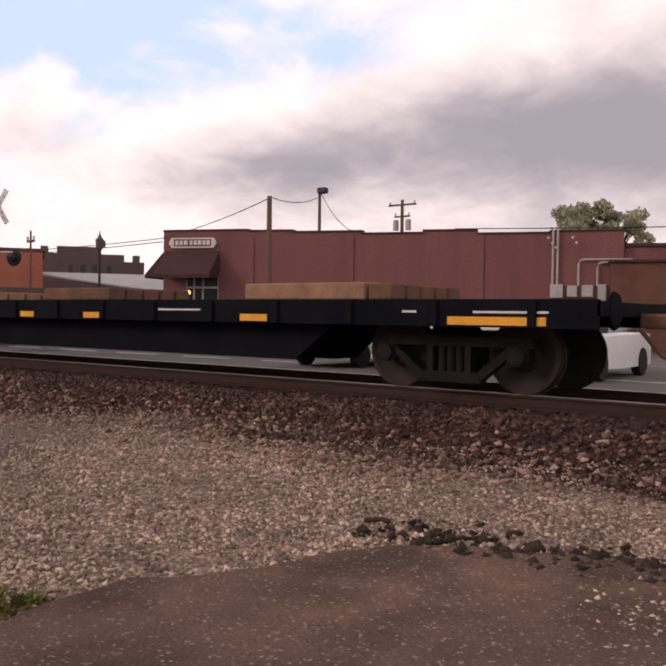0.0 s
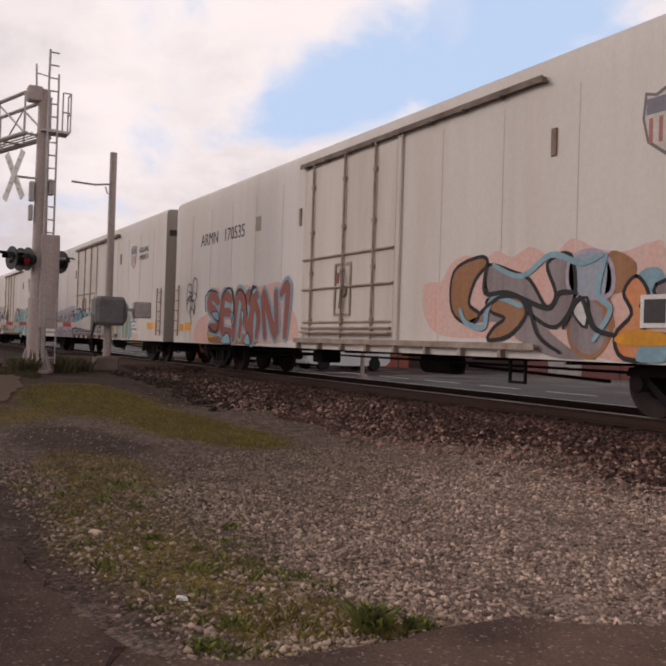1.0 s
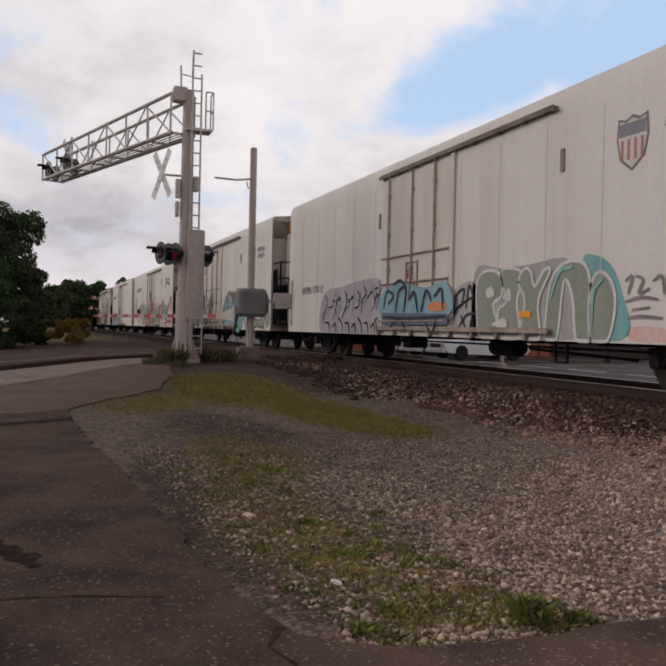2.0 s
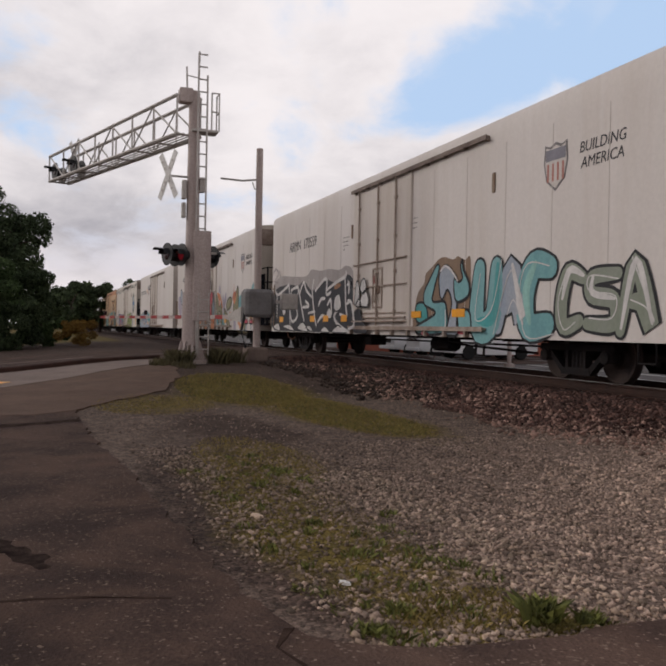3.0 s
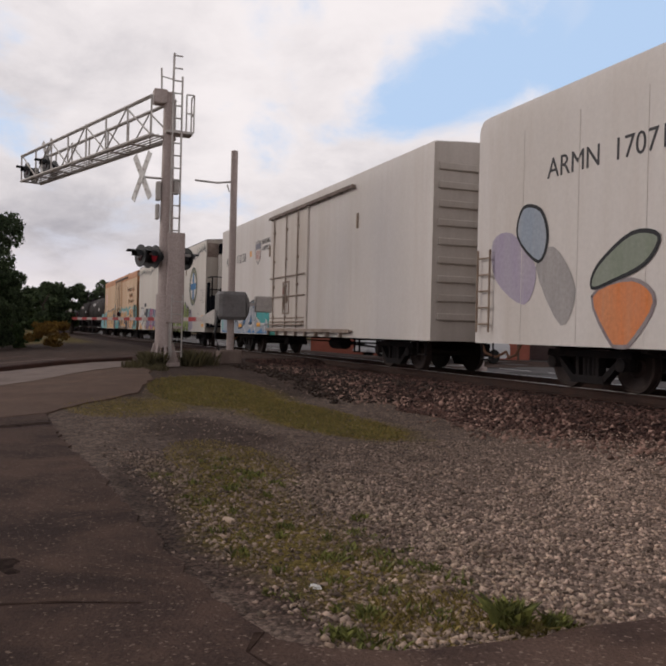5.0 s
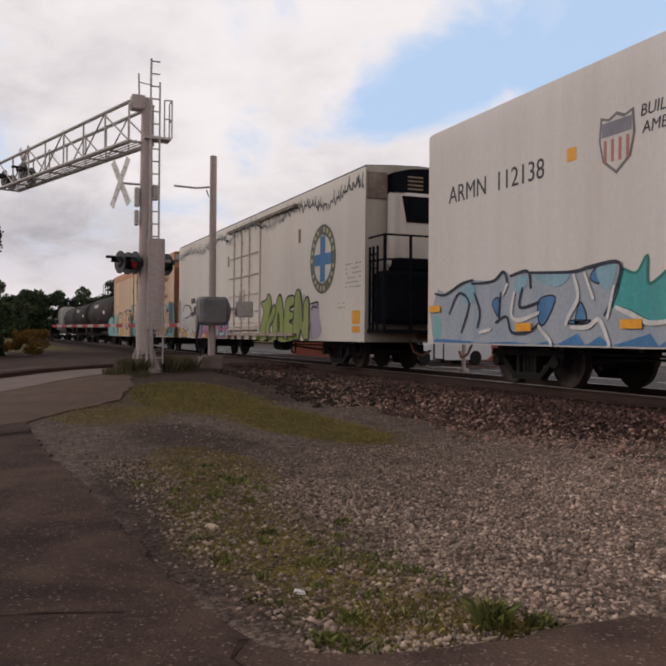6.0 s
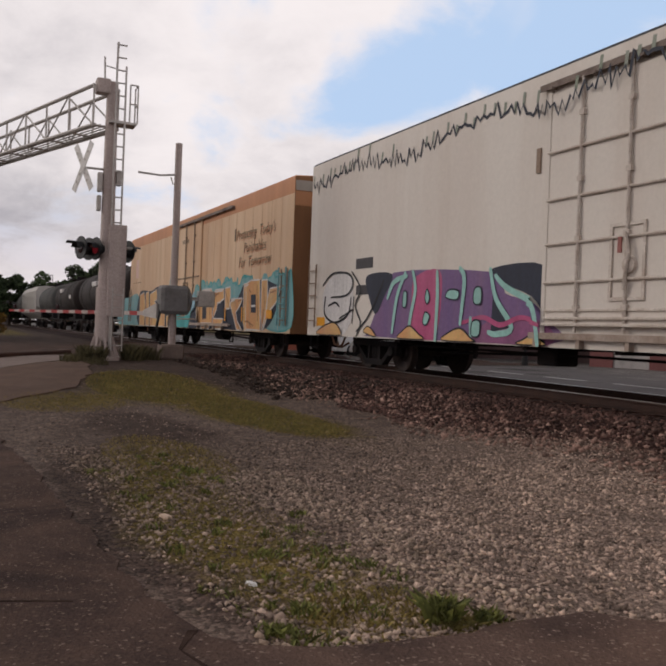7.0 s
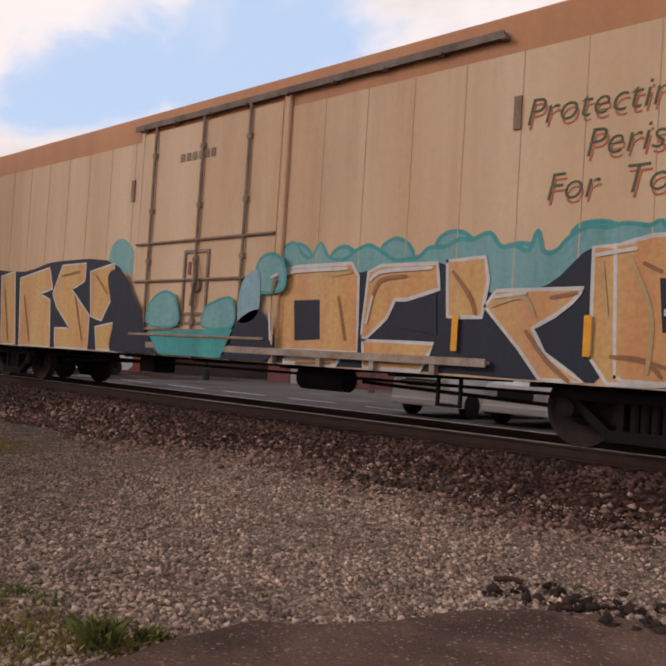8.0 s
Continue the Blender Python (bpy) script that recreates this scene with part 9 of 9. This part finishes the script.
tree(-175.0, 4.0, 8.0, 7.0, "leaf_dark", "far dark tree at the end of the track", 12, 24, 4500, 0.4, 0.1, 0.45)
tree(-200.0, -12.0, 9.0, 8.0, "leaf_dark", "far dark tree at the end of the track", 13, 24, 4500, 0.4, 0.1, 0.5)
tree(-190.0, 24.0, 11.0, 8.0, "leaf_dark", "far dark tree behind the train", 14, 24, 4500, 0.4, 0.1, 0.5)
tree(-18.9, 51.5, 8.9, 2.4, "leaf_hazed", "green tree behind the shop, with haze painted into its leaves", 15, 40, 9000, 0.2, 0.35, 0.13)
tree(-17.0, 52.6, 8.6, 2.2, "leaf_hazed", "green tree behind the shop, with haze painted into its leaves", 16, 36, 8000, 0.2, 0.35, 0.13)


# ---- parked vehicles ----
M("car_white", (0.72, 0.72, 0.73), 0.25, (0.6, 0.6, 0.6), 1.0, 10, 0.4, 0.0, grain=0.05)
M("tyre", (0.02, 0.02, 0.02), 0.9)
M("chrome", (0.6, 0.6, 0.62), 0.2, metal=0.9, grain=0.05, bump=0.0)
M("headlamp", (0.7, 0.72, 0.75), 0.1, grain=0.05, bump=0.0)


def vehicle(x, y, label, high=1.48, bonnet=0.95, cab=(1.35, 3.6), length=4.6, width=1.82, box=False, yaw=0.0):
    """Nose at -y; its base is the middle of the nose."""
    c = thing("parked_car", pose(x, y, float(ground_z(x, y)) + 0.012, 0, 0, yaw), label, "car", "parked cars")
    w = width / 2
    sect = [(0.0, 0.45, bonnet - 0.28, 0.92), (0.15, 0.3, bonnet - 0.1, 0.98), (cab[0] - 0.1, 0.24, bonnet + 0.06, 1.0), (length * 0.5, 0.22, bonnet + 0.08, 1.0), (length - 0.3, 0.24, bonnet + 0.06, 0.98), (length, 0.42, bonnet - 0.05, 0.9)]
    m = Mesh()
    m.grid([[(-w * k, yy, z0), (w * k, yy, z0), (w * k, yy, (z0 + z1) / 2), (w * k * 0.97, yy, z1 - 0.06), (w * k * 0.9, yy, z1), (-w * k * 0.9, yy, z1), (-w * k * 0.97, yy, z1 - 0.06), (-w * k, yy, (z0 + z1) / 2)] for yy, z0, z1, k in sect])
    b = part("body", m, MAT["car_white"], c, smooth=True)
    a, e = cab
    m = Mesh()
    m.grid([[(-w * 0.9, a, bonnet), (w * 0.9, a, bonnet), (w * 0.9, e, bonnet), (-w * 0.9, e, bonnet)], [(-w * 0.74, a + 0.62, high - 0.04), (w * 0.74, a + 0.62, high - 0.04), (w * 0.74, e - (0.15 if box else 0.5), high - 0.04), (-w * 0.74, e - (0.15 if box else 0.5), high - 0.04)]])
    part("window", m, MAT["glass_dark"], c, "dark car glass")
    part("roof", Mesh().box(-w * 0.73, a + 0.6, high - 0.035, w * 0.73, e - (0.1 if box else 0.45), high, 0.015), MAT["car_white"], c)
    part("grille", Mesh().box(-w * 0.5, -0.02, bonnet - 0.42, w * 0.5, 0.05, bonnet - 0.24, 0.01), MAT["lamp_black"], c, "black grille")
    part("bumper", Mesh().box(-w * 0.9, -0.08, 0.3, w * 0.9, 0.12, 0.48, 0.03), MAT["car_white"], c, "white bumper")
    for s in (-1, 1):
        part("headlight", Mesh().box(s * w * 0.7 - 0.16, -0.015, bonnet - 0.38, s * w * 0.7 + 0.16, 0.1, bonnet - 0.22, 0.02), MAT["headlamp"], c, "clear headlight")
        for yy in (0.85, length - 0.95):
            wh = part("wheel", Mesh().lathe((s * (w - 0.2), yy, 0.33), (s, 0, 0), [(0, 0.2), (0, 0.31), (0.03, 0.33), (0.19, 0.33), (0.215, 0.31), (0.215, 0.22)], 20), MAT["tyre"], c)
            part("rim", Mesh().lathe((s * (w - 0.02), yy, 0.33), (s, 0, 0), [(0, 0.215), (0.01, 0.2), (0.02, 0.05)], 14), MAT["chrome"], wh, "silver wheel rim")
    return c


sedan = vehicle(-6.7, 16.8, "white sedan parked nose towards the railway")
truck = vehicle(-12.85, 16.7, "white pickup truck with chrome grille parked nose towards the railway", 1.85, 1.2, (1.5, 3.3), 5.4, 1.95, True)
part("chrome_bar", Mesh().box(-0.6, -0.05, 0.86, 0.6, -0.021, 0.92), MAT["chrome"], truck, "chrome grille bar")
suv = vehicle(-10.2, 16.75, "white sport utility car parked beside the pickup", 1.75, 1.05, (1.2, 4.3), 4.7, 1.9, True)
for k, (src, x) in enumerate(((sedan, -34.2), (truck, -37.4), (suv, -40.6))):
    copy_thing(src, pose(x, 17.2, float(ground_z(x, 17.2)) + 0.012, 0, 0, (3, -4, 2, 5, -2)[k]))


# ---- ties, loose stones and plants ----
tie = Mesh().box(-0.115, -1.28, -0.33, 0.115, 1.28, -0.165, 0.02).data("tie", [MAT["tie_wood"]])
track = tagged(new("track_bed", Mesh().box(-60.0, 8.9, -0.36, 4.0, 11.5, -0.3).data("track_bed", [MAT["ballast_stone"]])), "timber sleepers bedded in rusty ballast under the rails", "track bed", kind="structure")
for i in range(112):
    part("tie", tie, None, track, at=pose(3.0 - i * 0.55, TRACK_Y + 0.05 * math.sin(i * 2.1), 0, 0, 0, 1.2 * math.sin(i * 1.3)))


def scatter_stones(name, n, xr, yr, size, keep, mat, label, seed, sink=0.35):
    """Irregular eight-sided stones strewn over the ground, as one object."""
    rng = np.random.default_rng(seed)
    x, y = rng.uniform(*xr, n), rng.uniform(*yr, n)
    k = keep(x, y, rng)
    x, y = x[k], y[k]
    n = len(x)
    s = size[0] + (size[1] - size[0]) * rng.uniform(0, 1, n) ** 1.8
    base = np.array([(1, 0, 0), (-1, 0, 0), (0, 1, 0), (0, -1, 0), (0, 0, 1), (0, 0, -1)], float)
    v = base[None] * (s[:, None, None] * rng.uniform(0.55, 1.2, (n, 6, 1))) + rng.normal(size=(n, 6, 3)) * s[:, None, None] * 0.22
    a, b = rng.uniform(0, 6.28, n), rng.uniform(0, 3.14, n)
    R = np.zeros((n, 3, 3))
    ca, sa, cb, sb = np.cos(a), np.sin(a), np.cos(b), np.sin(b)
    R[:, 0, 0], R[:, 0, 1], R[:, 1, 0], R[:, 1, 1], R[:, 2, 2] = ca, -sa, sa, ca, 1
    Q = np.zeros((n, 3, 3))
    Q[:, 0, 0], Q[:, 1, 1], Q[:, 1, 2], Q[:, 2, 1], Q[:, 2, 2] = 1, cb, -sb, sb, cb
    v = np.einsum("nij,njk,nlk->nli", R, Q, v)
    v[:, :, 2] *= 0.75
    z = ground_z(x, y) + s * sink
    v += np.stack([x, y, z], 1)[:, None, :]
    f = np.array([(0, 2, 4), (2, 1, 4), (1, 3, 4), (3, 0, 4), (2, 0, 5), (1, 2, 5), (3, 1, 5), (0, 3, 5)])
    faces = (np.arange(n)[:, None, None] * 6 + f[None]).reshape(-1, 3)
    return tagged(new(name, raw_mesh(name, v.reshape(-1, 3), faces, mat)), label, "gravel", kind="stuff")


EDGE_X, EDGE_Y = [p[0] for p in APRON[2:14]], [p[1] for p in APRON[2:14]]


def on_gravel(x, y, rng):
    bare = np.clip((y - np.interp(x, EDGE_X, EDGE_Y) - 0.12) / 0.45, 0.05, 1)
    bare = np.where(x < -3.4, bare, 1.0)
    near = np.clip(1.25 - np.hypot(x + 1.0, y) / 17.0, 0.12, 1.0)
    patch = 0.55 + 0.45 * np.sin(x * 1.7 + 0.4) * np.sin(y * 2.1 + x * 0.5)
    moss = 1 - 0.6 * np.exp(-((x + 6.4) / 3.0) ** 4 - ((y - 1.75 - 0.1 * np.sin(x * 2.0)) / 0.6) ** 2)
    near = near * moss
    return ~inside(APRON, x, y) & (rng.uniform(0, 1, len(x)) < near * bare * np.clip(patch + 0.25, 0.3, 1)) & (road_dist(x, y) > 5.2)


def on_bank(x, y, rng):
    d = np.abs(y - TRACK_Y)
    wob = 0.3 * np.sin(x * 0.9) + 0.2 * np.sin(x * 2.7)
    near = np.clip(1.3 - np.abs(x + 4) / 36, 0.15, 1)
    rails = (np.abs(y - RAIL_Y[0]) > 0.12) & (np.abs(y - RAIL_Y[1]) > 0.12)
    return (d < 3.5 + wob - 0.6 * np.exp(-((x + 6.5) / 3.0) ** 2)) & rails & (np.abs(road_dist(x, y)) > 5.6) & (rng.uniform(0, 1, len(x)) < near)


def on_apron(x, y, rng):
    e = np.clip((0.9 - np.abs(y - 1.0)) / 0.9, 0, 1)
    return inside(APRON, x, y) & (rng.uniform(0, 1, len(x)) < 0.12 + 0.5 * e ** 2)


scatter_stones("gravel", 7000, (-1.6, 1.2), (2.6, 5.3), (0.006, 0.02), lambda x, y, rng: rng.uniform(0, 1, len(x)) < 0.9 * smooth(-1.35, -0.7, x - 0.12 * (4.4 - y) + 0.15 * np.sin(y * 5)), MAT["gravel_stone"], "loose gravel spilled over the asphalt corner", 31, 0.9)
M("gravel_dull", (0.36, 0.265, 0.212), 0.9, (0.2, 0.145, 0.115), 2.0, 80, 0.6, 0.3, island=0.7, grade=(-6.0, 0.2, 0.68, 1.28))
GRAVEL = "pale crushed gravel strewn over the ground"
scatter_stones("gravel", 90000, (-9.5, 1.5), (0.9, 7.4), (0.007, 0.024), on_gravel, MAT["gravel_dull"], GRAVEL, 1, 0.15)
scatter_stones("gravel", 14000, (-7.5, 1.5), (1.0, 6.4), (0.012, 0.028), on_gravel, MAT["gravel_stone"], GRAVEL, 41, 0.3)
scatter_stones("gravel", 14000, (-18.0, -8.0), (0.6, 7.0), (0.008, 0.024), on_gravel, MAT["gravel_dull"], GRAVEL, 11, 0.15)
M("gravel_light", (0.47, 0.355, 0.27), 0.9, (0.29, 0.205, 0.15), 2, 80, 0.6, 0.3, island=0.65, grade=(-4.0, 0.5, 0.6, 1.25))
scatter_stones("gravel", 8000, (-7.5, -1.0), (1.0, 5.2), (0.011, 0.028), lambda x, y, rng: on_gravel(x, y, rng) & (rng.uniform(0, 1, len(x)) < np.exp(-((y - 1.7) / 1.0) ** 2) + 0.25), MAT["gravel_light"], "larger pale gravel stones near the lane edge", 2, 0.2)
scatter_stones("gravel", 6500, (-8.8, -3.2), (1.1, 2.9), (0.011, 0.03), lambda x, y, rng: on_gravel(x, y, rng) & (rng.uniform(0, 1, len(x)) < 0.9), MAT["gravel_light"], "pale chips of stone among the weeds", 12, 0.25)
scatter_stones("ballast", 52000, (-45.0, 3.5), (6.3, 9.4), (0.02, 0.05), on_bank, MAT["ballast_stone"], "rusty brown ballast stones along the track", 3)
scatter_stones("ballast", 9000, (-40.0, 3.5), (9.4, 13.8), (0.03, 0.06), on_bank, MAT["ballast_stone"], "rusty brown ballast stones along the track", 4)
scatter_stones("ballast", 9000, (-22.0, 0.5), (5.7, 8.2), (0.022, 0.056), lambda x, y, rng: (road_dist(x, y) > 5.6) & (rng.uniform(0, 1, len(x)) < 0.9 * np.exp(-((y - 7.1 + 0.3 * np.sin(x * 1.1)) / 0.6) ** 2)), M("ballast_pale", (0.33, 0.21, 0.165), 0.9, (0.17, 0.1, 0.08), 2, 60, 0.6, 0.3, island=0.65), "pale ballast stones at the foot of the bank", 5)
scatter_stones("gravel", 9000, (-12.0, 3.0), (-4.0, 5.4), (0.004, 0.014), on_apron, MAT["gravel_light"], "small stones loose on the asphalt lane", 6, 0.6)
scatter_stones("clods", 900, (-2.9, 1.0), (4.45, 5.5), (0.02, 0.06), lambda x, y, rng: rng.uniform(0, 1, len(x)) < np.exp(-((y - 4.95 - 0.12 * x) / 0.28) ** 2), M("clod", (0.03, 0.02, 0.016), 0.95, (0.06, 0.038, 0.028), 3, 50, 0.6, 0.4, island=0.5), "dark clods of broken asphalt and bark at the lane edge", 7)
scatter_stones("clods", 1500, (-22.5, -14.6), (5.6, 8.3), (0.03, 0.08), lambda x, y, rng: rng.uniform(0, 1, len(x)) < 0.8, MAT["clod"], "dark broken asphalt beside the crossing", 8)


def blades(name, spots, mat, label, seed, height, count, lean=0.5, category="grass", width=0.09):
    """Thin bent blades about the given spots (x, y, radius, share)."""
    rng = np.random.default_rng(seed)
    vs, fs, n0 = [], [], 0
    for x, y, r, ry, share, tall in spots:
        n = int(count * share)
        a, d = rng.uniform(0, 6.283, n), np.sqrt(rng.uniform(0, 1, n))
        px, py = x + np.cos(a) * d * r, y + np.sin(a) * d * ry
        pz = ground_z(px, py)
        h = height * tall * rng.uniform(0.4, 1.1, n)
        dirx, diry = rng.normal(size=n) * lean * h, rng.normal(size=n) * lean * h
        wx, wy = rng.normal(size=n), rng.normal(size=n)
        k = width * h / np.hypot(wx, wy)
        wx, wy = wx * k, wy * k
        p0 = np.stack([px - wx, py - wy, pz], 1); p1 = np.stack([px + wx, py + wy, pz], 1)
        p2 = np.stack([px + dirx * 0.4 + wx * 0.8, py + diry * 0.4 + wy * 0.8, pz + h * 0.65], 1)
        p3 = np.stack([px + dirx, py + diry, pz + h], 1)
        vs.append(np.stack([p0, p1, p2, p3], 1).reshape(-1, 3))
        i = n0 + np.arange(n)[:, None] * 4
        fs.append(np.concatenate([i + [0, 1, 2], i + [0, 2, 3]], 0))
        n0 += n * 4
    return tagged(new(name, raw_mesh(name, np.concatenate(vs), np.concatenate(fs), mat)), label, category, kind="stuff")


M("grass_dry", (0.28, 0.21, 0.065), 0.9, (0.18, 0.14, 0.045), 2, 30, 0.6, 0.0, island=0.5)
M("grass_green", (0.15, 0.15, 0.04), 0.85, (0.1, 0.1, 0.03), 2, 30, 0.6, 0.0, island=0.5)
blades("dry_grass", [(-12.4, 4.5, 2.9, 0.8, 0.35, 0.8), (-16.4, 3.7, 2.5, 1.2, 0.3, 1.0), (-14.4, 1.8, 1.3, 1.0, 0.1, 0.8), (-5.6, 1.75, 2.2, 0.5, 0.2, 0.5), (-8.6, 2.1, 1.6, 0.6, 0.18, 0.6), (-3.62, 1.95, 0.3, 0.4, 0.04, 0.9)], MAT["grass_dry"], "short dry yellow grass in patches", 21, 0.05, 30000, width=0.06)
blades("green_grass", [(-12.4, 4.5, 2.7, 0.7, 0.5, 0.8), (-16.4, 3.6, 2.3, 1.1, 0.35, 1.0), (-6.0, 1.8, 2.4, 0.5, 0.15, 0.5)], MAT["grass_green"], "short green grass mixed into the dry patches", 25, 0.045, 12000, width=0.06)
clump_rnd = random.Random(77)
CLUMPS = [(-3.36, 2.18, 0.06, 0.07, 0.045, 1.25), (-3.3, 2.4, 0.05, 0.06, 0.022, 0.7), (-3.7, 1.6, 0.09, 0.07, 0.022, 0.55), (-3.5, 1.4, 0.07, 0.06, 0.016, 0.5)]
for k in range(70):
    u = clump_rnd.random()
    cx = -3.3 - 5.5 * u ** 1.4
    r = clump_rnd.uniform(0.03, 0.12)
    CLUMPS.append((cx, 1.85 + 0.06 * (cx + 3.3) * 0.2 + clump_rnd.uniform(-0.6, 0.65), r, r * 0.8, 0.004 + 0.25 * r * r, clump_rnd.uniform(0.25, 0.6)))
blades("weed", CLUMPS, M("weed_green", (0.19, 0.195, 0.05), 0.8, (0.1, 0.11, 0.03), 9, 30, 0.7, 0.0, island=0.6), "small green weeds in the gravel", 22, 0.1, 5200, 0.6, "weed", width=0.16)
blades("moss", [(c[0] + 0.05, c[1] + 0.04, c[2] * 1.6, c[3] * 1.6, c[4], c[5] * 0.5) for c in CLUMPS], M("moss_olive", (0.21, 0.16, 0.045), 0.9, (0.12, 0.1, 0.03), 6, 30, 0.7, 0.0, island=0.5), "low olive moss between the stones", 24, 0.07, 6000, 0.7, "moss", width=0.2)
blades("tall_grass", [(-22.15, 3.45, 0.4, 0.35, 0.5, 0.8), (-22.7, 4.6, 0.3, 0.3, 0.25, 0.9), (-21.6, 2.9, 0.7, 0.3, 0.2, 0.45), (-23.3, 5.2, 0.3, 0.3, 0.1, 0.8), (-20.6, 3.3, 0.7, 0.3, 0.15, 0.35)], M("grass_dull", (0.1, 0.085, 0.04), 0.9, (0.065, 0.055, 0.028), 2, 30, 0.6, 0.0, island=0.4), "dull tall grass about the signal base", 23, 0.5, 1500, 0.25, width=0.035)

# things lying about
stick = Mesh().tube([(-0.14, 0, 0.03), (0.02, 0.02, 0.045), (0.16, -0.01, 0.03)], 0.03, 8)
tagged(part("wood_piece", stick, MAT["tie_wood"], at=pose(-2.93, 4.82, float(ground_z(-2.93, 4.82)), 0, 0, 35) @ Matrix.Scale(0.6, 4)), "brown broken piece of wood on the gravel", "wood")
rag = Mesh()
rag.grid([[(0.1 * math.cos(k), 0.05 * math.sin(k), 0.005) for k in (0, 1, 2, 3, 4, 5)], [(0.085 * math.cos(k + 0.2), 0.045 * math.sin(k + 0.2), 0.03) for k in (0, 1, 2, 3, 4, 5)], [(0.04 * math.cos(k), 0.02 * math.sin(k), 0.035) for k in (0, 1, 2, 3, 4, 5)]])
tagged(part("white_scrap", rag, MAT["white_sign"], at=pose(-4.25, 1.53, float(ground_z(-4.25, 1.53)), 0, 0, 20) @ Matrix.Scale(0.5, 4)), "crumpled white scrap on the gravel", "litter")
tagged(part("pale_stone", Mesh().box(-0.06, -0.03, -0.01, 0.06, 0.03, 0.025, 0.012), MAT["gravel_light"], at=pose(-5.9, 1.46, float(ground_z(-5.9, 1.46)), 0, 0, 15)), "flat pale stone on the gravel", "stone")

# edge of the crossing road: pale concrete gutter and raised kerb beyond
def road_strip(name, a, b, d0, d1, z0, z1, mat, label, category):
    n = 14
    side = Vector((ROAD_D.y, -ROAD_D.x))
    m = Mesh()
    rings = []
    for i in range(n + 1):
        p = ROAD_A + ROAD_D * (a + (b - a) * i / n)
        q0, q1 = p + side * d0, p + side * d1
        g = float(ground_z((q0.x + q1.x) / 2, (q0.y + q1.y) / 2))
        rings.append([(q0.x, q0.y, g + z0), (q1.x, q1.y, g + z0), (q1.x, q1.y, g + z1), (q0.x, q0.y, g + z1)])
    m.grid(rings)
    return tagged(part(name, m, MAT[mat]), label, category, kind="structure")


kerb = Mesh()
KERB = [(-20.3, -5.0), (-21.6, -3.0), (-22.9, -0.7), (-24.2, 1.2), (-25.7, 3.3)]
rings = []
for i, (x, y) in enumerate(KERB):
    a, b = Vector(KERB[max(i - 1, 0)]), Vector(KERB[min(i + 1, len(KERB) - 1)])
    n = Vector((b.y - a.y, a.x - b.x)).normalized() * 0.16
    g = float(ground_z(x, y))
    rings.append([(x - n.x, y - n.y, g - 0.1), (x - n.x, y - n.y, g + 0.13), (x - n.x * 0.7, y - n.y * 0.7, g + 0.16), (x + n.x * 0.7, y + n.y * 0.7, g + 0.16), (x + n.x, y + n.y, g + 0.13), (x + n.x, y + n.y, g - 0.1)])
kerb.grid(rings)
# dark colour stands in for the shadow line along the kerb
tagged(part("kerb", kerb, MAT["tie_wood"]), "low kerb along the crossing road, coloured dark for its shadow", "kerb", kind="structure")
road_strip("lane_line", -30, 3.0, 0.08, 0.2, -0.05, 0.022, "concrete", "faded pale centre line of the crossing road", "road marking")


motions()
